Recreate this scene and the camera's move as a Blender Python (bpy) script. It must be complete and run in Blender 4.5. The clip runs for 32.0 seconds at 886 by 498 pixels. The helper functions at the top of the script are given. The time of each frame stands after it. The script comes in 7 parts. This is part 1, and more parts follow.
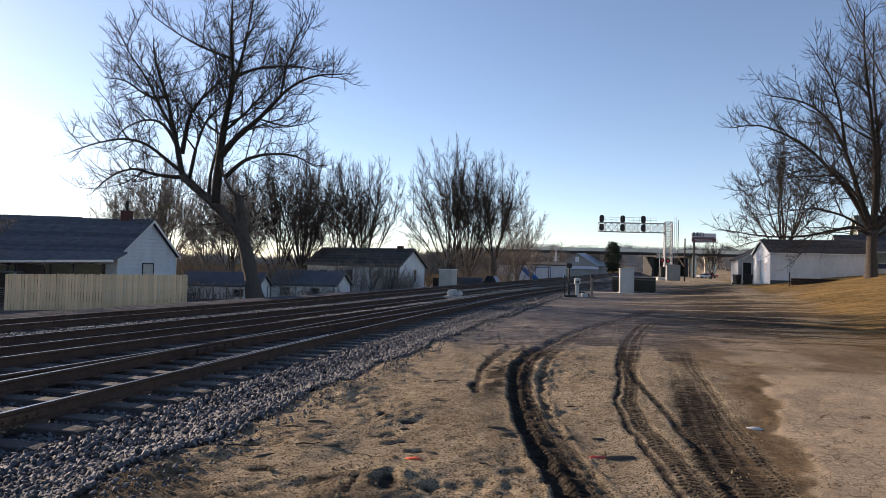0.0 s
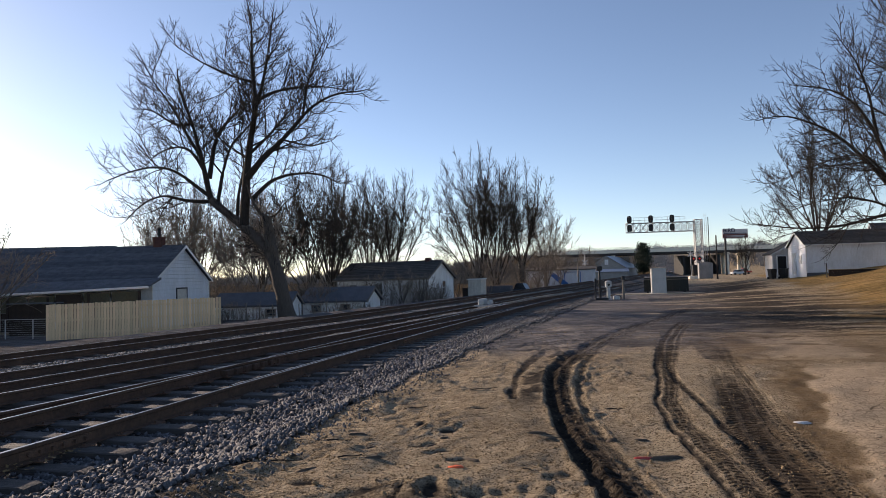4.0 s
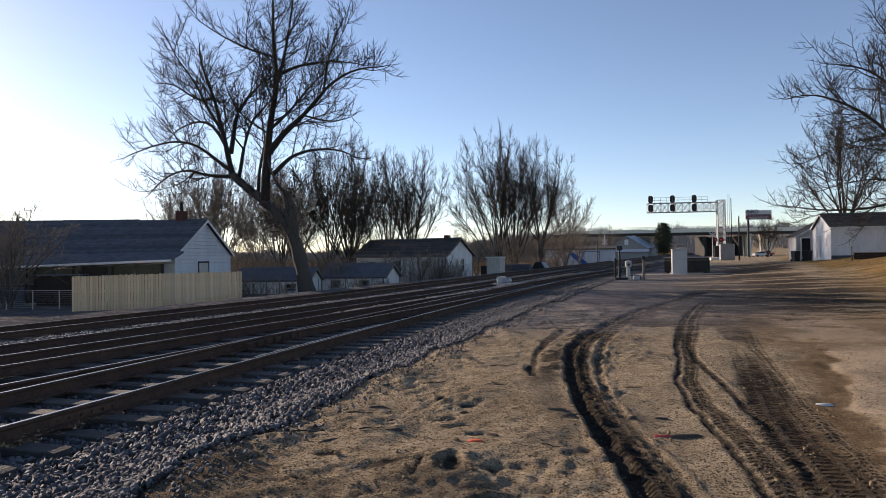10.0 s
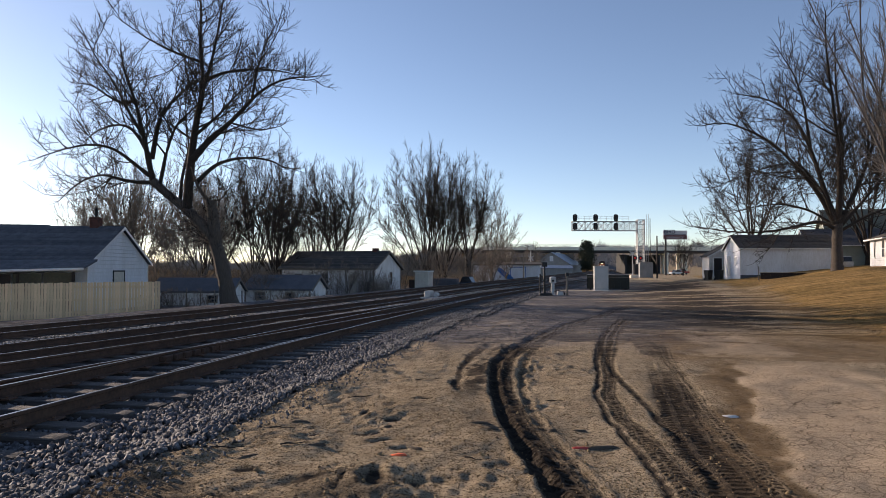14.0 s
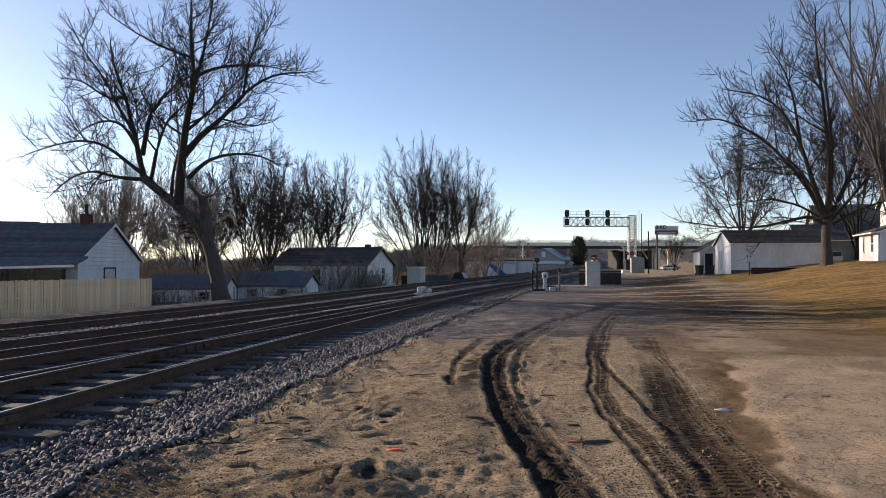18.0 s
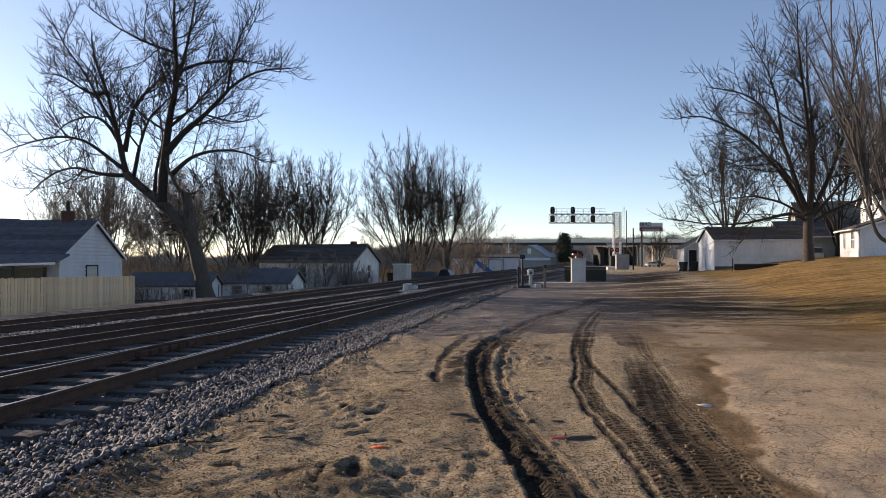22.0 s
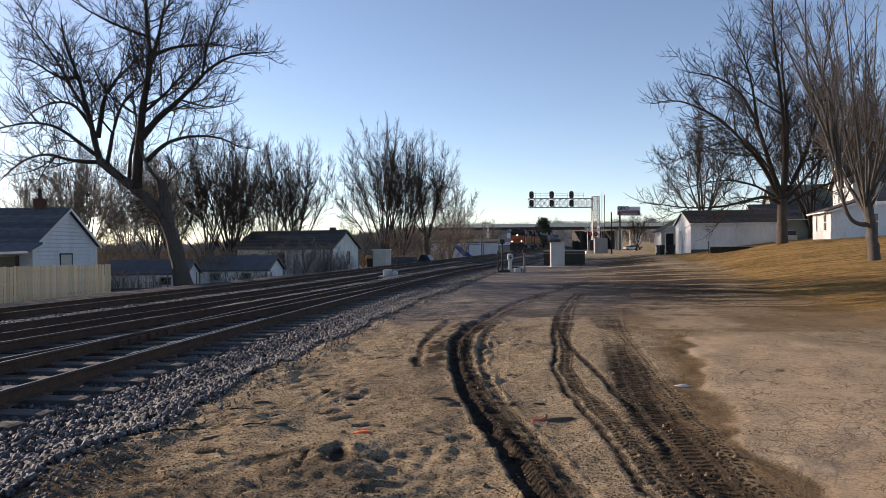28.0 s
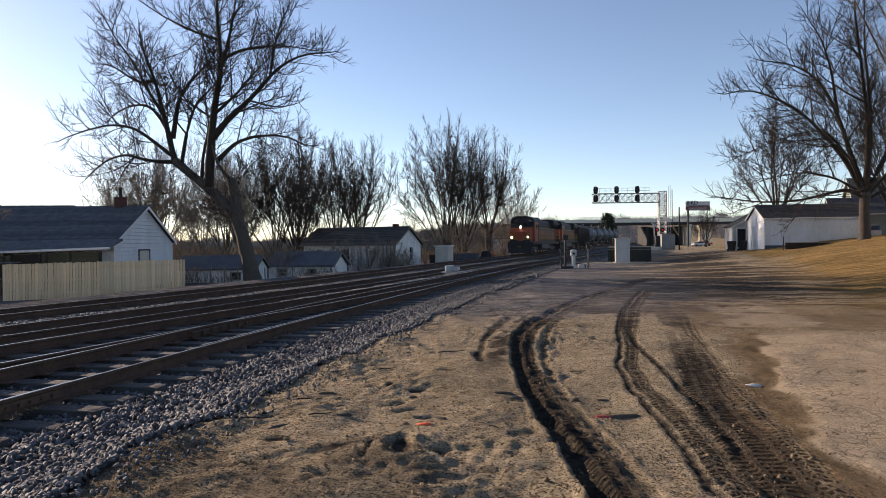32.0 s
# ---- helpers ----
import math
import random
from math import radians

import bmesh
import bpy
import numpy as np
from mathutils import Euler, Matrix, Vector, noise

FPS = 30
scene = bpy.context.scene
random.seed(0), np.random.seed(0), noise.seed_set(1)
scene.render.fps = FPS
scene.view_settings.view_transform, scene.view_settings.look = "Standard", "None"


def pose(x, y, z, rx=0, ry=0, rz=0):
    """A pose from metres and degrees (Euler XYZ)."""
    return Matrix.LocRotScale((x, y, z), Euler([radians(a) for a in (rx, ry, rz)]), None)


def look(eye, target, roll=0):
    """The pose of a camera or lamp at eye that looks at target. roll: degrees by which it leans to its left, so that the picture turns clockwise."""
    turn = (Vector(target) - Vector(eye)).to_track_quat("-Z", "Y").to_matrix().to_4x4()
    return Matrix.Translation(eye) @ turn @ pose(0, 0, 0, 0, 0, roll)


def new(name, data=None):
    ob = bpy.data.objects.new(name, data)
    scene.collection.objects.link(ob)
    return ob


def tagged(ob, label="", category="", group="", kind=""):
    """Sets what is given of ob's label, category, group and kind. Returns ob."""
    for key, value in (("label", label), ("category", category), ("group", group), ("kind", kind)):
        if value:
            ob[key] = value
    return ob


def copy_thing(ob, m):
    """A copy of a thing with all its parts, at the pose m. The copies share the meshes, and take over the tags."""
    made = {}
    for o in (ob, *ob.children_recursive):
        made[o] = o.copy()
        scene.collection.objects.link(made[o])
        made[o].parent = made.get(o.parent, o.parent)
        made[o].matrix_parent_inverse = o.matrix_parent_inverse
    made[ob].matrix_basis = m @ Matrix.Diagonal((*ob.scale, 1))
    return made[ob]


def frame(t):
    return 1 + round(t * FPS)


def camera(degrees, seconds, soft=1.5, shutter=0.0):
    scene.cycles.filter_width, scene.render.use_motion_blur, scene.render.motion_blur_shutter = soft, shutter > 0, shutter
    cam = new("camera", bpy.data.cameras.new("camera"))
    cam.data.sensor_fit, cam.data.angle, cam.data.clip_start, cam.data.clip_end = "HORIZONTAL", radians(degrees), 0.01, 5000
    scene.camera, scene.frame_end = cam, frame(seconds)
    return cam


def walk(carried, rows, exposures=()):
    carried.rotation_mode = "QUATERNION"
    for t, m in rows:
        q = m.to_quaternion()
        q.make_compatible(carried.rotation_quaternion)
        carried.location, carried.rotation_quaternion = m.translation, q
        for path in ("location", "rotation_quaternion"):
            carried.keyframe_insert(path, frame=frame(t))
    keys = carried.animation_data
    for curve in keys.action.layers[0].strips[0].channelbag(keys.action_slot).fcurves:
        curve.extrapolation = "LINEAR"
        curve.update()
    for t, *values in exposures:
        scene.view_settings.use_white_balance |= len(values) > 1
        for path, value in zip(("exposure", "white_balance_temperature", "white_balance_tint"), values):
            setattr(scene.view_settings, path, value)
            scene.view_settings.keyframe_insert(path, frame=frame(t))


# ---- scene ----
EXPOSURE, KELVIN, TINT = 0.52, 6780, 18
DEG = 67.5
cam = camera(DEG, 32.0, soft=0.5)
# seconds, x, y, z, pitch, roll, yaw of the hand-held camera
PATH = [
    (0.0, 0.051, 0.047, 1.644, 1.49, -1.39, 2.74),
    (0.5, 0.042, 0.065, 1.651, 1.08, -1.28, 3.53),
    (1.0, 0.010, 0.130, 1.646, 2.24, -0.41, 2.19),
    (1.5, 0.018, 0.068, 1.647, 2.66, -0.15, 0.98),
    (2.0, 0.013, 0.031, 1.659, 2.43, 0.37, 1.56),
    (2.5, 0.015, 0.043, 1.636, 2.78, -0.12, 2.36),
    (3.0, 0.036, 0.034, 1.625, 2.36, 0.59, 3.65),
    (3.5, 0.025, 0.044, 1.629, 2.79, 0.17, 4.58),
    (4.0, 0.019, 0.040, 1.612, 2.42, 1.56, 5.19),
    (4.5, 0.008, 0.043, 1.614, 2.32, 1.50, 5.42),
    (6.5, 0.000, 0.054, 1.603, 1.38, -0.26, 5.72),
    (7.0, 0.010, 0.013, 1.600, 1.55, 0.16, 4.99),
    (7.5, 0.013, 0.047, 1.593, 0.78, 0.46, 5.02),
    (8.0, 0.006, 0.040, 1.596, 0.75, 0.60, 4.89),
    (8.5, 0.002, 0.038, 1.601, 1.21, 0.55, 4.67),
    (9.0, 0.002, 0.034, 1.593, 0.92, 0.23, 5.19),
    (9.5, -0.001, 0.085, 1.585, 0.52, 0.44, 6.29),
    (10.0, -0.016, 0.035, 1.594, 0.53, 0.77, 6.78),
    (10.5, -0.014, 0.009, 1.599, 0.45, -0.55, 5.29),
    (11.0, -0.009, -0.002, 1.602, 0.78, -0.54, 2.85),
    (11.5, 0.003, 0.018, 1.594, 0.85, 0.03, 1.54),
    (12.0, 0.002, 0.005, 1.597, 1.09, 0.07, 0.64),
    (12.5, 0.002, 0.010, 1.594, 0.85, -0.19, 0.28),
    (13.0, -0.000, 0.000, 1.600, 0.98, 0.00, -0.00),
    (13.5, 0.001, -0.006, 1.602, 1.55, -0.12, 0.04),
    (14.0, -0.001, -0.005, 1.598, 1.68, -0.23, 0.60),
    (14.5, -0.003, 0.007, 1.595, 1.56, 0.26, 1.13),
    (16.5, -0.011, 0.000, 1.592, 1.49, 0.08, 1.66),
    (17.0, -0.013, -0.010, 1.593, 1.42, -0.05, 1.68),
    (17.5, -0.022, -0.025, 1.593, 1.24, -0.20, 0.80),
    (18.0, -0.021, -0.032, 1.599, 1.33, -0.06, -0.07),
    (18.5, -0.021, -0.029, 1.601, 1.36, -0.13, -0.57),
    (19.0, -0.006, 0.008, 1.603, 1.76, -0.43, -1.14),
    (19.5, 0.000, -0.010, 1.602, 2.19, 0.25, -1.71),
    (20.0, 0.012, -0.044, 1.598, 1.54, 0.73, -1.74),
    (20.5, 0.014, -0.012, 1.599, 1.16, 0.51, -1.74),
    (21.0, 0.003, -0.039, 1.600, 1.22, 0.85, -1.77),
    (21.5, -0.005, -0.046, 1.598, 1.12, 0.76, -1.27),
    (22.0, -0.006, -0.023, 1.600, 1.06, 0.04, -1.27),
    (22.5, -0.011, -0.010, 1.595, 1.02, -0.59, -2.11),
    (23.0, -0.008, -0.035, 1.595, 0.46, -0.58, -2.91),
    (23.5, -0.014, -0.033, 1.597, 0.39, -0.96, -3.28),
    (24.0, -0.013, -0.027, 1.596, 0.43, -0.93, -3.17),
    (24.5, -0.013, -0.030, 1.598, 0.43, -0.86, -3.09),
    (25.0, -0.014, -0.021, 1.599, 0.39, -0.64, -2.85),
    (25.5, -0.016, -0.026, 1.591, 0.22, -0.28, -3.17),
    (27.5, -0.016, -0.046, 1.594, -0.53, 0.71, -3.22),
    (28.0, -0.021, -0.047, 1.602, -0.22, 0.51, -3.03),
    (28.5, -0.018, -0.050, 1.594, -0.18, 0.33, -2.49),
    (29.0, -0.021, -0.038, 1.592, -0.32, 0.15, -2.04),
    (29.5, -0.010, -0.015, 1.591, -0.25, 0.25, -1.23),
    (30.0, -0.041, 0.005, 1.591, -0.19, 0.59, -1.67),
    (30.5, -0.040, -0.007, 1.580, -0.64, 3.58, -3.85),
    (31.0, 0.064, -0.012, 1.574, -0.30, -0.37, 0.79),
    (31.5, 0.043, -0.028, 1.570, -2.27, 1.91, 3.21),
    (32.0, -0.017, -0.057, 1.581, -0.49, 0.56, 2.33),
]
walk(cam, [(t, pose(x, y, z, 90 + p, r, w)) for t, x, y, z, p, r, w in PATH], exposures=[(0.0, EXPOSURE + 0.15, KELVIN, TINT), (2.5, EXPOSURE, KELVIN, TINT), (14.0, EXPOSURE, KELVIN, TINT), (20.0, EXPOSURE + 0.15, KELVIN + 150, TINT), (32.0, EXPOSURE + 0.15, KELVIN + 200, TINT)])

# ---- world and sun ----
SUN_BEARING, SUN_HEIGHT = -56.0, 15.0
world = bpy.data.worlds.new("sky")
world.use_nodes = True
scene.world = world
wt = world.node_tree
sky = wt.nodes.new("ShaderNodeTexSky")
sky.sky_type, sky.sun_disc = "NISHITA", False
sky.sun_elevation, sky.sun_rotation = radians(SUN_HEIGHT), radians(SUN_BEARING)
sky.altitude, sky.air_density, sky.dust_density, sky.ozone_density = 2600, 1.0, 1.4, 1.4
wt.nodes["Background"].inputs["Strength"].default_value = 0.126
wt.links.new(sky.outputs["Color"], wt.nodes["Background"].inputs["Color"])
sun = new("sun", bpy.data.lights.new("sun", "SUN"))
sun.data.energy, sun.data.angle, sun.data.color = 5.0, radians(0.55), (1.0, 0.84, 0.66)
_b, _e = radians(SUN_BEARING), radians(SUN_HEIGHT)
sun.matrix_world = look((60 * math.sin(_b) * math.cos(_e), 60 * math.cos(_b) * math.cos(_e), 60 * math.sin(_e)), (0, 0, 0))


# ---- materials ----
def material(name, base, rough=0.8, metal=0.0, second=None, scale=4.0, detail=6.0, bump=0.0, bump_scale=None,
             emit=None, emit_strength=0.0, island=0.0, wave=None, spec=0.4, streak=None, rand=0.0):
    """Base colour varied towards second by noise at two scales, with bump; wave = (axis, scale, depth) of courses."""
    m = bpy.data.materials.new(name)
    m.use_nodes = True
    n, l = m.node_tree.nodes, m.node_tree.links
    b = n["Principled BSDF"]
    b.inputs["Roughness"].default_value, b.inputs["Metallic"].default_value = rough, metal
    b.inputs["Specular IOR Level"].default_value = spec
    base = (*base, 1)
    second = (*second, 1) if second else tuple(c * 0.72 for c in base[:3]) + (1,)
    co = n.new("ShaderNodeTexCoord")
    mp = n.new("ShaderNodeMapping")
    if streak:
        mp.inputs["Scale"].default_value = streak
    l.new(co.outputs["Object"], mp.inputs["Vector"])
    big, fine = n.new("ShaderNodeTexNoise"), n.new("ShaderNodeTexNoise")
    for q, s in ((big, scale), (fine, scale * 7.3)):
        q.inputs["Scale"].default_value, q.inputs["Detail"].default_value = s, detail
        l.new(mp.outputs["Vector"], q.inputs["Vector"])
    add = n.new("ShaderNodeMath")
    add.operation = "ADD"
    l.new(big.outputs["Fac"], add.inputs[0]), l.new(fine.outputs["Fac"], add.inputs[1])
    ramp = n.new("ShaderNodeMapRange")
    ramp.inputs["From Min"].default_value, ramp.inputs["From Max"].default_value = 0.75, 1.3
    l.new(add.outputs[0], ramp.inputs["Value"])
    mix = n.new("ShaderNodeMix")
    mix.data_type = "RGBA"
    mix.inputs["A"].default_value, mix.inputs["B"].default_value = base, second
    l.new(ramp.outputs["Result"], mix.inputs["Factor"])
    colour = mix.outputs["Result"]
    if rand or island:
        src = n.new("ShaderNodeObjectInfo").outputs["Random"] if rand else n.new("ShaderNodeNewGeometry").outputs["Random Per Island"]
        k = rand or island
        mr = n.new("ShaderNodeMapRange")
        mr.inputs["To Min"].default_value, mr.inputs["To Max"].default_value = 1 - k, 1 + k
        l.new(src, mr.inputs["Value"])
        hsv = n.new("ShaderNodeHueSaturation")
        l.new(mr.outputs["Result"], hsv.inputs["Value"]), l.new(colour, hsv.inputs["Color"])
        colour = hsv.outputs["Color"]
    l.new(colour, b.inputs["Base Color"])
    height = None
    if bump:
        q = n.new("ShaderNodeTexNoise")
        q.inputs["Scale"].default_value, q.inputs["Detail"].default_value = bump_scale or scale * 5, 5
        l.new(mp.outputs["Vector"], q.inputs["Vector"])
        height = q.outputs["Fac"]
    if wave:
        axis, ws, depth = wave
        w = n.new("ShaderNodeTexWave")
        w.bands_direction, w.wave_profile = axis, "SAW"
        w.inputs["Scale"].default_value, w.inputs["Distortion"].default_value = ws, 0.0
        l.new(co.outputs["Object"], w.inputs["Vector"])
        wm = n.new("ShaderNodeMath")
        wm.operation = "MULTIPLY"
        wm.inputs[1].default_value = depth
        l.new(w.outputs["Fac"], wm.inputs[0])
        if height is None:
            height = wm.outputs[0]
        else:
            ad = n.new("ShaderNodeMath")
            l.new(height, ad.inputs[0]), l.new(wm.outputs[0], ad.inputs[1])
            height = ad.outputs[0]
    if height is not None:
        bn = n.new("ShaderNodeBump")
        bn.inputs["Strength"].default_value, bn.inputs["Distance"].default_value = bump or 0.5, 0.03
        l.new(height, bn.inputs["Height"]), l.new(bn.outputs["Normal"], b.inputs["Normal"])
    if emit:
        b.inputs["Emission Color"].default_value, b.inputs["Emission Strength"].default_value = (*emit, 1), emit_strength
    return m


M = {}
M["bark"] = material("bark", (0.046, 0.035, 0.027), 0.95, second=(0.016, 0.013, 0.011), scale=3, bump=0.6, streak=(6, 6, 1.2))
# same bark as the boughs, paler for the light on the trunk
M["bark_trunk_lit"] = material("weathered_trunk_bark", (0.10, 0.083, 0.069), 0.95, second=(0.05, 0.042, 0.035), scale=3, bump=1.0, streak=(6, 6, 1.0))
M["twig"] = material("twig", (0.034, 0.026, 0.021), 0.9, second=(0.02, 0.016, 0.013), scale=2)
M["twig_tan"] = material("twig_tan", (0.235, 0.19, 0.15), 0.9, second=(0.14, 0.113, 0.09), scale=2)
M["bark_tan"] = material("bark_tan", (0.16, 0.138, 0.118), 0.95, second=(0.075, 0.064, 0.055), scale=3, bump=1.0, streak=(6, 6, 1.2))
M["bark_maple"] = material("grey_maple_bark", (0.115, 0.102, 0.093), 0.95, second=(0.055, 0.049, 0.045), scale=3, bump=1.0, streak=(6, 6, 1.2))
M["twig_maple"] = material("grey_maple_twig", (0.13, 0.112, 0.10), 0.9, second=(0.075, 0.065, 0.058), scale=2)
M["bark_yard"] = material("furrowed_brown_bark", (0.085, 0.07, 0.059), 0.95, second=(0.04, 0.033, 0.028), scale=3, bump=1.0, streak=(6, 6, 1.0))
M["needle"] = material("needle", (0.022, 0.035, 0.016), 0.8, second=(0.012, 0.02, 0.01), scale=3)
M["siding"] = material("white_siding", (0.71, 0.73, 0.76), 0.6, second=(0.56, 0.565, 0.57), scale=1.2, bump=0.1, streak=(1, 1, 0.3))
M["siding_old"] = material("weathered_white_siding", (0.66, 0.65, 0.62), 0.75, second=(0.42, 0.40, 0.37), scale=1.6, bump=0.2, streak=(2, 2, 0.4))
M["siding_cream"] = material("cream_siding", (0.62, 0.58, 0.50), 0.7, second=(0.42, 0.38, 0.32), scale=1.2, bump=0.2)
M["siding_green"] = material("pale_green_siding", (0.25, 0.29, 0.25), 0.7, second=(0.19, 0.22, 0.19), scale=1.0, bump=0.2)
M["siding_grey"] = material("grey_metal_cladding", (0.30, 0.30, 0.29), 0.55, second=(0.22, 0.22, 0.21), scale=1.0, wave=("X", 6.0, 0.6))
M["siding_dull"] = material("dull_weathered_siding", (0.84, 0.84, 0.82), 0.85, second=(0.58, 0.555, 0.51), scale=1.6, bump=0.2, streak=(2, 2, 0.4))
M["trim"] = material("white_trim", (0.75, 0.75, 0.73), 0.5, second=(0.6, 0.6, 0.57), scale=3)
M["roof"] = material("dark_shingle", (0.12, 0.126, 0.14), 0.95, second=(0.058, 0.062, 0.072), scale=2.5, bump=0.5, spec=0.15, rand=0.22)
M["roof_grey"] = material("grey_shingle", (0.085, 0.08, 0.074), 0.95, second=(0.05, 0.047, 0.044), scale=2.0, bump=0.5, spec=0.15, rand=0.2)
M["roof_metal"] = material("blue_grey_metal_roof", (0.20, 0.23, 0.28), 0.35, 0.5, second=(0.14, 0.16, 0.2), scale=1.0, wave=("X", 4.0, 0.6))
M["roof_green"] = material("grey_green_roof", (0.12, 0.14, 0.12), 0.85, second=(0.085, 0.1, 0.085), scale=1.5, bump=0.3, spec=0.2)
M["dark"] = material("dark_opening", (0.012, 0.012, 0.013), 0.7)
M["glass"] = material("window_glass", (0.02, 0.024, 0.03), 0.06, second=(0.015, 0.018, 0.022), spec=0.6)
M["brick"] = material("chimney_brick", (0.11, 0.045, 0.034), 0.9, second=(0.06, 0.03, 0.025), scale=6, bump=0.5)
M["fence"] = material("new_fence_wood", (0.80, 0.56, 0.34), 0.8, second=(0.58, 0.40, 0.235), scale=2.0, bump=0.3, streak=(8, 8, 0.6), rand=0.15)
M["wood_grey"] = material("weathered_wood", (0.22, 0.19, 0.155), 0.9, second=(0.12, 0.10, 0.085), scale=3, bump=0.4, streak=(5, 5, 0.6))
M["wood_pale"] = material("pale_weathered_board", (0.42, 0.32, 0.2), 0.9, second=(0.3, 0.225, 0.14), scale=3, bump=0.3)
M["earth"] = material("brown_earth_bank", (0.17, 0.13, 0.09), 0.95, second=(0.09, 0.07, 0.05), scale=0.3, bump=0.4)
M["wood_dark"] = material("dark_brown_boards", (0.045, 0.032, 0.025), 0.9, second=(0.025, 0.018, 0.015), scale=3, bump=0.3)
M["tie"] = material("creosoted_tie", (0.105, 0.092, 0.083), 0.85, second=(0.04, 0.036, 0.035), scale=2.0, bump=0.6, bump_scale=14, streak=(1.2, 10, 4), rand=0.25)
M["rail"] = material("rusty_rail_side", (0.105, 0.06, 0.04), 0.85, second=(0.055, 0.035, 0.026), scale=3, bump=0.3, spec=0.25)
M["rail_top"] = material("polished_rail_head", (0.40, 0.39, 0.38), 0.36, 1.0, second=(0.24, 0.22, 0.20), scale=1.2)
M["steel_rust"] = material("rusty_plate", (0.14, 0.075, 0.045), 0.8, second=(0.06, 0.035, 0.025), scale=8, bump=0.4)
M["stone"] = material("ballast_stone", (0.118, 0.12, 0.128), 0.8, second=(0.05, 0.051, 0.055), scale=9, bump=0.3, island=0.65)
# paler copy of the ballast stone, for the sun on the ridges
M["stone_sunlit"] = material("pale_ballast_stone", (0.27, 0.26, 0.245), 0.85, second=(0.15, 0.145, 0.14), scale=9, bump=0.3, island=0.5)
M["clod"] = material("dirt_clod", (0.25, 0.18, 0.10), 0.95, second=(0.13, 0.095, 0.055), scale=12, bump=0.5, island=0.3)
# dark tone of the lumps that stand for shaded gaps in the dirt
M["mud"] = material("dark_wet_mud", (0.10, 0.077, 0.055), 0.9, second=(0.05, 0.039, 0.029), scale=14, bump=0.5)
M["paint_orange"] = material("orange_survey_paint", (0.85, 0.13, 0.03), 0.7, second=(0.6, 0.12, 0.05), scale=20)
M["paint_red"] = material("red_survey_paint", (0.62, 0.06, 0.05), 0.7, second=(0.3, 0.08, 0.06), scale=20)
M["pale_scrap"] = material("pale_scrap", (0.62, 0.6, 0.56), 0.7, second=(0.4, 0.38, 0.35), scale=20)
M["galv"] = material("galvanised_steel", (0.45, 0.45, 0.45), 0.6, 0.3, second=(0.32, 0.32, 0.32), scale=3)
M["alu_white"] = material("white_painted_steel", (0.46, 0.46, 0.45), 0.5, second=(0.36, 0.36, 0.34), scale=2)
M["black"] = material("black_painted_steel", (0.014, 0.014, 0.015), 0.6, second=(0.022, 0.022, 0.022), scale=3)
M["red_lamp"] = material("red_crossing_lamp", (0.5, 0.02, 0.02), 0.3, emit=(1.0, 0.03, 0.03), emit_strength=0.25)
M["olive"] = material("olive_porch_panel", (0.085, 0.078, 0.045), 0.7, second=(0.05, 0.047, 0.03), scale=1)
M["straw"] = material("dry_grass", (0.24, 0.16, 0.07), 0.9, second=(0.15, 0.10, 0.045), scale=2, island=0.25)
M["concrete"] = material("bridge_concrete", (0.84, 0.74, 0.58), 0.9, second=(0.66, 0.61, 0.52), scale=0.4, bump=0.3)
# near-black, for the shade in the opening under the deck
M["concrete_dark"] = material("stained_concrete", (0.05, 0.048, 0.045), 0.9, second=(0.03, 0.029, 0.028), scale=0.4, bump=0.3)
M["pad_gravel"] = material("pale_tan_gravel", (0.50, 0.41, 0.30), 0.95, second=(0.30, 0.24, 0.17), scale=5, bump=0.5)
M["girder"] = material("dark_steel_girder", (0.035, 0.033, 0.032), 0.8, second=(0.05, 0.04, 0.035), scale=0.6)
M["orange"] = material("orange_locomotive_paint", (0.40, 0.075, 0.022), 0.5, second=(0.25, 0.055, 0.022), scale=1.2)
M["loco_black"] = material("sooty_black_paint", (0.018, 0.017, 0.017), 0.6, second=(0.03, 0.027, 0.024), scale=2)
M["loco_grey"] = material("grey_underframe", (0.075, 0.07, 0.066), 0.7, second=(0.04, 0.037, 0.034), scale=2)
M["orange_faded"] = material("faded_orange_paint", (0.27, 0.085, 0.035), 0.6, second=(0.13, 0.05, 0.03), scale=1.2)
M["yellow"] = material("yellow_stripe_paint", (0.36, 0.20, 0.04), 0.6, second=(0.22, 0.12, 0.03), scale=3)
M["headlight"] = material("lit_headlight", (1, 0.9, 0.7), 0.3, emit=(1.0, 0.82, 0.55), emit_strength=13)
M["tank"] = material("grey_tank_paint", (0.085, 0.088, 0.098), 0.5, second=(0.05, 0.05, 0.056), scale=0.8)
M["hopper"] = material("dark_brown_car_paint", (0.05, 0.036, 0.03), 0.7, second=(0.03, 0.024, 0.02), scale=1)
M["blue_paint"] = material("blue_painted_mark", (0.03, 0.14, 0.42), 0.6)
M["blue_tarp"] = material("blue_grey_roofing", (0.095, 0.10, 0.115), 0.9, second=(0.06, 0.064, 0.075), scale=1)
M["bill_white"] = material("billboard_face", (0.5, 0.5, 0.52), 0.6, second=(0.42, 0.42, 0.45), scale=1)
M["bill_text"] = material("billboard_navy", (0.015, 0.02, 0.06), 0.6)
M["bill_red"] = material("billboard_red_brown", (0.16, 0.06, 0.06), 0.6)
M["bin"] = material("dark_plastic_bin", (0.018, 0.015, 0.013), 0.5)
M["car_white"] = material("white_car_paint", (0.6, 0.6, 0.6), 0.25)
M["car_blue"] = material("dark_car_paint", (0.03, 0.04, 0.06), 0.25)
M["car_red"] = material("red_truck_paint", (0.4, 0.04, 0.03), 0.3)
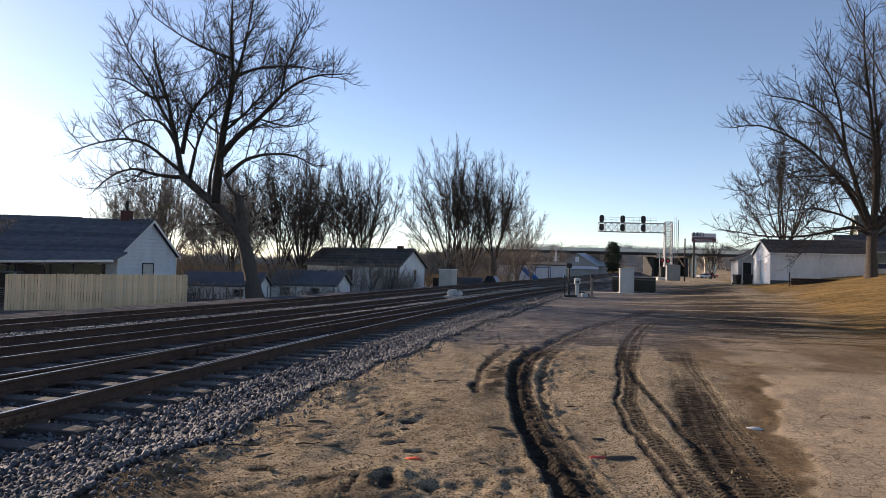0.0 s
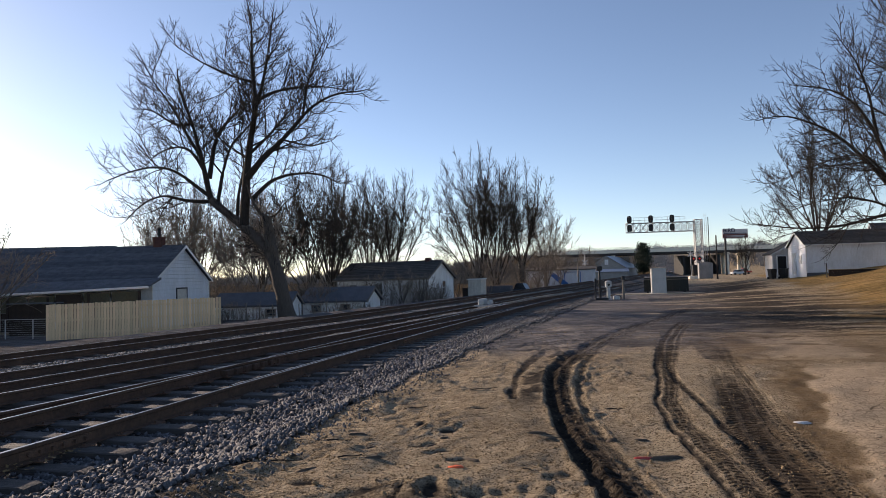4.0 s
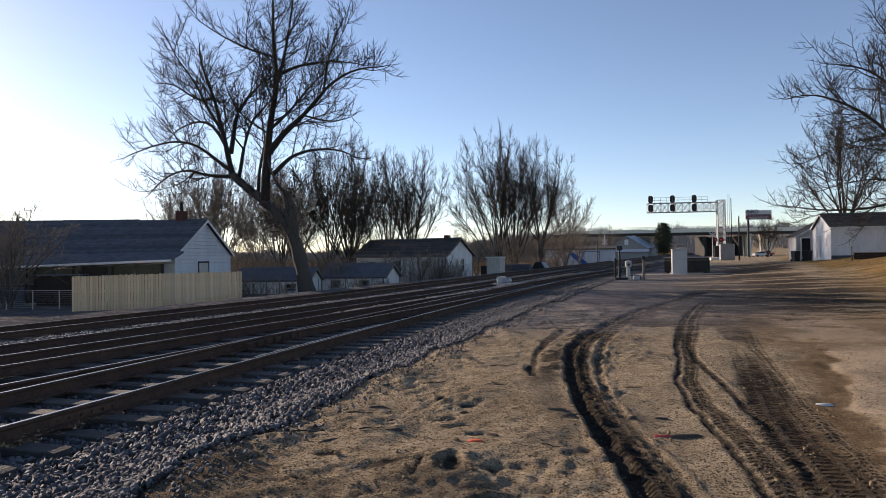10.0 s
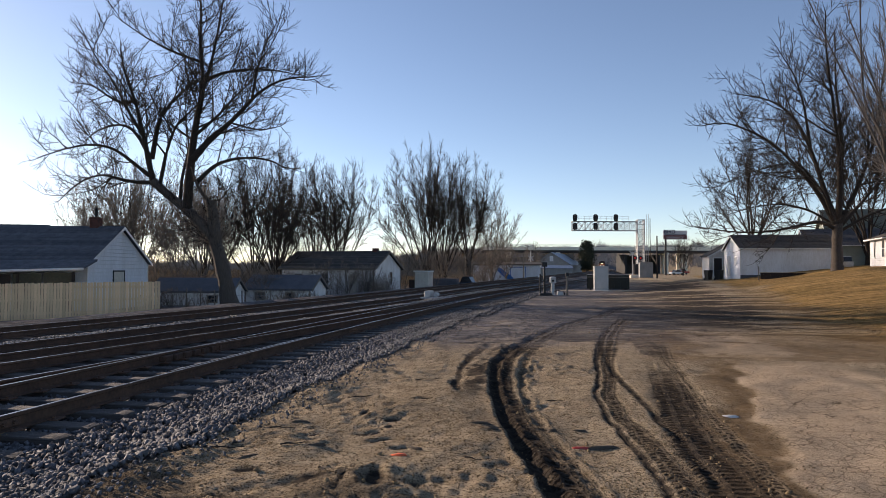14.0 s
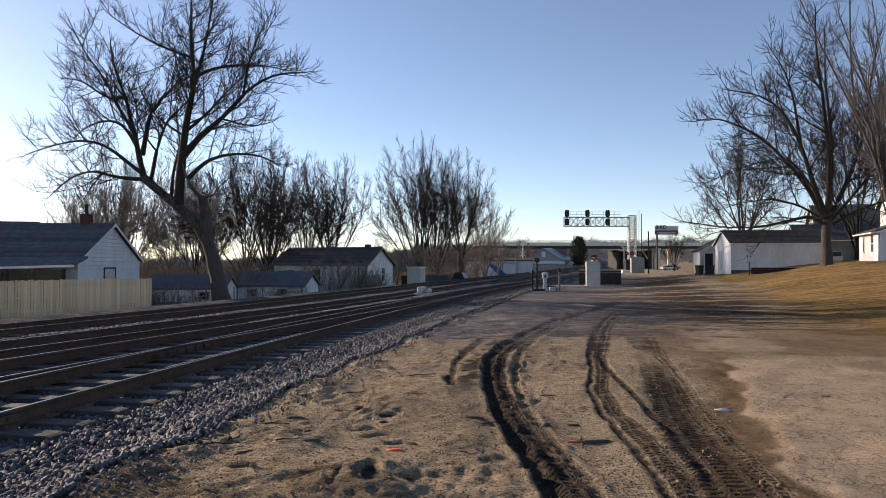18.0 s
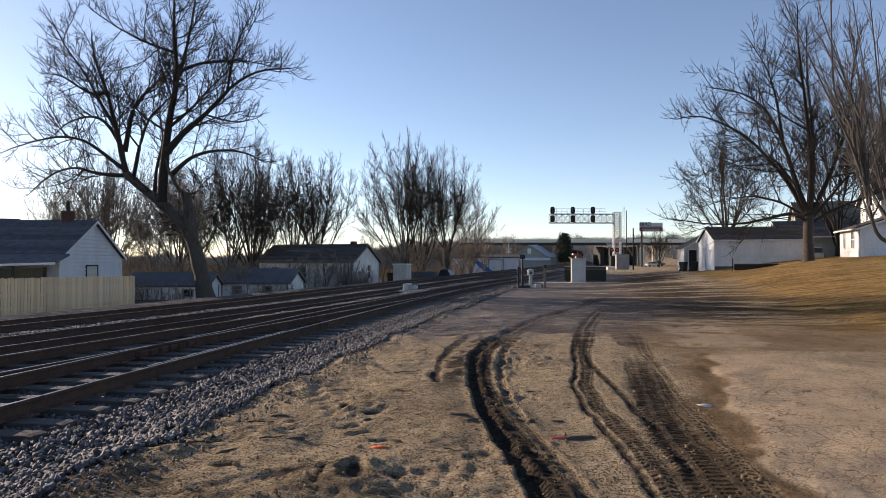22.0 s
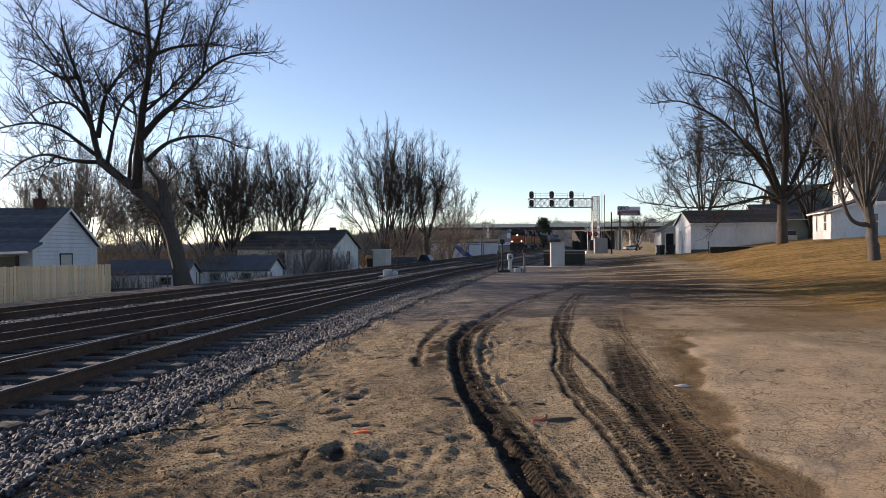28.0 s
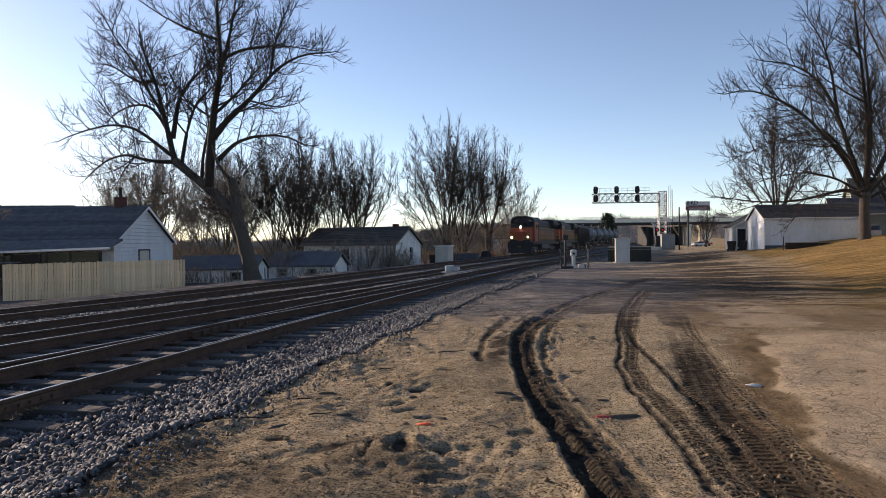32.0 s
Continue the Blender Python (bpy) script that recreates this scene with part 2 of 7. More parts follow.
M["rubber"] = material("tyre_rubber", (0.012, 0.012, 0.012), 0.85)
# bare woods made pale, with the distance haze put into the colour
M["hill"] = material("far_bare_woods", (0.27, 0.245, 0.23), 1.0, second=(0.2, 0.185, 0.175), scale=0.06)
M["green_box"] = material("dark_green_dumpster", (0.016, 0.02, 0.016), 0.6, second=(0.024, 0.024, 0.02), scale=2)


# ---- mesh helpers ----
class Geo:
    """Collects vertices and faces of one mesh."""

    def __init__(self):
        self.v, self.f, self.m = [], [], []

    def add(self, verts, faces, mi=0):
        k = len(self.v)
        self.v.extend(tuple(p) for p in verts)
        self.f.extend(tuple(i + k for i in f) for f in faces)
        self.m.extend([mi] * len(faces))
        return self

    def box(self, x0, x1, y0, y1, z0, z1, c=0.0, mi=0, turn=None):
        if c:
            v, f = chamfered((x0, y0, z0), (x1, y1, z1), min(c, abs(x1 - x0) * 0.45, abs(y1 - y0) * 0.45, abs(z1 - z0) * 0.45))
        else:
            v = [(x, y, z) for x in (x0, x1) for y in (y0, y1) for z in (z0, z1)]
            f = [(0, 1, 3, 2), (4, 6, 7, 5), (0, 4, 5, 1), (2, 3, 7, 6), (0, 2, 6, 4), (1, 5, 7, 3)]
        if turn is not None:
            v = [tuple(turn @ Vector(p)) for p in v]
        return self.add(v, f, mi)

    def cyl(self, p, q, r0, r1=None, n=10, mi=0, caps=True):
        r1 = r0 if r1 is None else r1
        p, q = Vector(p), Vector(q)
        d = (q - p).normalized()
        a = d.orthogonal().normalized()
        b = d.cross(a)
        v = []
        for o, r in ((p, r0), (q, r1)):
            for i in range(n):
                t = 2 * math.pi * i / n
                v.append(o + a * (r * math.cos(t)) + b * (r * math.sin(t)))
        f = [(i, (i + 1) % n, n + (i + 1) % n, n + i) for i in range(n)]
        if caps:
            f += [tuple(range(n - 1, -1, -1)), tuple(range(n, 2 * n))]
        return self.add(v, f, mi)

    def lathe(self, prof, n=16, axis="Z", at=(0, 0, 0), mi=0):
        """prof: (radius, height) pairs turned round an axis."""
        v, f = [], []
        for r, h in prof:
            for i in range(n):
                t = 2 * math.pi * i / n
                c, s = r * math.cos(t), r * math.sin(t)
                p = {"Z": (c, s, h), "X": (h, c, s), "Y": (c, h, s)}[axis]
                v.append((p[0] + at[0], p[1] + at[1], p[2] + at[2]))
        for j in range(len(prof) - 1):
            for i in range(n):
                f.append((j * n + i, j * n + (i + 1) % n, (j + 1) * n + (i + 1) % n, (j + 1) * n + i))
        f.append(tuple(range(n - 1, -1, -1)))
        f.append(tuple(range((len(prof) - 1) * n, len(prof) * n)))
        return self.add(v, f, mi)

    def prism(self, outline, y0, y1, mi=0, axis="Y"):
        """outline: (a, z) points pushed from y0 to y1 (axis Y) or along x (axis X)."""
        n = len(outline)
        v = [(a, y, z) if axis == "Y" else (y, a, z) for y in (y0, y1) for a, z in outline]
        f = [(i, (i + 1) % n, n + (i + 1) % n, n + i) for i in range(n)]
        f += [tuple(range(n - 1, -1, -1)), tuple(range(n, 2 * n))]
        return self.add(v, f, mi)

    def mesh(self, name, mats, smooth=False):
        me = bpy.data.meshes.new(name)
        me.from_pydata(self.v, [], self.f)
        for m in mats if isinstance(mats, (list, tuple)) else [mats]:
            me.materials.append(m)
        me.polygons.foreach_set("material_index", self.m)
        if smooth:
            me.polygons.foreach_set("use_smooth", [True] * len(self.f))
        me.update()
        fix = bmesh.new()
        fix.from_mesh(me)
        bmesh.ops.recalc_face_normals(fix, faces=fix.faces)
        fix.to_mesh(me)
        fix.free()
        return me


def chamfered(lo, hi, c):
    v, idx = [], {}
    for sx in (0, 1):
        for sy in (0, 1):
            for sz in (0, 1):
                s = (sx, sy, sz)
                for a in range(3):
                    p = [(hi[k] if s[k] else lo[k]) + (0 if k == a else (-c if s[k] else c)) for k in range(3)]
                    idx[s, a] = len(v)
                    v.append(tuple(p))
    f = []
    for a in range(3):
        o1, o2 = [k for k in range(3) if k != a]
        for side in (0, 1):
            q = []
            for u, w in ((0, 0), (1, 0), (1, 1), (0, 1)):
                s = [0, 0, 0]
                s[a], s[o1], s[o2] = side, u, w
                q.append(idx[tuple(s), a])
            f.append(tuple(q))
        for u in (0, 1):
            for w in (0, 1):
                s0, s1 = [0, 0, 0], [0, 0, 0]
                s0[o1] = s1[o1] = u
                s0[o2] = s1[o2] = w
                s1[a] = 1
                f.append((idx[tuple(s0), o1], idx[tuple(s1), o1], idx[tuple(s1), o2], idx[tuple(s0), o2]))
    for sx in (0, 1):
        for sy in (0, 1):
            for sz in (0, 1):
                f.append(tuple(idx[(sx, sy, sz), a] for a in range(3)))
    return v, f


def thing(name, place=(0, 0, 0), turn=0.0, label="", category="", group="", kind=""):
    ob = new(name)
    ob.empty_display_size = 0.2
    ob.matrix_basis = pose(*place, 0, 0, turn)
    return tagged(ob, label, category, group, kind)


def part(name, geo, mat, parent, label="", smooth=False):
    ob = new(name, geo.mesh(name, mat, smooth))
    ob.parent = parent
    return tagged(ob, label) if label else ob


def shared(name, me, parent, m=None):
    ob = new(name, me)
    ob.parent = parent
    if m is not None:
        ob.matrix_basis = m
    return ob


def single(name, geo, mat, label, category, group="", kind="", place=(0, 0, 0), turn=0.0, smooth=False):
    ob = new(name, geo.mesh(name, mat, smooth))
    ob.matrix_basis = pose(*place, 0, 0, turn)
    return tagged(ob, label, category, group, kind)


# ---- lie of the land ----
BETA = radians(19.0)


def step(a, b, v):
    t = np.clip((v - a) / (b - a), 0, 1)
    return t * t * (3 - 2 * t)


def hashed(ix, iy, seed):
    h = np.sin(ix * 127.1 + iy * 311.7 + seed * 74.7) * 43758.5453
    return h - np.floor(h)


def vnoise(x, y, size, seed=0):
    """Smooth value noise, 0 to 1."""
    x, y = np.asarray(x, float) / size, np.asarray(y, float) / size
    ix, iy = np.floor(x), np.floor(y)
    fx, fy = x - ix, y - iy
    fx, fy = fx * fx * (3 - 2 * fx), fy * fy * (3 - 2 * fy)
    a, b = hashed(ix, iy, seed), hashed(ix + 1, iy, seed)
    c, d = hashed(ix, iy + 1, seed), hashed(ix + 1, iy + 1, seed)
    return (a * (1 - fx) + b * fx) * (1 - fy) + (c * (1 - fx) + d * fx) * fy


def far_track(y):
    """x of the farthest track's centre line at y."""
    y = np.asarray(y, float)
    bend = np.maximum(y - 250.0, 0.0)
    ease = np.minimum(bend, 40.0)
    return -17.8 + 0.295 * y - (0.067 / 80.0) * ease ** 2 - 0.067 * np.maximum(bend - 40.0, 0)


def near_rail(y):
    """x of the nearest rail (gauge line) at y: it eases into a line 4 m from the middle track."""
    y = np.asarray(y, float)
    near = -5.90 + 0.155 * y + 0.00195 * y ** 2 - 0.0000140 * y ** 3
    near = np.where(y < 4, -5.90 + 0.155 * 4 + 0.00195 * 16 - 0.0000140 * 64 + (y - 4) * 0.170, near)
    far = far_track(y) + 4.1 + 4.0 + 0.75
    k = step(30.0, 62.0, y)
    return near * (1 - k) + far * k


def near_track(y):
    return near_rail(y) - 0.75


def middle_track(y):
    return far_track(y) + 4.1


def branch_off(y):
    """How far the diverging track lies to the left of the near one."""
    y = np.asarray(y, float)
    straight = 1.5 + (13.3 - y) / 10.5
    closing = 1.5 * (np.clip(39.0 - y, 0, None) / 25.7) ** 1.75
    return np.where(y < 13.3, straight, closing)


def branch_track(y):
    return near_track(y) - branch_off(y)


RUT_L = [(0.77, 4.3), (0.71, 5.3), (0.64, 6.1), (0.59, 7.1), (0.58, 8.4), (0.63, 9.7), (0.83, 11.6), (1.30, 13.5), (2.08, 15.8), (3.3, 19.1), (5.5, 23.9), (8.6, 31)]
RUT_L2 = [(1.08, 4.3), (1.04, 5.2), (1.0, 5.9), (0.93, 6.8), (0.92, 7.6), (0.98, 8.9), (1.10, 10.3), (1.42, 12.0), (1.98, 14.4), (2.7, 16.6), (4.1, 20.0), (7.0, 27.0)]
RUT_R = [(1.50, 4.3), (1.60, 5.2), (1.67, 6.0), (1.69, 6.8), (1.74, 7.5), (1.85, 8.5), (2.09, 9.4), (2.24, 10.0), (2.45, 11.2), (2.94, 13.2), (3.6, 15.8), (4.8, 19.6), (6.4, 24)]
RUT_R2 = [(1.82, 4.3), (1.93, 4.7), (2.07, 5.6), (2.18, 6.4), (2.24, 7.2), (2.35, 8.3), (2.43, 9.5), (2.62, 11.0), (3.1, 13.3), (4.1, 16.8)]
RUT_M = [(a + 0.15, b) for a, b in RUT_L]
RUT_R3 = [(a + 0.17, b) for a, b in RUT_R]
RUT_U = [(2.27, 4.3), (2.40, 5.0), (2.60, 6.0), (2.84, 7.3), (3.26, 9.2), (3.9, 12.0), (4.7, 15.0)]
RUT_T = [(1.98, 4.2), (2.06, 4.8), (2.24, 6.1), (2.52, 7.3), (2.86, 8.7), (3.3, 10.4), (3.9, 12.6)]
RUT_S = [(0.10, 9.0), (0.16, 10.4), (0.37, 11.8), (0.75, 14.2), (1.7, 16.8), (3.0, 19.2)]
RUT_V = [[(3.70 + 0.13 * k, 12.6), (4.05 + 0.17 * k, 14.4), (4.75 + 0.22 * k, 17.0), (5.6 + 0.24 * k, 20.0)] for k in range(4)]
RUT_W = [[(1.26 + 0.085 * k, 7.7), (1.42 + 0.10 * k, 9.0), (1.74 + 0.11 * k, 10.4)] for k in range(3)]


def along(line, y):
    return np.interp(y, [p[1] for p in line], [p[0] for p in line])


def rut(x, y, line, w, depth, tread, ridge=0.5):
    """Depth of a wheel rut with raised edges and tread marks, and how wet it is."""
    cx = along(line, y) + 0.03 * (vnoise(x, y, 0.25, 34) - 0.5) + 0.022 * (vnoise(x, y, 0.07, 35) - 0.5)
    inside = (y > line[0][1] - 0.5) & (y < line[-1][1])
    off = step(9.5, 15.0, y)
    depth = depth * (1 - 0.6 * off)
    d = (x - cx) / (w * (1 + 1.3 * off))
    fade = np.where(inside, 1.0, 0.0) * step(line[-1][1], line[-1][1] - 4, y)
    groove = -np.exp(-np.abs(d) ** 3)
    lip = ridge * (np.exp(-((np.abs(d) - 1.55) / 0.35) ** 2))
    lug = np.exp(-np.abs(d) ** 6) * fade * tread
    return depth * (groove * (0.6 + 0.8 * vnoise(x, y, 0.5, 36)) + lip * (0.2 + 1.5 * vnoise(x, y, 0.14, 3) ** 2)) * fade, np.exp(-np.abs(d / 1.3) ** 4) * fade, lug, d


def land(x, y, fine=True):
    """Height of the ground, with how muddy, paved and grassy it is there; mud also carries painted shade."""
    x, y = np.asarray(x, float), np.asarray(y, float)
    u, s = x * math.cos(BETA) - y * math.sin(BETA), x * math.sin(BETA) + y * math.cos(BETA)
    z = 0.5 * step(-4, 4, u) * step(25, 65, s) * (1 - step(100, 130, s))
    z = z + 2.3 * (1 - np.exp(-np.maximum(u - 4.5, 0) / 12)) * (0.45 + 0.55 * step(20, 50, s)) * (1 - step(105, 150, s))
    z = z - 0.42 * np.exp(-((x - 29.0) / 3.4) ** 2 - ((y - 58.8) / 4.2) ** 2)
    edge = near_rail(y) + 2.5 + 0.25 * (vnoise(x, y, 0.9, 5) - 0.5) + 0.12 * (vnoise(x, y, 0.22, 6) - 0.5)
    bed = step(0.15, -1.0, x - edge)
    z = z * (1 - bed) + bed * (-0.225 - 0.15 * step(near_track(y) - 2.0, middle_track(y) + 1.0, x))
    ballast = step(0.05, -0.06, x - edge)
    drop = step(-4.6, -7.5, x - far_track(y))
    z = z - 0.75 * drop
    ballast = ballast * (1 - step(-2.2, -3.0, x - far_track(y) + 0.6 * (vnoise(x, y, 0.8, 46) - 0.5)))
    z = z + 0.16 * np.exp(-((x - far_track(y) + 3.2) / 0.9) ** 2) * step(110, 70, y)
    z = z + 0.0055 * np.clip(y - 30.0, 0, 290) * step(-3.6, -2.2, x - far_track(y)) * step(7.2, 5.6, x - far_track(y))
    z = z + 27.0 * step(330, 850, np.hypot(x, y)) * step(-100, 300, y) * (0.25 + 0.75 * step(-0.2, 0.05, x / np.maximum(y, 1.0)))
    free = (1 - bed)
    z = z + free * (0.05 * (vnoise(x, y, 2.3, 7) - 0.5) * step(40, 20, y) + 0.08 * (vnoise(x * 1.2 + 0.3 * y, y * 0.6, 0.75, 61) - 0.5) * step(3.4, 1.2, x) * step(30, 16, y) + 0.04 * (vnoise(x, y, 0.45, 8) - 0.5))
    mud, lugs, across = np.zeros_like(z), np.zeros_like(z), np.zeros_like(z)
    if fine:
        near = step(34, 24, y)
        rough = step(0.45, 0.7, vnoise(x, y, 0.8, 9)) * step(3.2, 1.5, x)
        z = z + free * near * (0.026 * (vnoise(x, y, 0.17, 10) - 0.5) * (0.3 + rough) + 0.026 * (vnoise(x, y, 0.07, 11) - 0.5) * (0.4 + rough) + 0.03 * (vnoise(x, y, 0.42, 48) - 0.5) * rough)
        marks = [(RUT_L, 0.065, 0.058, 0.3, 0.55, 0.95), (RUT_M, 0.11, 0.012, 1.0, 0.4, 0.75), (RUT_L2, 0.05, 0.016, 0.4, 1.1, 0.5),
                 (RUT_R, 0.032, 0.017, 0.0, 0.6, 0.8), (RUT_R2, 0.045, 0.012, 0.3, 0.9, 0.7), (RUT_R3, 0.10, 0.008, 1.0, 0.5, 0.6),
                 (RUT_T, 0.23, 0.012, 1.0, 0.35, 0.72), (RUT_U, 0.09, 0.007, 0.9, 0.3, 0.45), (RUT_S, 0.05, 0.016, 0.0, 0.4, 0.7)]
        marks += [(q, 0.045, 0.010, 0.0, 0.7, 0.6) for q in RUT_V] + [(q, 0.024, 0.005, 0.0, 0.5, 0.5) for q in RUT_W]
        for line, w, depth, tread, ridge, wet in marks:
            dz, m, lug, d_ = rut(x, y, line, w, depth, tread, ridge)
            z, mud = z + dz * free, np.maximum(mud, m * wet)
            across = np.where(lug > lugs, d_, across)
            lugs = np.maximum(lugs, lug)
        for c0, slope, w, dep in ((16.6, 0.05, 0.10, 0.025), (17.5, 0.03, 0.07, 0.02), (18.6, 0.06, 0.12, 0.03), (20.3, 0.02, 0.13, 0.03), (22.6, 0.05, 0.16, 0.03)):
            d_ = (y - c0 - slope * x - 0.5 * (vnoise(x, x * 0, 2.6, 81 + int(c0)) - 0.5)) / w
            on = step(0.5, 2.0, x) * step(15.0, 11.5, x + 0.6 * c0 - 10) * (0.35 + 0.65 * vnoise(x, y * 0, 1.7, 82))
            z = z - free * on * dep * (np.exp(-np.abs(d_) ** 3) - 0.6 * np.exp(-((np.abs(d_) - 1.6) / 0.4) ** 2))
            mud = np.maximum(mud, 0.85 * on * np.exp(-np.abs(d_ / 1.2) ** 4))
        for px, py, rx, ry, dep in ((-0.58, 5.10, 0.09, 0.24, 0.10), (-0.82, 5.0, 0.03, 0.22, 0.035), (-1.08, 5.10, 0.16, 0.06, 0.03),
                                    (-0.80, 6.58, 0.13, 0.05, 0.07), (-0.64, 6.33, 0.15, 0.04, 0.06), (-0.42, 6.05, 0.12, 0.06, 0.06), (-0.61, 6.98, 0.12, 0.05, 0.06),
                                    (-1.64, 5.39, 0.13, 0.06, 0.05), (-0.91, 7.29, 0.05, 0.14, 0.05), (0.06, 9.3, 0.06, 0.5, 0.05),
                                    (-1.05, 12.2, 0.30, 0.12, 0.09), (-0.6, 12.9, 0.20, 0.10, 0.06), (0.30, 6.80, 0.12, 0.035, 0.04), (0.44, 6.64, 0.09, 0.03, 0.04),
                                    (0.42, 6.45, 0.10, 0.03, 0.04), (0.97, 6.71, 0.07, 0.045, 0.045), (-1.70, 4.70, 0.16, 0.04, 0.04), (-0.25, 5.0, 0.05, 0.14, 0.04),
                                    (-0.3, 8.1, 0.10, 0.05, 0.04), (-1.5, 8.6, 0.09, 0.05, 0.04), (0.25, 10.6, 0.12, 0.06, 0.05), (1.5, 11.0, 0.12, 0.05, 0.04)):
            wx, wy = 0.05 * (vnoise(x, y, 0.12, 31) - 0.5), 0.06 * (vnoise(x, y, 0.12, 32) - 0.5)
            q = ((x + wx - px) / rx) ** 2 + ((y + wy - py) / ry) ** 2
            z = z - 0.55 * dep * np.exp(-q * q) + 0.12 * dep * np.exp(-((np.sqrt(q) - 1.6) / 0.45) ** 2) * vnoise(x, y, 0.1, 33) * 1.6
            mud = np.maximum(mud, 0.9 * np.exp(-q * q))
    churn = x - along(RUT_L, y) + 0.26
    mud = np.maximum(mud, 0.8 * np.exp(-(churn / 0.24) ** 2) * step(7.2, 9.5, y) * step(22, 16, y) * step(0.32, 0.58, vnoise(x, y, 0.5, 52) * 0.6 + vnoise(x, y, 0.15, 53) * 0.4))
    kerb = np.interp(y, (4.3, 5.4, 6.5, 7.5, 9.0, 11.1, 12.6), (2.58, 2.76, 3.05, 3.52, 4.03, 4.77, 5.3)) + 0.3 * (vnoise(x, y, 0.8, 12) - 0.5) + 0.22 * (vnoise(x, y, 0.3, 13) - 0.5)
    paved = step(-0.05, 0.05, x - kerb) * step(12.4, 11.8, y + 0.12 * x + 0.9 * (vnoise(x, y, 0.7, 14) - 0.5)) * step(9.6, 8.4, x + 0.5 * y - 2.6)
    z = z + 0.015 * paved
    # worn lane that goes on past the paving, and the damp verge along its kerb
    lane = step(-0.1, 0.5, u + 0.9 * (vnoise(x, y, 0.8, 71) - 0.5)) * step(2.2, 1.6, u + 0.9 * (vnoise(x, y, 0.9, 72) - 0.5)) * step(12.8, 14.0, s) * step(21.5, 17.5, s)
    lane = 0.6 * lane * step(0.30, 0.46, vnoise(x * 0.5, y, 0.5, 73) * 0.6 + vnoise(x, y, 0.2, 74) * 0.4)
    verge = step(-0.85, -0.35, x - kerb + 0.2 * (vnoise(x, y, 0.4, 75) - 0.5)) * (1 - paved) * step(13.5, 10.5, y) * step(0.4, -0.2, x - kerb)
    # brown washed soil past the far end of the paving, with a low bank of clods where it begins
    past = y + 0.12 * x + 0.9 * (vnoise(x, y, 0.7, 14) - 0.5)
    wash = step(12.1, 12.7, past) * step(19.0, 14.5, y + 1.6 * (vnoise(x, y, 1.2, 78) - 0.5)) * step(3.2, 4.4, x + 1.2 * (vnoise(x, y, 0.9, 79) - 0.5)) * (1 - lane)
    verge = np.maximum(verge, wash * (0.55 + 0.45 * vnoise(x, y, 0.6, 80)))
    bank = np.exp(-((past - 12.5) / 0.35) ** 2) * step(4.2, 5.4, x) * step(10.5, 9.0, x)
    z = z + 0.075 * bank * vnoise(x, y, 0.16, 83) * vnoise(x, y, 0.6, 84) + 0.035 * free * (vnoise(x, y, 0.38, 85) - 0.5) * step(11.0, 13.5, y) * step(34, 26, y)
    mud = np.maximum(mud, 0.95 * np.exp(-((x - 2.74 - 0.28 * (y - 8.0)) / 0.26) ** 4 - ((y - 8.0) / 0.85) ** 4) * step(0.3, 0.5, vnoise(x, y, 0.3, 76) * 0.5 + vnoise(x, y, 0.1, 77) * 0.5))
    ragged = u + 1.6 * (vnoise(x, y, 2.4, 15) - 0.5) + 0.5 * (vnoise(x, y, 0.5, 16) - 0.5)
    grass = np.maximum(step(4.2, 5.6, ragged), 0.38 * step(2.4, 4.2, ragged)) * step(12.0, 15.0, y)
    grass = np.maximum(grass, step(2.6, 3.8, ragged) * step(42, 56, s))
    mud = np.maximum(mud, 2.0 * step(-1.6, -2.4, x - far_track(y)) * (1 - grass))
    wild = np.maximum(step(150, 230, np.hypot(x, y)), step(-8.0, -14.0, x - far_track(y)))
    grass = np.maximum(grass * (1 - wild), 0.25 * wild)
    # damp soil across the road, with tree-shadow streaks put in as mud too
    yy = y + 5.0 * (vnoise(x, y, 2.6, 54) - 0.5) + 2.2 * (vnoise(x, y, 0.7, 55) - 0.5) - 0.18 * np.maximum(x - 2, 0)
    dark_soil = step(0.30, 0.54, vnoise(x * 0.22, y, 1.1, 41) * 0.6 + vnoise(x * 0.5, y, 3.4, 42) * 0.4) * step(12.5, 17, yy) * step(95, 60, y)
    mud = np.maximum(mud, 0.95 * dark_soil * step(3.5, 0.5, u) * (1 - ballast))
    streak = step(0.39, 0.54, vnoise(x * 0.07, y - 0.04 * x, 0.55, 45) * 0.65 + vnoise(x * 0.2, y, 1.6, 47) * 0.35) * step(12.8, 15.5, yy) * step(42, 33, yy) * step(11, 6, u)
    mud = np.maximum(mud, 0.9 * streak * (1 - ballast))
    # shadow over the near left corner, put in as mud
    corner_shade = step(0.25, 0.75, (5.75 - y) * 0.55 + (-1.0 - x) * 0.22 + 0.9 * (vnoise(x, y, 0.8, 43) - 0.5) + 0.4 * (vnoise(x, y, 0.2, 44) - 0.5))
    mud = np.maximum(mud, 0.5 * corner_shade * step(0.4, -0.2, x))
    paved = np.maximum(paved, lane)
    cinder = step(11.5, 4.5, x - near_rail(y) + 1.6 * (vnoise(x, y, 1.5, 91) - 0.5)) * step(11.5, 16.5, y + 2.0 * (vnoise(x, y, 1.0, 92) - 0.5)) * step(120, 70, y)
    # ballast ridges between the tracks, with sunlight put in as a paler colour
    ridge_a, ridge_b = x - branch_track(y) + 1.5, x - middle_track(y) + 1.6
    pale = np.maximum(np.exp(-(ridge_a / 0.42) ** 4) * step(60, 40, y), np.exp(-(ridge_b / 0.40) ** 4)) * step(110, 80, y)
    z = z + 0.05 * pale
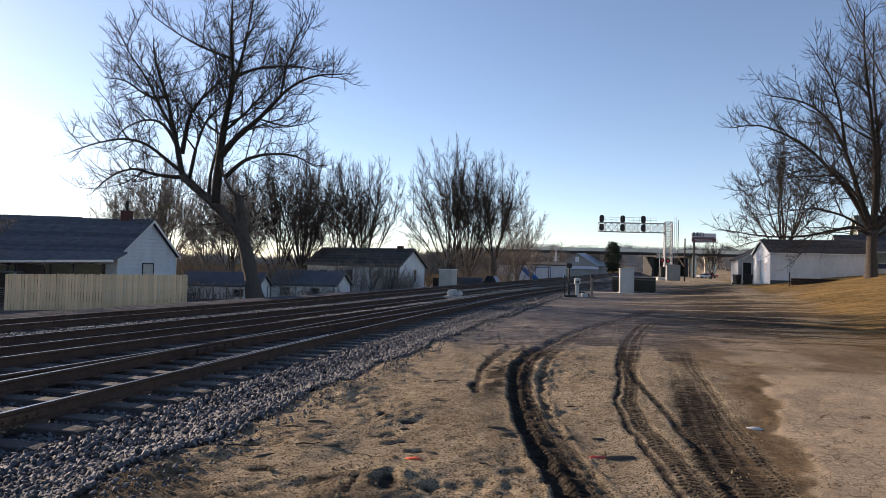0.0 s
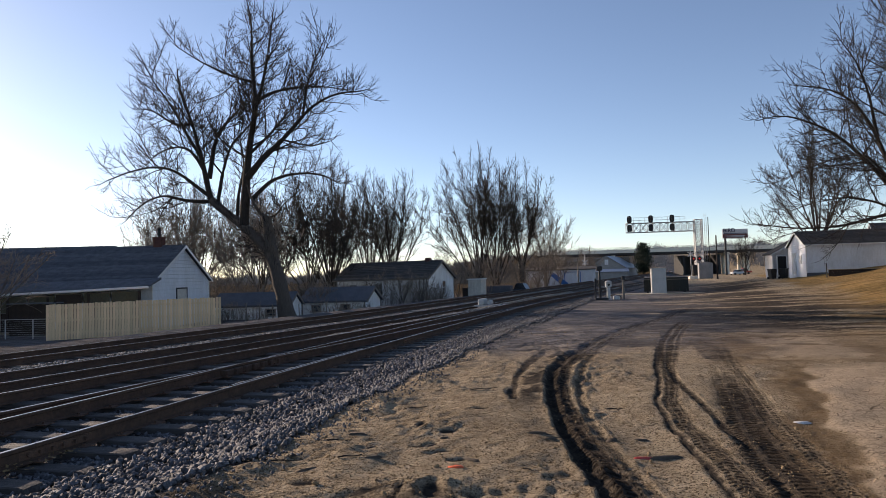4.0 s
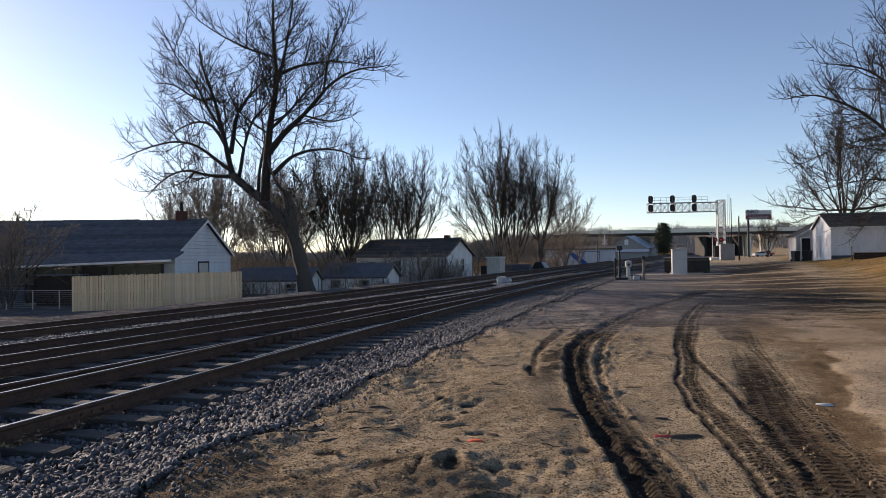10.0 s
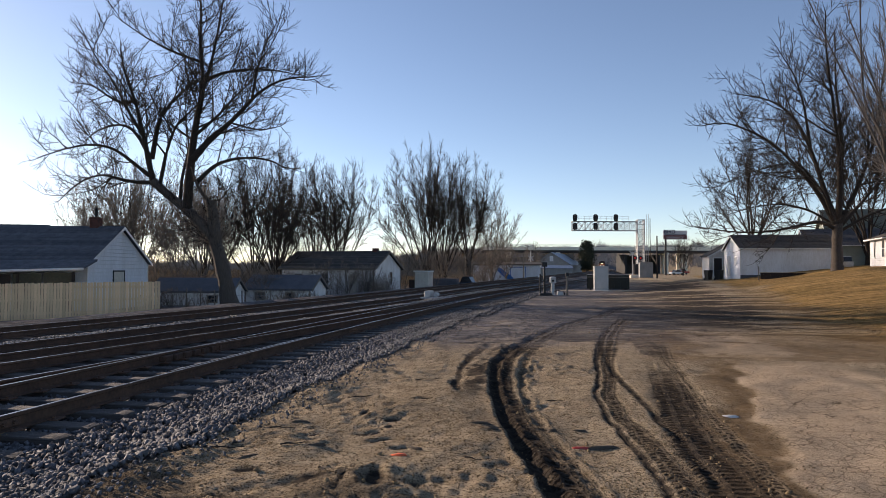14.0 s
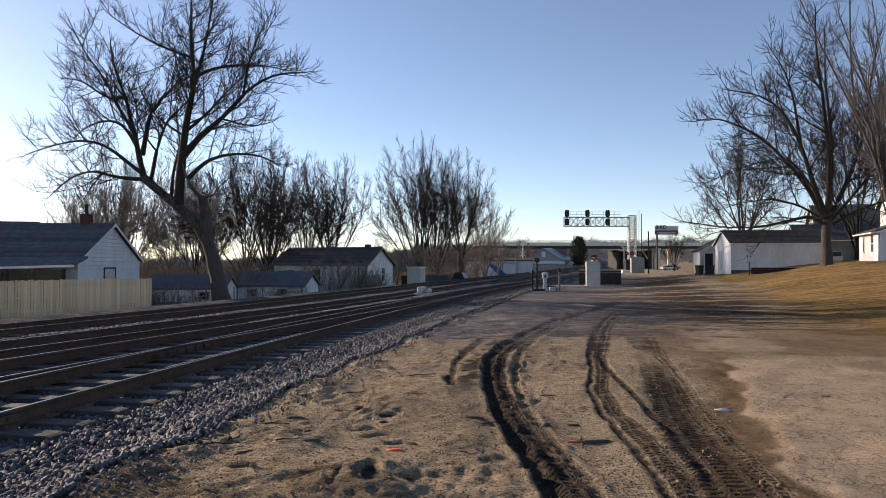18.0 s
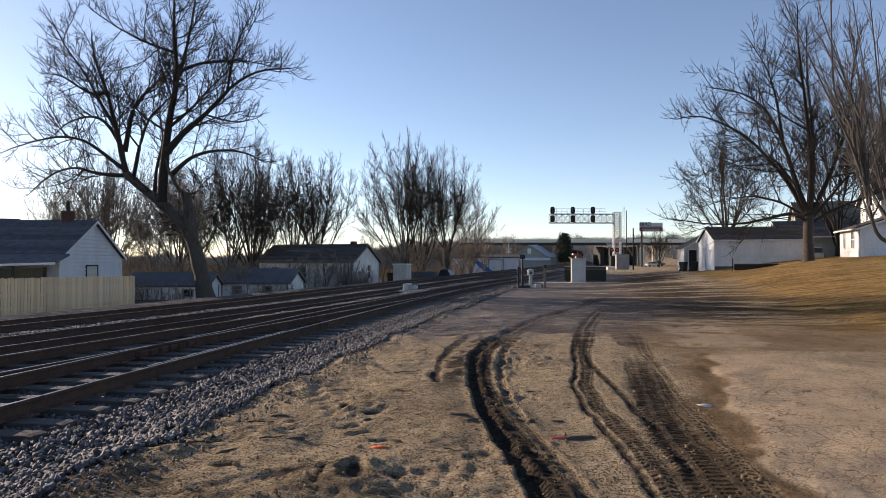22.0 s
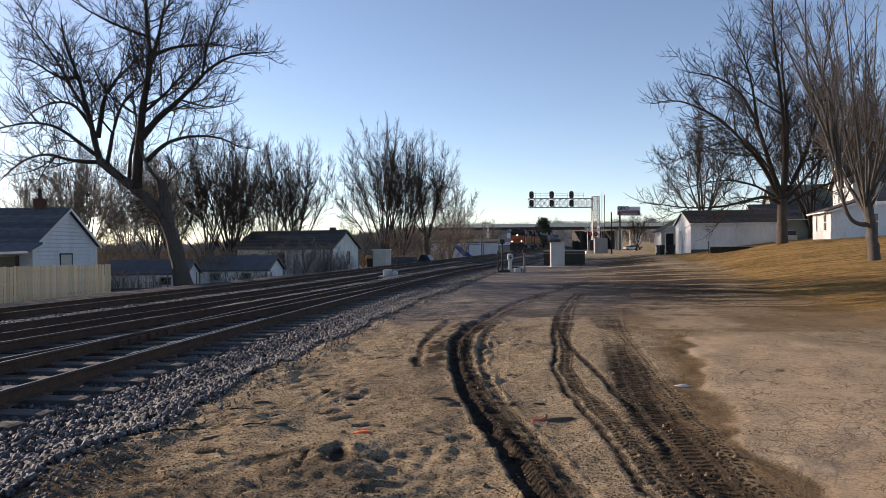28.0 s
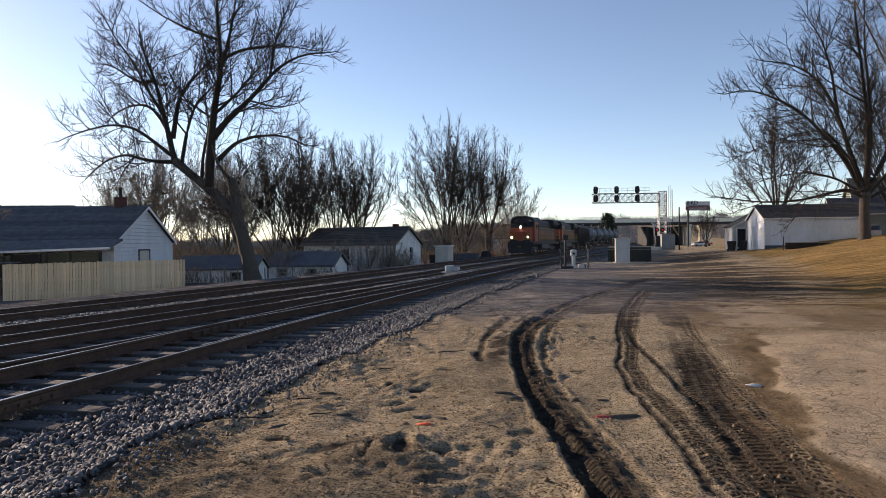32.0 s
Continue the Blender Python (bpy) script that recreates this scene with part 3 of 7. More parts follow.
    return z, mud, paved, grass * (1 - ballast) * (1 - paved), ballast, lugs, across, cinder, pale, verge * (1 - 0.7 * np.clip(lugs, 0, 1))


def height(x, y):
    return float(land(np.array([x]), np.array([y]), False)[0][0])


def spread(lo, hi, gap, down_ratio, up_ratio, least, most):
    """Grid lines: even between lo and hi, wider and wider outside, to least and most."""
    mid = list(np.arange(lo, hi + gap / 2, gap))
    up, g, v = [], gap, mid[-1]
    while v < most:
        g *= up_ratio
        v += g
        up.append(v)
    down, g, v = [], gap, mid[0]
    while v > least:
        g *= down_ratio
        v -= g
        down.append(v)
    return np.array(down[::-1] + mid + up)


gx = spread(-3.2, 3.9, 0.034, 1.09, 1.05, -3500, 3500)
gy = spread(4.0, 11.0, 0.042, 1.2, 1.027, -600, 3800)
GX, GY = np.meshgrid(gx, gy)
LAND = land(GX.ravel(), GY.ravel())
nx, ny = len(gx), len(gy)
me = bpy.data.meshes.new("ground")
me.vertices.add(nx * ny)
me.vertices.foreach_set("co", np.stack([GX.ravel(), GY.ravel(), LAND[0]], 1).ravel().astype(np.float32))
i0 = (np.arange(ny - 1)[:, None] * nx + np.arange(nx - 1)[None]).ravel()
quads = np.stack([i0, i0 + 1, i0 + nx + 1, i0 + nx], 1).astype(np.int32)
me.loops.add(quads.size)
me.loops.foreach_set("vertex_index", quads.ravel())
me.polygons.add(len(quads))
me.polygons.foreach_set("loop_start", np.arange(0, quads.size, 4, dtype=np.int32))
me.polygons.foreach_set("loop_total", np.full(len(quads), 4, np.int32))
me.polygons.foreach_set("use_smooth", np.ones(len(quads), bool))
for key, values in zip(("mud", "paved", "grass", "ballast", "lugs", "across", "cinder", "pale", "silt"), LAND[1:]):
    me.attributes.new(key, "FLOAT", "POINT").data.foreach_set("value", np.clip(values, -3, 3).astype(np.float32))
me.update()
me.validate()
ground = tagged(new("ground", me), "rutted tan dirt with mud, cracked old paving and dormant grass", "ground", kind="structure")


def ground_material():
    m = bpy.data.materials.new("dirt_ground")
    m.use_nodes = True
    n, l = m.node_tree.nodes, m.node_tree.links
    b = n["Principled BSDF"]
    b.inputs["Specular IOR Level"].default_value = 0.0
    b.inputs["IOR"].default_value = 1.01
    co = n.new("ShaderNodeTexCoord").outputs["Object"]

    def noise_of(scale, detail=6.0, rough=0.6, vec=co):
        q = n.new("ShaderNodeTexNoise")
        q.inputs["Scale"].default_value, q.inputs["Detail"].default_value, q.inputs["Roughness"].default_value = scale, detail, rough
        l.new(vec, q.inputs["Vector"])
        return q.outputs["Fac"]

    def ranged(v, a, c, lo=0.0, hi=1.0):
        q = n.new("ShaderNodeMapRange")
        for k, val in zip(("From Min", "From Max", "To Min", "To Max"), (a, c, lo, hi)):
            q.inputs[k].default_value = val
        l.new(v, q.inputs["Value"])
        return q.outputs["Result"]

    def mixed(f, a, c):
        q = n.new("ShaderNodeMix")
        q.data_type = "RGBA"
        l.new(f, q.inputs["Factor"])
        for k, val in (("A", a), ("B", c)):
            if isinstance(val, tuple):
                q.inputs[k].default_value = (*val, 1)
            else:
                l.new(val, q.inputs[k])
        return q.outputs["Result"]

    def calc(op, a, c):
        q = n.new("ShaderNodeMath")
        q.operation = op
        for k, val in enumerate((a, c)):
            if isinstance(val, float):
                q.inputs[k].default_value = val
            else:
                l.new(val, q.inputs[k])
        return q.outputs[0]

    def mask(key):
        q = n.new("ShaderNodeAttribute")
        q.attribute_name = key
        return q.outputs["Fac"]

    dirt = mixed(ranged(noise_of(0.55), 0.35, 0.65), (0.465, 0.377, 0.26), (0.32, 0.255, 0.175))
    dirt = mixed(ranged(noise_of(5.0), 0.42, 0.68), dirt, (0.60, 0.485, 0.342))
    dirt = mixed(ranged(noise_of(17.0), 0.54, 0.68), dirt, (0.15, 0.107, 0.06))
    dirt = mixed(ranged(noise_of(52.0, 4.0), 0.52, 0.60), dirt, (0.065, 0.047, 0.029))
    dirt = mixed(ranged(noise_of(90.0, 2.0), 0.58, 0.66), dirt, (0.62, 0.50, 0.34))
    dirt = mixed(ranged(noise_of(2.1, 7.0, 0.66), 0.52, 0.66, 0.0, 0.38), dirt, (0.19, 0.145, 0.10))
    dark_soil = ranged(noise_of(0.23, 3.0), 0.50, 0.66, 0.0, 0.5)
    dirt = mixed(dark_soil, dirt, (0.125, 0.096, 0.066))
    mud = mixed(ranged(noise_of(9.0), 0.4, 0.65), (0.052, 0.045, 0.039), (0.115, 0.096, 0.076))
    sep = n.new("ShaderNodeSeparateXYZ")
    l.new(co, sep.inputs[0])
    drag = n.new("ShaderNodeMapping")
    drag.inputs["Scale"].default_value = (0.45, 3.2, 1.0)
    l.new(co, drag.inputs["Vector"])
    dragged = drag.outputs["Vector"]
    # wet mud and tree shade, put into the colour as streaks dragged along x
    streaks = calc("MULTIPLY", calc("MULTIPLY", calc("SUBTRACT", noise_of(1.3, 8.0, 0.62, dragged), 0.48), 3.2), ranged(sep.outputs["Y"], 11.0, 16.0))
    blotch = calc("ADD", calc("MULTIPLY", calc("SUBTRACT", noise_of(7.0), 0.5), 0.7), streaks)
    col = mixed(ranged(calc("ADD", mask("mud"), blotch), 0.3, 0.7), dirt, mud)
    silt = mixed(ranged(noise_of(2.6, 5.0), 0.38, 0.66), (0.235, 0.158, 0.088), (0.128, 0.086, 0.048))
    col = mixed(calc("MULTIPLY", mask("silt"), ranged(noise_of(9.0), 0.3, 0.6, 0.95, 0.7)), col, silt)
    # near-black ground beyond the far track
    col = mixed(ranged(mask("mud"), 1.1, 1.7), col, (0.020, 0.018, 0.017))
    # old paving: worn pale surface with a net of cracks
    warp = n.new("ShaderNodeMix")
    warp.data_type = "VECTOR"
    nz = n.new("ShaderNodeTexNoise")
    nz.inputs["Scale"].default_value = 3.0
    l.new(co, nz.inputs["Vector"])
    warp.inputs["Factor"].default_value = 0.12
    l.new(co, warp.inputs["A"]), l.new(nz.outputs["Color"], warp.inputs["B"])
    cracks = []
    for sc, wd in ((12.5, 0.024), (3.6, 0.010)):
        vo = n.new("ShaderNodeTexVoronoi")
        vo.feature = "DISTANCE_TO_EDGE"
        vo.inputs["Scale"].default_value = sc
        l.new(warp.outputs["Result"], vo.inputs["Vector"])
        cracks.append(ranged(vo.outputs["Distance"], wd * 0.6, wd * 2.0, 1.0, 0.0))
    crack = calc("MULTIPLY", calc("MAXIMUM", cracks[0], cracks[1]), ranged(noise_of(1.6, 4.0), 0.33, 0.54))
    pave = mixed(ranged(noise_of(1.2), 0.35, 0.7), (0.64, 0.505, 0.36), (0.50, 0.39, 0.275))
    pave = mixed(ranged(noise_of(60.0, 3.0), 0.5, 0.75), pave, (0.26, 0.195, 0.125))
    pave = mixed(calc("MULTIPLY", crack, ranged(noise_of(6.0), 0.35, 0.6, 0.3, 0.9)), pave, (0.135, 0.10, 0.068))
    col = mixed(mask("paved"), col, pave)
    straw = mixed(ranged(noise_of(1.6), 0.35, 0.65), (0.44, 0.28, 0.115), (0.28, 0.18, 0.08))
    straw = mixed(ranged(noise_of(0.35), 0.52, 0.7), straw, (0.13, 0.10, 0.04))
    straw = mixed(ranged(noise_of(5.0), 0.5, 0.66), straw, (0.16, 0.10, 0.045))
    straw = mixed(ranged(noise_of(22.0), 0.5, 0.66), straw, (0.42, 0.28, 0.115))
    # brown patches, branch shadows and sun between them, painted as dragged streaks
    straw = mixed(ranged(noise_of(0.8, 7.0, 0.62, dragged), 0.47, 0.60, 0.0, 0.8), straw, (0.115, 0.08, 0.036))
    straw = mixed(ranged(noise_of(2.2, 6.0, 0.6, dragged), 0.55, 0.68, 0.0, 0.7), straw, (0.50, 0.35, 0.17))
    col = mixed(mask("grass"), col, straw)
    grit = mixed(ranged(noise_of(30.0, 3.0), 0.42, 0.62), (0.06, 0.057, 0.055), (0.23, 0.222, 0.218))
    cinders = mixed(ranged(noise_of(24.0, 5.0), 0.40, 0.62), (0.08, 0.079, 0.086), (0.235, 0.232, 0.245))
    cinders = mixed(ranged(noise_of(2.2, 8.0, 0.68, dragged), 0.46, 0.62, 0.0, 0.75), cinders, (0.36, 0.34, 0.325))
    col = mixed(calc("MULTIPLY", mask("cinder"), ranged(calc("ADD", noise_of(0.9, 5.0), streaks), 0.30, 0.62, 1.0, 0.6)), col, cinders)
    grit = mixed(calc("MULTIPLY", mask("pale"), 0.8), grit, mixed(ranged(noise_of(26.0, 4.0), 0.4, 0.6), (0.34, 0.325, 0.31), (0.17, 0.165, 0.16)))
    col = mixed(mask("ballast"), col, grit)
    # tyre lugs pressed into the mud, their shade put into the colour
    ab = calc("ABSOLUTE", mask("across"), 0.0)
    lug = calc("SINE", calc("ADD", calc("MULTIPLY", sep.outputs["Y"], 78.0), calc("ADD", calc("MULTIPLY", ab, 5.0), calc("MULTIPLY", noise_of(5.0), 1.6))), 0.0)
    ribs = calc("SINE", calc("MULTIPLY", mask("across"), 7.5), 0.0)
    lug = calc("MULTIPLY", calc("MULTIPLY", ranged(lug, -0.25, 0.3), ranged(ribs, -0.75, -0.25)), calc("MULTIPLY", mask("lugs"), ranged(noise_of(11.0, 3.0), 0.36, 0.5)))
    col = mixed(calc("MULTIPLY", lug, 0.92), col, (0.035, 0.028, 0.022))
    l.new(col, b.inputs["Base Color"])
    l.new(ranged(mask("mud"), 0.0, 1.0, 0.97, 0.86), b.inputs["Roughness"])
    h = calc("ADD", calc("MULTIPLY", noise_of(12.0, 8.0, 0.68), 0.75), calc("MULTIPLY", noise_of(55.0, 4.0, 0.7), 0.6))
    h = calc("SUBTRACT", h, calc("MULTIPLY", calc("MULTIPLY", crack, mask("paved")), 0.2))
    h = calc("SUBTRACT", h, calc("MULTIPLY", lug, 1.5))
    bn = n.new("ShaderNodeBump")
    bn.inputs["Strength"].default_value, bn.inputs["Distance"].default_value = 1.0, 0.10
    l.new(h, bn.inputs["Height"]), l.new(bn.outputs["Normal"], b.inputs["Normal"])
    return m


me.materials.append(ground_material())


# ---- railway ----
RAIL_H = 0.175
PROFILE = [(-0.020, 0), (0.020, 0), (0.036, -0.006), (0.036, -0.035), (0.010, -0.05), (0.010, -0.145), (0.07, -0.165), (0.07, -0.175),
           (-0.07, -0.175), (-0.07, -0.165), (-0.010, -0.145), (-0.010, -0.05), (-0.036, -0.035), (-0.036, -0.006)]


def rail_geo(fx, off, ys, top):
    ys = np.asarray(ys, float)
    x = fx(ys)
    dx = (fx(ys + 0.05) - fx(ys - 0.05)) / 0.1
    ln = np.sqrt(1 + dx * dx)
    lx, ly = 1 / ln, -dx / ln
    g = Geo()
    n = len(PROFILE)
    v = []
    for i in range(len(ys)):
        for a, z in PROFILE:
            v.append((x[i] + (off + a) * lx[i], ys[i] + (off + a) * ly[i], top[i] + z))
    f, tops = [], []
    for i in range(len(ys) - 1):
        for k in range(n):
            f.append((i * n + k, i * n + (k + 1) % n, (i + 1) * n + (k + 1) % n, (i + 1) * n + k))
            tops.append(1 if k == 0 else 0)
    f += [tuple(range(n)), tuple(range((len(ys) - 1) * n, len(ys) * n))]
    g.add(v, f)
    g.m = tops + [0, 0]
    return g


def ys_between(a, b):
    out, y = [a], a
    while y < b:
        y += max(0.6, 0.04 * abs(y))
        out.append(min(y, b))
    return np.array(out)


def level_near(y):
    return 0.03 - 0.10 * step(60, 120, np.asarray(y, float))


def level_far(y):
    return -0.15 + 0.0055 * np.clip(np.asarray(y, float) - 30.0, 0, 290)


tie_meshes = []
for k in range(4):
    g = Geo()
    j = [random.uniform(-0.012, 0.012) for _ in range(8)]
    v, f = chamfered((-0.5, -0.115 + j[0], -0.18), (0.5, 0.115 + j[1], 0), 0.012)
    v = [(x + j[2] * (y > 0) + j[3] * (z < -0.1), y, z + j[4] * (x > 0) * 0.6 + j[5] * (y > 0) * 0.5) for x, y, z in v]
    g.add(v, f)
    # weather checks sawn along the top
    for c in range(3):
        y0 = random.uniform(-0.09, 0.08)
        g.box(-0.49, -0.49 + random.uniform(0.2, 0.8), y0, y0 + 0.02, 0.0, 0.004)
    tie_meshes.append(g.mesh("tie", M["tie"]))


def lay_track(label, fx, level, y0, y1, tie_end, ends=None, gap=0.56):
    """A track with two rails; ties up to tie_end are parts of their own, those beyond are joined."""
    t = thing("railway_track", label=label, category="railway track", group="railway tracks", kind="structure")
    ys = ys_between(y0, y1)
    for off in (-0.75, 0.75):
        part("rail", rail_geo(fx, off, ys, level(ys)), [M["rail"], M["rail_top"]], t)
    far, y = Geo(), y0
    while y < min(y1, 330):
        a, b = ends(y) if ends else (-1.3, 1.3)
        if b - a > 0:
            c, w = (a + b) / 2, b - a
            dx = float((fx(np.array([y + 0.05])) - fx(np.array([y - 0.05])))[0]) / 0.1
            cx = float(fx(np.array([y]))[0]) + c
            z = float(level(np.array([y]))[0]) - RAIL_H
            wob = random.uniform(-1.2, 1.2)
            if y < tie_end:
                m = pose(cx + random.uniform(-0.04, 0.04), y - c * dx, z + random.uniform(-0.012, 0.006), 0, random.uniform(-0.4, 0.4), -math.degrees(math.atan(dx)) + wob) @ Matrix.Diagonal((w + random.uniform(-0.05, 0.07), 1, 1, 1))
                shared("tie", random.choice(tie_meshes), t, m)
            else:
                far.box(-w / 2, w / 2, -0.115, 0.115, -0.18, 0, turn=pose(cx, y - c * dx, z, 0, 0, -math.degrees(math.atan(dx))))
        y += gap
    if far.v:
        tagged(part("distant_ties", far, M["tie"], t), kind="stuff")
    return t


def near_ends(y):
    off = float(branch_off(np.array([y]))[0])
    if 1.5 < y < 39.0:
        return (-off - 1.3, 1.5)
    return (-1.3, 1.5)


track_near = lay_track("near track with polished rails on weathered ties and grey ballast", near_track, level_near, -12, 420, 62, near_ends)
lay_track("middle main track of dark rails beside pale ballast", middle_track, level_far, -12, 420, 70)
lay_track("far main track of dark rails that carries the train", far_track, level_far, -12, 420, 80)
branch = lay_track("diverging siding track that joins the near track at a turnout", branch_track, level_near, -12, 38.5, 1.4, lambda y: (-1.3, 1.3) if y < 1.2 else (0, 0))

# frog, guard rails and joint bars of the turnout
ys = ys_between(10.2, 15.2)
part("guard_rail", rail_geo(near_track, 0.665, ys, level_near(ys)), [M["rail"], M["rail_top"]], track_near)
g = Geo()
for y in np.arange(12.2, 14.6, 0.3):
    x = float(near_track(np.array([y]))[0]) - 0.75
    g.box(x - 0.10, x + 0.10, y - 0.16, y + 0.16, -0.13, -0.02, 0.01)
part("frog_casting", g, M["rail"], track_near, "rusty cast frog block")
g = Geo()
for y in np.arange(-12, 60, 0.56):
    for off in (-0.75, 0.75):
        x = float(near_track(np.array([y]))[0]) + off
        g.box(x - 0.17, x + 0.17, y - 0.09, y + 0.09, -0.147, -0.130)
        for q in (-0.11, 0.11):
            g.cyl((x + q, y - 0.05, -0.135), (x + q, y - 0.05, -0.10), 0.014, 0.02, 5)
tagged(part("tie_plates", g, M["steel_rust"], track_near), kind="stuff")
for y in (6.75, 17.9, 29.0):
    g = Geo()
    x = float(near_track(np.array([y]))[0]) + 0.75
    dx = 0.2
    turn = pose(x, y, 0, 0, 0, -math.degrees(math.atan(dx)))
    g.box(0.016, 0.034, -0.46, 0.46, -0.11, -0.02, 0.006, turn=turn)
    for b in (-0.36, -0.22, -0.07, 0.07, 0.22, 0.36):
        g.add([turn @ Vector((0.034 + 0.03 * (k > 5), b + 0.02 * math.cos(k * math.pi / 3), -0.065 + 0.02 * math.sin(k * math.pi / 3))) for k in range(12)],
              [tuple(range(6, 12))] + [(k, (k + 1) % 6, 6 + (k + 1) % 6, 6 + k) for k in range(6)])
    part("joint_bar", g, M["steel_rust"], track_near, "bolted rusty joint bar")


def pebble(seed, flat=0.75):
    """A broken stone: a cube knocked out of shape."""
    r = random.Random(seed)
    v = np.array([(x, y, z) for x in (-1, 1) for y in (-1, 1) for z in (-1, 1)], float)
    v *= np.array([[r.uniform(0.32, 1.0) for _ in range(3)] for _ in v])
    f = np.array([(0, 1, 3, 2), (4, 6, 7, 5), (0, 4, 5, 1), (2, 3, 7, 6), (0, 2, 6, 4), (1, 5, 7, 3)])
    return v * np.array([1.35, r.uniform(0.7, 1.15), flat]), f


PEBBLES = [pebble(k) for k in range(12)]


def scatter(name, pts, sizes, mat, label, category):
    """Stones strewn at pts (x, y, z), joined in one mesh."""
    rng = np.random.default_rng(4)
    vs, fs, k = [], [], 0
    which = rng.integers(0, len(PEBBLES), len(pts))
    for w, (pv, pf) in enumerate(PEBBLES):
        sel = np.where(which == w)[0]
        if not len(sel):
            continue
        q = rng.normal(size=(len(sel), 4))
        q /= np.linalg.norm(q, axis=1)[:, None]
        a, b, c, d = q.T
        R = np.stack([np.stack([1 - 2 * (c * c + d * d), 2 * (b * c - a * d), 2 * (b * d + a * c)], -1),
                      np.stack([2 * (b * c + a * d), 1 - 2 * (b * b + d * d), 2 * (c * d - a * b)], -1),
                      np.stack([2 * (b * d - a * c), 2 * (c * d + a * b), 1 - 2 * (b * b + c * c)], -1)], 1)
        v = np.einsum("nij,mj->nmi", R, pv) * sizes[sel][:, None, None] + pts[sel][:, None, :]
        vs.append(v.reshape(-1, 3))
        fs.append((pf[None] + (np.arange(len(sel)) * len(pv))[:, None, None] + k).reshape(-1, 4))
        k += len(sel) * len(pv)
    v, f = np.concatenate(vs), np.concatenate(fs)
    return tagged(numpy_object(name, v, f, mat), label, category, kind="stuff")


def numpy_mesh(name, v, f, mat, smooth=False, more=None):
    """A mesh from arrays: faces f, and more faces of another size."""
    me = bpy.data.meshes.new(name)
    me.vertices.add(len(v))
    me.vertices.foreach_set("co", np.ascontiguousarray(v, np.float32).ravel())
    groups = [f] + ([more] if more is not None and len(more) else [])
    size = np.concatenate([np.full(len(q), q.shape[1], np.int32) for q in groups])
    me.loops.add(int(size.sum()))
    me.loops.foreach_set("vertex_index", np.concatenate([np.asarray(q, np.int32).ravel() for q in groups]))
    me.polygons.add(len(size))
    me.polygons.foreach_set("loop_start", np.concatenate([[0], np.cumsum(size)[:-1]]).astype(np.int32))
    me.polygons.foreach_set("loop_total", size)
    if smooth:
        me.polygons.foreach_set("use_smooth", np.ones(len(size), bool))
    me.update()
    me.validate()
    me.materials.append(mat)
    return me


def numpy_object(name, v, f, mat, smooth=False):
    return new(name, numpy_mesh(name, v, f, mat, smooth))


rng = np.random.default_rng(11)


def strip(n, y0, y1, lo, hi, power=1.6):
    """Points across a strip whose edges are functions of y, thicker near the camera."""
    y = y0 + (y1 - y0) * rng.random(n) ** power
    a = rng.random(n)
    return lo(y) * (1 - a) + hi(y) * a, y


# shoulder beside the near rail, cribs between ties, and ridges of stone between the tracks, paled as if sunlit
bx, by, bs = [], [], []
for n, y0, y1, lo, hi, size, power in (
        (21000, 3.4, 28, lambda y: near_rail(y) + 0.35, lambda y: near_rail(y) + 2.5 + 0.3 * (vnoise(y, y * 0, 0.5, 5) - 0.5), 0.026, 1.6),
        (9500, 3.4, 40, lambda y: near_rail(y) - 1.4, lambda y: near_rail(y) + 0.75, 0.022, 1.4),
        (900, 4, 24, lambda y: near_rail(y) + 2.4, lambda y: near_rail(y) + 3.0, 0.014, 1.4),
        (7000, 6, 60, lambda y: branch_track(y) - 2.1, lambda y: branch_track(y) - 0.95, 0.022, 1.4),
        (7000, 8, 70, lambda y: middle_track(y) - 2.15, lambda y: middle_track(y) - 1.0, 0.022, 1.4),
        (6500, 22, 90, lambda y: near_rail(y) + 0.3, lambda y: near_rail(y) + 2.9, 0.03, 1.4)):
    x, y = strip(n, y0, y1, lo, hi, power)
    bx.append(x), by.append(y), bs.append(size * rng.uniform(0.55, 1.35, n) * (1 + 0.006 * y))
bx, by, bs = (np.concatenate(q) for q in (bx, by, bs))
slant = 0.18
phase = (by + 12.0 + slant * (bx - near_track(by)) + 0.28) % 0.56 - 0.28
on_tie = (np.abs(phase) < 0.13) & (bx < near_rail(by) + 0.93) & (bx > near_rail(by) - 2.2) & (rng.random(len(bx)) > 0.06)
bx, by, bs = bx[~on_tie], by[~on_tie], bs[~on_tie]
bz = land(bx, by, False)[0] + 0.3 * bs
lift = np.where(bx < near_track(by) - 1.2, 0.05 + 0.07 * vnoise(bx, by, 0.5, 21), np.where(bx < near_rail(by) + 0.85, 0.018, 0.02 + 0.03 * np.exp(-np.abs(bx - near_rail(by) - 1.1) / 0.5)))
pale = bx < near_track(by) - 1.5
spots = np.stack([bx, by, bz + lift], 1)
scatter("ballast", spots[~pale], bs[~pale], M["stone"], "loose angular grey ballast stones beside the near rail", "gravel")
scatter("ballast_ridge", spots[pale], bs[pale], M["stone_sunlit"], "ridges of ballast stones between the tracks, paled as if sunlit", "gravel")

cx, cy = strip(9000, 4, 20, lambda y: near_rail(y) + 2.6, lambda y: 1.3 + 0.3 * y, 1.5)
keep = vnoise(cx, cy, 0.5, 51) * 0.6 + vnoise(cx, cy, 0.15, 52) * 0.4 + 0.25 * rng.random(len(cx)) > 0.55
cx, cy = cx[keep], cy[keep]
cs = 0.010 * rng.uniform(0.35, 1.0, len(cx)) ** 2 * (1 + 1.3 * (rng.random(len(cx)) > 0.95))
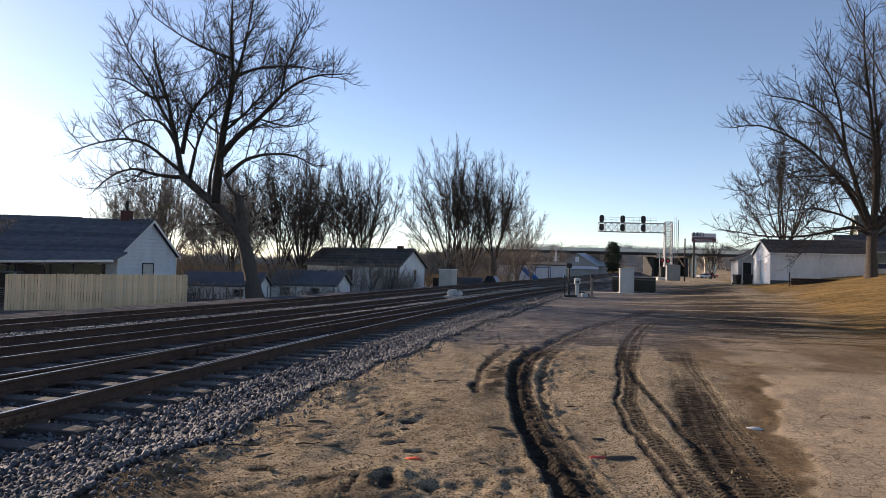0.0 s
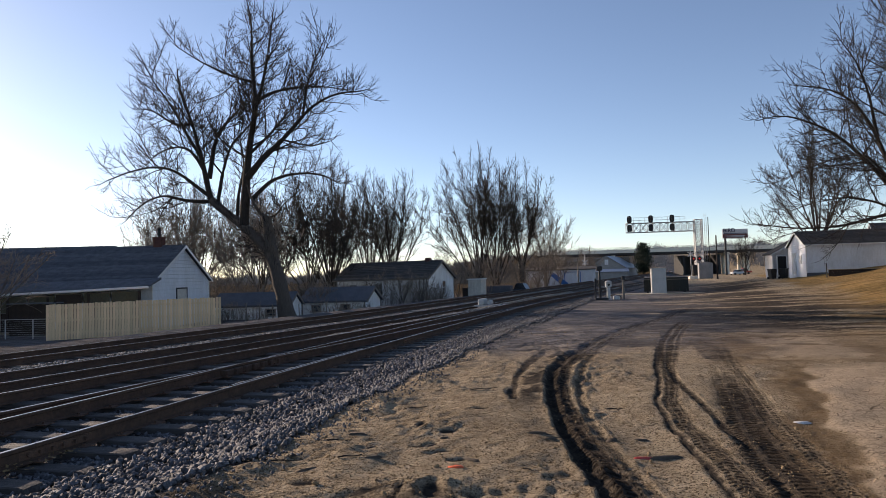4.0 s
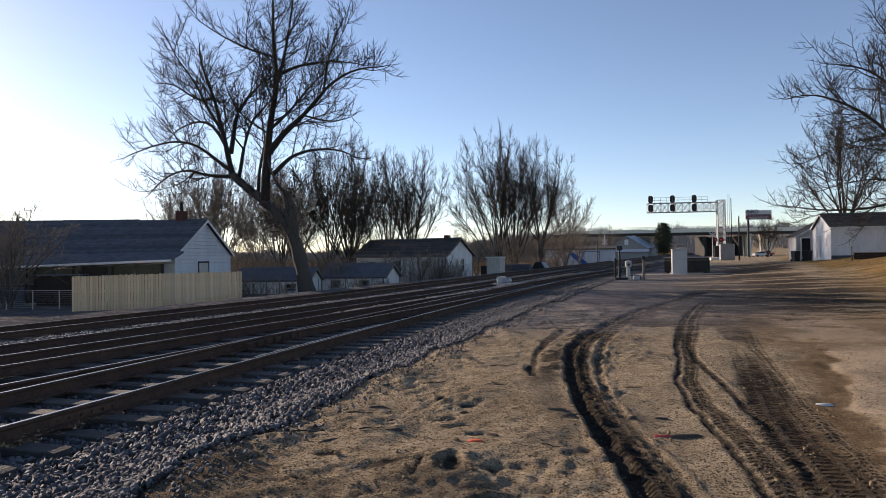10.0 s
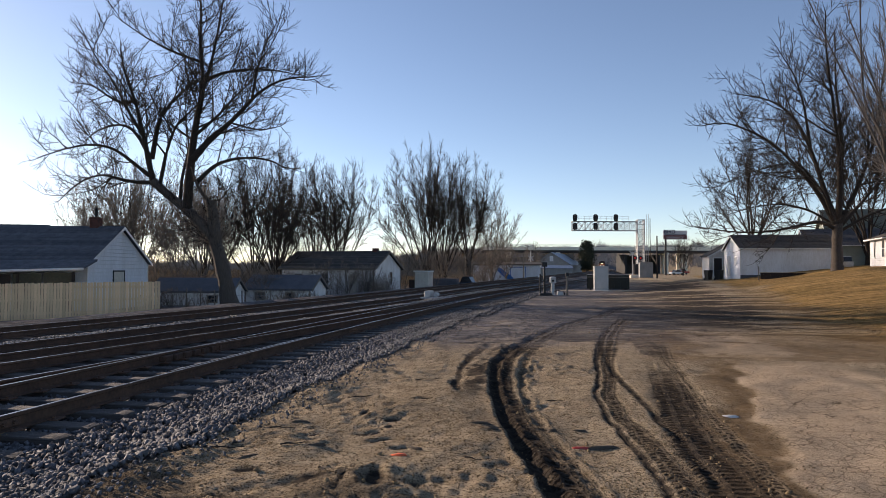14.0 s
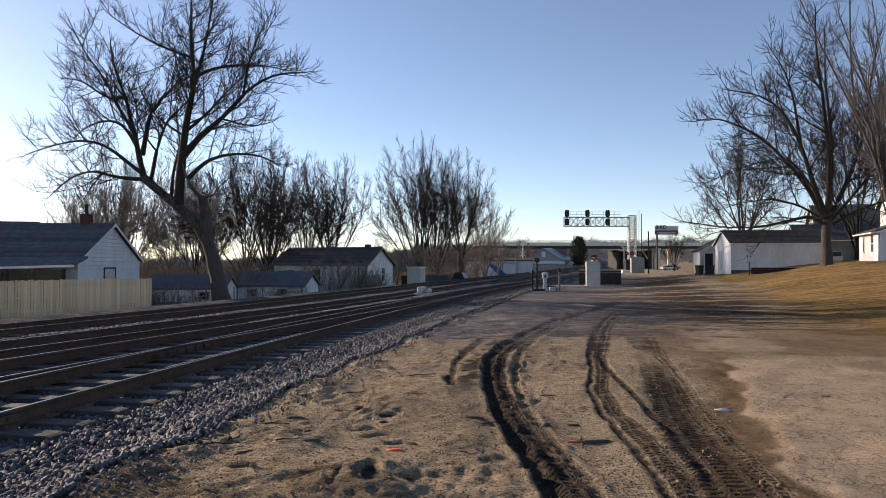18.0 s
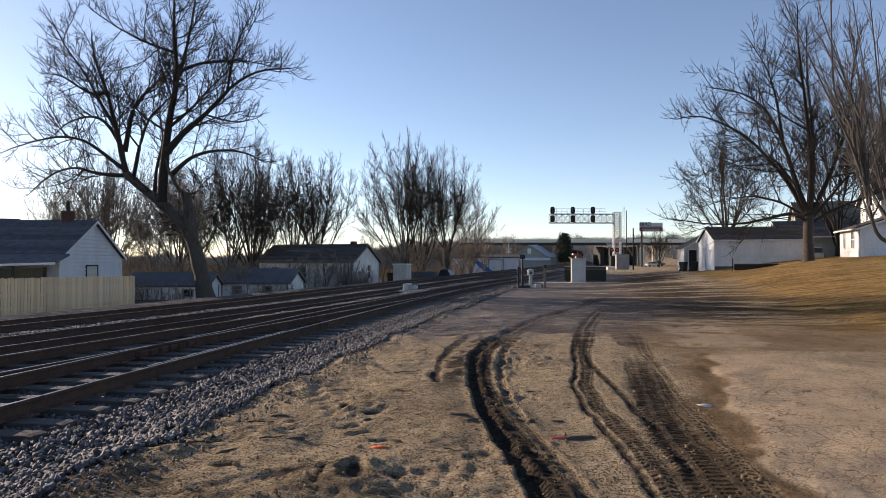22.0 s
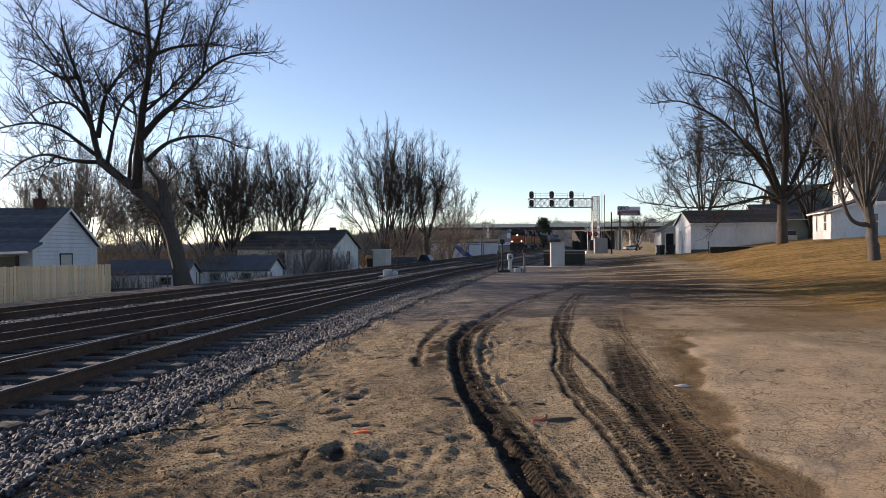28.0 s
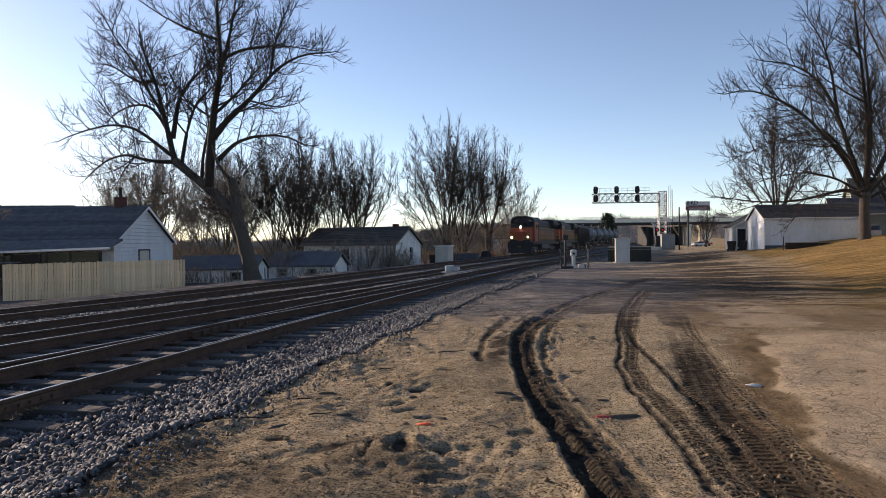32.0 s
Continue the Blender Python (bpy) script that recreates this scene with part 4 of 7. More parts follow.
scatter("loose_clods", np.stack([cx, cy, land(cx, cy)[0] + 0.2 * cs], 1), cs, M["clod"], "small clods and pebbles lying on the dirt", "dirt clods")


# ---- bare trees ----
def tubes(points, radii, sides):
    """points (n, k, 3) and radii (n, k): tapered tubes as quads."""
    n, k, _ = points.shape
    d = np.gradient(points, axis=1)
    d /= np.linalg.norm(d, axis=2, keepdims=True) + 1e-9
    ref = np.where(np.abs(d[..., 2:3]) > 0.9, np.array([1.0, 0, 0]), np.array([0, 0, 1.0]))
    a = np.cross(d, ref)
    a /= np.linalg.norm(a, axis=2, keepdims=True) + 1e-9
    b = np.cross(d, a)
    t = np.arange(sides) * 2 * np.pi / sides
    ring = a[:, :, None] * np.cos(t)[None, None, :, None] + b[:, :, None] * np.sin(t)[None, None, :, None]
    v = points[:, :, None] + ring * radii[:, :, None, None]
    base = (np.arange(n) * k * sides)[:, None, None] + (np.arange(k - 1) * sides)[None, :, None]
    i, j = np.arange(sides), (np.arange(sides) + 1) % sides
    f = np.stack([base + i, base + j, base + sides + j, base + sides + i], -1)
    return v.reshape(-1, 3), f.reshape(-1, 4)


def limbs(rng, start, way, length, r0, r1, segs, wobble, lift, droop=0.0):
    """Grow n wandering branches; returns points, radii."""
    n = len(start)
    p, d = start.copy(), way / np.linalg.norm(way, axis=1, keepdims=True)
    pts = [p.copy()]
    for s in range(segs):
        d = d + rng.normal(size=(n, 3)) * wobble + np.array([0, 0, lift - droop * s / segs])
        d /= np.linalg.norm(d, axis=1, keepdims=True)
        p = p + d * (length / segs)[:, None]
        pts.append(p.copy())
    pts = np.stack(pts, 1)
    k = np.linspace(0, 1, segs + 1)[None]
    return pts, r0[:, None] * (1 - k) + r1[:, None] * k


def sprout(rng, pts, rad, count, angle, ratio, lo=0.25, jitter=0.3, thin=0.5):
    """Where, which way, how long and how thick the children of branches start."""
    n, k, _ = pts.shape
    at = lo + (1 - lo) * (np.arange(count)[None] + rng.random((n, count))) / count
    pos = at * (k - 1)
    i = np.minimum(pos.astype(int), k - 2)
    f = (pos - i)[..., None]
    row = np.arange(n)[:, None]
    p = pts[row, i] * (1 - f) + pts[row, i + 1] * f
    d = pts[row, i + 1] - pts[row, i]
    d /= np.linalg.norm(d, axis=2, keepdims=True) + 1e-9
    side = rng.normal(size=d.shape)
    side -= (side * d).sum(2, keepdims=True) * d
    side /= np.linalg.norm(side, axis=2, keepdims=True) + 1e-9
    ang = np.radians(angle * (1 + jitter * rng.normal(size=at.shape)))[..., None]
    way = d * np.cos(ang) + side * np.sin(ang)
    length = np.linalg.norm(np.diff(pts, axis=1), axis=2).sum(1)[:, None]
    ln = length * ratio * (1.15 - 0.65 * at) * rng.uniform(0.7, 1.25, at.shape)
    r = (rad[row, i] * (1 - f[..., 0]) + rad[row, i + 1] * f[..., 0]) * thin
    return p.reshape(-1, 3), way.reshape(-1, 3), ln.ravel(), r.ravel()


def tree_meshes(seed, boughs, counts=(7, 7, 6, 4), angles=(42, 40, 38, 35), ratios=(0.55, 0.55, 0.55, 0.6), lifts=(0.08, 0.06, 0.03, 0.0),
                wob=(0.10, 0.13, 0.16, 0.18), least=0.007, mats=("bark", "twig"), sides=9, lo=0.3, flare=1.35):
    """boughs: (points, r0, r1) of the trunk and the hand-set boughs. Returns the trunk and crown meshes."""
    rng = np.random.default_rng(seed)
    tv, tf, k = [], [], 0
    level = []
    for b, (line, r0, r1, bears) in enumerate(boughs):
        line = np.array(line, float)
        s = np.linspace(0, len(line) - 1, (len(line) - 1) * 4 + 1)
        # smooth the drawn line
        sm = np.stack([np.interp(s, np.arange(len(line)), line[:, c]) for c in range(3)], 1)
        for _ in range(3):
            sm[1:-1] = 0.25 * sm[:-2] + 0.5 * sm[1:-1] + 0.25 * sm[2:]
        sm[1:-1] += rng.normal(size=(len(sm) - 2, 3)) * 0.10 * r0
        q = np.linspace(0, 1, len(sm))
        rad = (r0 * (1 - q) + r1 * q) * (1 + 0.05 * rng.normal(size=len(sm)))
        if b == 0:
            rad *= 1 + (flare - 1) * np.exp(-q * 9)
        v, f = tubes(sm[None], rad[None], sides)
        tv.append(v), tf.append(f + k)
        k += len(v)
        if bears:
            level.append((sm[None], rad[None], bears))
    cv, cf, c = [], [], 0
    parents = []
    for pts, rad, bears in level:
        p, w, ln, r = sprout(rng, pts, rad, int(counts[0] * bears), angles[0], ratios[0], lo)
        r = np.minimum(r, 0.10)
        q, qr = limbs(rng, p, w, ln, r, np.maximum(r * 0.3, least), 6, wob[0], lifts[0])
        parents.append((q, qr))
        w2 = pts[:, -1] - pts[:, -2]
        q2, qr2 = limbs(rng, pts[:, -1], w2, np.array([np.linalg.norm(np.diff(pts[0], axis=0), axis=1).sum() * 0.20]), rad[:, -1], np.maximum(rad[:, -1] * 0.25, least), 6, wob[0], lifts[0])
        parents.append((q2, qr2))
    pts, rad = np.concatenate([p[0] for p in parents]), np.concatenate([p[1] for p in parents])
    v, f = tubes(pts, rad, 5)
    tv.append(v), tf.append(f + k)
    for lv in range(1, 4):
        p, w, ln, r = sprout(rng, pts, rad, counts[lv], angles[lv], ratios[lv], 0.15)
        segs = (0, 4, 2, 1)[lv]
        r = np.minimum(r, least * (0, 4.0, 2.0, 1.1)[lv])
        pts, rad = limbs(rng, p, w, ln, np.maximum(r, least), np.full(len(r), least * (0.8, 0.8, 0.7, 0.55)[lv]), segs, wob[lv], lifts[lv])
        v, f = tubes(pts, rad, 3)
        if lv == 3:
            # the last twigs end in a point
            v = v.reshape(-1, 2, 3, 3)
            v[:, 1, 1:] = v[:, 1, :1]
            v = np.concatenate([v[:, 0], v[:, 1, :1]], 1).reshape(-1, 3)
            k4 = (np.arange(len(v) // 4) * 4)[:, None]
            tips = np.concatenate([k4 + [0, 1, 3], k4 + [1, 2, 3], k4 + [2, 0, 3]]) + c
        else:
            cf.append(f + c)
        cv.append(v)
        c += len(v)
    out = []
    for name, a, b, m in (("trunk", tv, tf, mats[0]), ("crown", cv, cf, mats[1])):
        quads_ = np.concatenate(b)
        tris_ = tips if name == "crown" else np.zeros((0, 3), int)
        out.append(numpy_mesh(name, np.concatenate(a), quads_, M[m], True, tris_))
    return out


def plant(meshes, x, y, z, label, turn=0.0, size=1.0, name="tree", category="tree", group="bare trees"):
    t = thing(name, (x, y, z), turn, label, category, group)
    t.scale = (size, size, size)
    for me_ in meshes:
        shared(me_.name.split(".")[0], me_, t)
    return t


def up_tree(seed, height, spread_, stems, r0=0.3, fork=0.15, **kw):
    """A tree whose stems fork low and rise fan-like."""
    r = random.Random(seed)
    boughs = [([(0, 0, -0.4), (0, 0, height * fork * 0.5), (0, 0, height * fork)], r0, r0 * 0.85, 0)]
    for k in range(stems):
        a = 2 * math.pi * (k + r.uniform(-0.3, 0.3)) / stems
        s = spread_ * r.uniform(0.35, 1.0)
        h = height * r.uniform(0.62, 0.84)
        q = []
        for t in (0, 0.25, 0.5, 0.75, 1.0):
            out = s * t ** 1.25
            q.append((math.cos(a) * out + r.uniform(-0.2, 0.2) * t, math.sin(a) * out + r.uniform(-0.2, 0.2) * t, height * fork * 0.9 + (h - height * fork) * t ** 0.92))
        boughs.append((q, r0 * r.uniform(0.42, 0.6), 0.03, 1.0))
    return tree_meshes(seed, boughs, **kw)


def shoots(rng, pts, rad, per_m, angle, lo, share, least_ln, most_ln, up=0.0):
    """Where, which way, how long and how thick the side shoots of branches start: so many to the metre, shorter towards the tip."""
    n, k, _ = pts.shape
    seg = np.linalg.norm(np.diff(pts, axis=1), axis=2)
    total = seg.sum(1)
    count = np.maximum((total * (1 - lo) * per_m + rng.random(n)).astype(int), 1)
    row = np.repeat(np.arange(n), count)
    first = np.repeat(np.cumsum(count) - count, count)
    at = lo + (1 - lo) * (np.arange(len(row)) - first + rng.random(len(row))) / count[row]
    pos = at * (k - 1)
    i = np.minimum(pos.astype(int), k - 2)
    f = (pos - i)[:, None]
    p = pts[row, i] * (1 - f) + pts[row, i + 1] * f
    d = pts[row, i + 1] - pts[row, i]
    d /= np.linalg.norm(d, axis=1, keepdims=True) + 1e-9
    side = rng.normal(size=d.shape) + [0, 0, up]
    side -= (side * d).sum(1, keepdims=True) * d
    side /= np.linalg.norm(side, axis=1, keepdims=True) + 1e-9
    ang = np.radians(angle * np.clip(1 + 0.25 * rng.normal(size=len(row)), 0.4, 1.7))[:, None]
    ln = np.clip(share * (total[row] * (1 - at) + 0.35 * most_ln), least_ln, most_ln) * rng.uniform(0.55, 1.25, len(row))
    r = rad[row, i] * (1 - f[:, 0]) + rad[row, i + 1] * f[:, 0]
    return p, d * np.cos(ang) + side * np.sin(ang), ln, r


def sprayed_tree(seed, boughs, per_m=(1.7, 3.0, 6.0), angles=(48, 44, 40), share=(0.42, 0.5, 0.6), spans=((0.9, 3.4), (0.35, 1.5), (0.16, 0.55)),
                 lifts=(0.05, 0.04, 0.03), wob=(0.085, 0.10, 0.10), up=(0.3, 0.2, 0.1), least=0.008, mats=("bark", "twig"), sides=9, flare=1.35, lo=0.25, suckers=0, segs=(6, 4, 2), taper=1.3, limb=None, trunk_mat=None):
    """boughs: (points, r0, r1, bears) drawn stems; each bears side branches, those branchlets, and those twigs. Returns trunk and crown meshes."""
    rng = np.random.default_rng(seed)
    tv, tf, k = [], [], 0
    bv, bf, kb = [], [], 0
    stems, stem_r, bare = [], [], []
    for b, (line, r0, r1, bears) in enumerate(boughs):
        line = np.array(line, float)
        q = np.linspace(0, 1, 25)
        sm = np.stack([np.interp(q * (len(line) - 1), np.arange(len(line)), line[:, c]) for c in range(3)], 1)
        for _ in range(5):
            sm[1:-1] = 0.25 * sm[:-2] + 0.5 * sm[1:-1] + 0.25 * sm[2:]
        wander = np.cumsum(rng.normal(size=(25, 3)), 0)
        wander -= q[:, None] * wander[-1:]
        sm += wander * 0.045 * min(r0, 0.25)
        rad = (r1 + (r0 - r1) * (1 - q) ** taper) * (1 + 0.05 * rng.normal(size=25))
        if b == 0:
            rad *= 1 + (flare - 1) * np.exp(-q * 9)
        v, f = tubes(sm[None], rad[None], sides)
        if bears:
            tv.append(v), tf.append(f + k)
            k += len(v)
        else:
            bv.append(v), bf.append(f + kb)
            kb += len(v)
        if bears:
            stems.append(sm), stem_r.append(rad)
        else:
            bare.append((sm, rad))
    pts, rad = np.array(stems), np.array(stem_r)
    if limb:
        # larger limbs between the drawn boughs
        p, w, ln, r = shoots(rng, pts, rad, limb[0], limb[1], 0.75 * lo, 0.5, *limb[2], 0.4)
        r0 = np.clip(np.minimum(0.6 * r, 0.014 * ln + 0.012), least * 2.2, 0.11)
        p2, r2 = limbs(rng, p, w, ln, r0, np.full(len(p), least * 1.6), 24, 0.05, limb[3])
        v, f = tubes(p2, r2, 5)
        tv.append(v), tf.append(f + k)
        k += len(v)
        pts, rad = np.concatenate([pts, p2]), np.concatenate([rad, r2])
    cv, cf, c_ = [], [], 0
    for lv in range(3):
        p, w, ln, r = shoots(rng, pts, rad, per_m[lv], angles[lv], lo if lv == 0 else 0.12, share[lv], *spans[lv], up[lv])
        # each branch also goes on past its own end
        tip, way = pts[:, -1], pts[:, -1] - pts[:, -2]
        n_tip = len(tip)
        p, w = np.concatenate([p, tip]), np.concatenate([w, way / (np.linalg.norm(way, axis=1, keepdims=True) + 1e-9)])
        ln, r = np.concatenate([ln, np.full(n_tip, (0.28, 0.4, 0.4)[lv] * spans[lv][1])]), np.concatenate([r, rad[:, -1]])
        r0 = np.clip(np.minimum(0.6 * r, (0.013, 0.010, 0.006)[lv] * ln + least), least * (1.8, 1.2, 0.85)[lv], 0.085)
        r0[-n_tip:] = np.maximum(rad[:, -1], least * 0.7)
        if lv == 0 and suckers:
            for sm, rd in bare:
                p2, w2, l2, r2 = shoots(rng, sm[None], rd[None], suckers, 62, 0.3, 0.2, 0.4, 1.5, -0.4)
                p, w, ln, r0 = np.concatenate([p, p2]), np.concatenate([w, w2]), np.concatenate([ln, l2]), np.concatenate([r0, np.full(len(p2), least * 1.2)])
        pts, rad = limbs(rng, p, w, ln, r0, np.full(len(p), least * (1.2, 0.85, 0.5)[lv]), segs[lv], wob[lv], lifts[lv])
        v, f = tubes(pts, rad, (5, 3, 3)[lv])
        if lv == 0:
            tv.append(v), tf.append(f + k)
        else:
            cv.append(v), cf.append(f + c_)
            c_ += len(v)
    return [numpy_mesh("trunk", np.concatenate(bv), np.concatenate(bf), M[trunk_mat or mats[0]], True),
            numpy_mesh("branchwork", np.concatenate(tv), np.concatenate(tf), M[mats[0]], True),
            numpy_mesh("crown", np.concatenate(cv), np.concatenate(cf), M[mats[1]], True)]


def fan_tree(seed, height, width, stems, r0, fork, straight=0.92, arch=1.0, **kw):
    """Long stems that part near the ground and fork on their way to a full rounded crown; arch over 1 lets them rise before they spread."""
    r = random.Random(seed)
    boughs = [([(0, 0, -0.4), (0, 0, height * fork * 0.5), (0, 0, height * fork)], r0, r0 * 0.8, 0)]

    def reach(a, out):
        """A point of the crown's skin."""
        skin = straight * r.uniform(0.9, 1.04)
        return Vector((math.cos(a) * width * out * skin, math.sin(a) * width * out * skin, height * skin * (1.02 - 0.42 * out ** 2.4)))

    for k in range(stems):
        a = 2 * math.pi * (k * 0.618 + r.uniform(-0.06, 0.06))
        out = math.sqrt((k + 0.5) / stems)
        end, z0 = reach(a, out), height * fork * r.uniform(0.45, 1.0)
        bend = arch * r.uniform(0.8, 1.25)
        q = [(end.x * t ** bend + r.uniform(-0.3, 0.3) * t, end.y * t ** bend + r.uniform(-0.3, 0.3) * t, z0 + (end.z - z0) * t) for t in (0, 0.2, 0.45, 0.7, 1.0)]
        thick = r0 * r.uniform(0.22, 0.36)
        boughs.append((q, thick, 0.016, 1))
        # forks that leave the stem on the way up
        for j in (1, 2, 2, 3):
            p0 = Vector(q[j])
            e = reach(a + r.uniform(-0.75, 0.75), min(max(out + r.uniform(-0.3, 0.25), 0.05), 1.0))
            m = p0.lerp(e, 0.5) + Vector((e.x - p0.x, e.y - p0.y, -0.5)) * 0.06
            boughs.append(([tuple(p0), tuple(p0.lerp(m, 0.5)), tuple(m), tuple(e)], thick * (0.55, 0.55, 0.45, 0.38)[j], 0.014, 1))
    return sprayed_tree(seed, boughs, **kw)


# the leaning old tree beside the tracks
def drawn(pts, depth, k=0.02059, at=(577.3, 940.0)):
    """A bough drawn across the view (right, up), with a depth for each end."""
    n = len(pts)
    return [((a - at[0]) * k, depth[0] + (depth[1] - depth[0]) * i / (n - 1), (at[1] - b) * k) for i, (a, b) in enumerate(pts)]


big = [
    (drawn([(596, 955), (572, 840), (548, 745), (510, 685), (450, 628), (400, 590), (345, 538)], (0, 0)), 0.49, 0.25, 0),
    (drawn([(545, 735), (536, 660), (530, 598)], (0, -0.3)), 0.38, 0.33, 0),
    (drawn([(530, 612), (508, 586), (490, 545), (478, 500)], (0, -0.8)), 0.16, 0.05, 0),
    (drawn([(452, 625), (458, 500), (466, 400), (479, 320), (497, 228), (484, 150), (475, 80), (478, 0), (472, -60)], (0, 0.6)), 0.31, 0.05, 1),
    (drawn([(497, 228), (530, 150), (560, 60), (582, -10)], (0.4, -1.5)), 0.13, 0.04, 1),
    (drawn([(484, 160), (420, 145), (345, 112), (285, 72)], (0.5, -1.8)), 0.10, 0.03, 1),
    (drawn([(468, 470), (505, 430), (560, 388), (620, 340), (665, 290), (720, 252), (785, 232), (845, 236)], (0, -1.6)), 0.23, 0.045, 1),
    (drawn([(492, 222), (545, 186), (605, 170), (665, 160), (730, 165)], (0.4, 2.4)), 0.13, 0.04, 1),
    (drawn([(478, 545), (520, 492), (570, 463), (640, 455), (695, 462), (730, 484)], (0, 1.8)), 0.16, 0.04, 1),
    (drawn([(665, 290), (684, 225), (715, 150), (750, 105)], (-1.0, -2.6)), 0.10, 0.03, 1),
    (drawn([(345, 538), (330, 450), (318, 380), (300, 290), (272, 220), (262, 150)], (0, -1.0)), 0.21, 0.05, 1),
    (drawn([(318, 395), (292, 340), (262, 255), (225, 195), (205, 135)], (-0.4, -3.0)), 0.12, 0.03, 1),
    (drawn([(340, 470), (345, 350), (375, 280), (420, 222), (442, 165)], (0, 2.2)), 0.17, 0.04, 1),
    (drawn([(335, 470), (290, 400), (240, 357), (180, 346), (110, 362), (55, 395)], (0, 2.6)), 0.14, 0.035, 1),
    (drawn([(345, 530), (300, 490), (250, 446), (190, 436), (130, 456), (75, 484)], (0, -2.6)), 0.14, 0.035, 1),
    (drawn([(350, 545), (300, 542), (240, 536), (180, 512), (120, 525), (70, 556), (35, 585)], (0, 1.0)), 0.15, 0.035, 1),
    (drawn([(300, 300), (250, 300), (190, 270), (140, 236), (90, 215), (40, 206)], (-0.8, 2.0)), 0.11, 0.03, 1),
    (drawn([(365, 555), (400, 440), (440, 370), (520, 320), (550, 268)], (0, -2.4)), 0.13, 0.03, 1),
    (drawn([(470, 400), (530, 330), (565, 262), (610, 200), (640, 130)], (0, 3.0)), 0.12, 0.03, 1),
    (drawn([(430, 610), (420, 520), (430, 420), (400, 330), (395, 240)], (0, 3.0)), 0.13, 0.03, 1),
    (drawn([(525, 605), (570, 598), (605, 560), (640, 545)], (-0.2, -1.4)), 0.06, 0.02, 1),
]
old_tree = sprayed_tree(3, big, (2.6, 4.2, 5.2), (50, 46, 42), (0.5, 0.55, 0.6), ((0.9, 2.4), (0.45, 1.3), (0.25, 0.65)), (0.07, 0.06, 0.05), least=0.012, suckers=7, taper=1.35, limb=(1.0, 50, (1.6, 4.4), 0.015), trunk_mat="bark_trunk_lit")
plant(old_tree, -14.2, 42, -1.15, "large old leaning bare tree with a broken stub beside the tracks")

FAR_WOOD = dict(per_m=(2.1, 4.1, 5.2), share=(0.36, 0.5, 0.6), spans=((0.8, 2.3), (0.45, 1.25), (0.28, 0.75)), angles=(36, 38, 38), lifts=(0.05, 0.04, 0.03), wob=(0.06, 0.08, 0.08), least=0.0125, sides=6, lo=0.42, segs=(4, 2, 1))
fan_a = fan_tree(21, 19.6, 8.4, 10, 0.48, 0.08, 0.92, 0.95, **FAR_WOOD)
fan_b = fan_tree(22, 17.2, 7.4, 9, 0.42, 0.05, 0.92, 1.1, **FAR_WOOD)
fan_c = fan_tree(23, 13.0, 5.6, 7, 0.22, 0.05, 0.92, 1.0, mats=("bark_tan", "twig_tan"), **FAR_WOOD)
fan_r = fan_tree(25, 19.0, 7.2, 8, 0.50, 0.22, 0.92, 0.85, **FAR_WOOD)
thicket = up_tree(24, 4.6, 2.2, 11, 0.06, 0.03, counts=(4, 4, 3, 1), ratios=(0.45, 0.68, 0.72, 0.7), least=0.009, sides=4, mats=("bark_tan", "twig_tan"))
for m_, x, y, turn, size, label in (
        (fan_a, -3.2, 90, 20, 1.05, "tall bare tree with fanned stems behind the tracks"),
        (fan_r, 2.6, 95, 150, 1.02, "tall round-topped bare tree behind the tracks"),
        (fan_b, -1.0, 88, 70, 1.0, "tall slender bare tree among others behind the tracks"),
        (fan_c, 6.9, 108, 10, 1.15, "smaller pale bare tree at the end of the row"),
        (fan_a, -20.6, 78, 60, 0.93, "bare tree with steep dark stems behind the houses"),
        (fan_a, -17.4, 86, 230, 0.84, "bare tree with fanned stems behind a low house"),
        (fan_b, -14.2, 84, 120, 1.0, "bare many-stemmed tree behind a low house"),
        (fan_b, -23.8, 80, 200, 0.96, "bare tree with steep dark stems behind the houses"),
        (fan_c, -33.2, 62, 40, 0.84, "tangled bare tree behind the white house"),
        (fan_c, -30.0, 60, 130, 1.0, "tangled bare tree behind the white house"),
        (fan_c, -25.8, 63, 220, 0.98, "tangled bare tree behind the white house"),
        (fan_c, -22.0, 58, 300, 0.84, "tangled bare tree behind the white house"),
        (fan_c, -21.5, 108, 250, 0.62, "small bare tree beyond the houses"),
        (fan_c, -10.5, 118, 20, 0.6, "small bare tree beyond the houses"),
        (fan_c, 0.0, 128, 110, 0.66, "small bare tree beyond the houses"),
        (fan_c, 11.5, 138, 200, 0.66, "small bare tree beyond the houses"),
        (fan_c, 20.0, 160, 300, 0.7, "small bare tree beyond the houses"),
        # two trees out of view, added to cast shade on the near ballast
        (fan_b, -27.2, 17.6, 30, 0.66, "unseen bare tree added to shade the ballast"),
        (fan_b, -29.0, 15.2, 160, 0.7, "unseen bare tree added to shade the ballast"),
        (fan_b, -34.5, 72, 250, 0.85, "bare tree with steep dark stems behind the houses"),
        (fan_b, -18.2, 70, 310, 0.72, "bare tree with steep dark stems behind the houses"),
        (fan_a, -30.0, 86, 140, 0.8, "bare tree with steep dark stems behind the houses"),
        (fan_b, -27.5, 74, 60, 0.8, "bare tree with steep dark stems behind the houses")):
    plant(m_, x, y, height(x, y), label, turn, size)
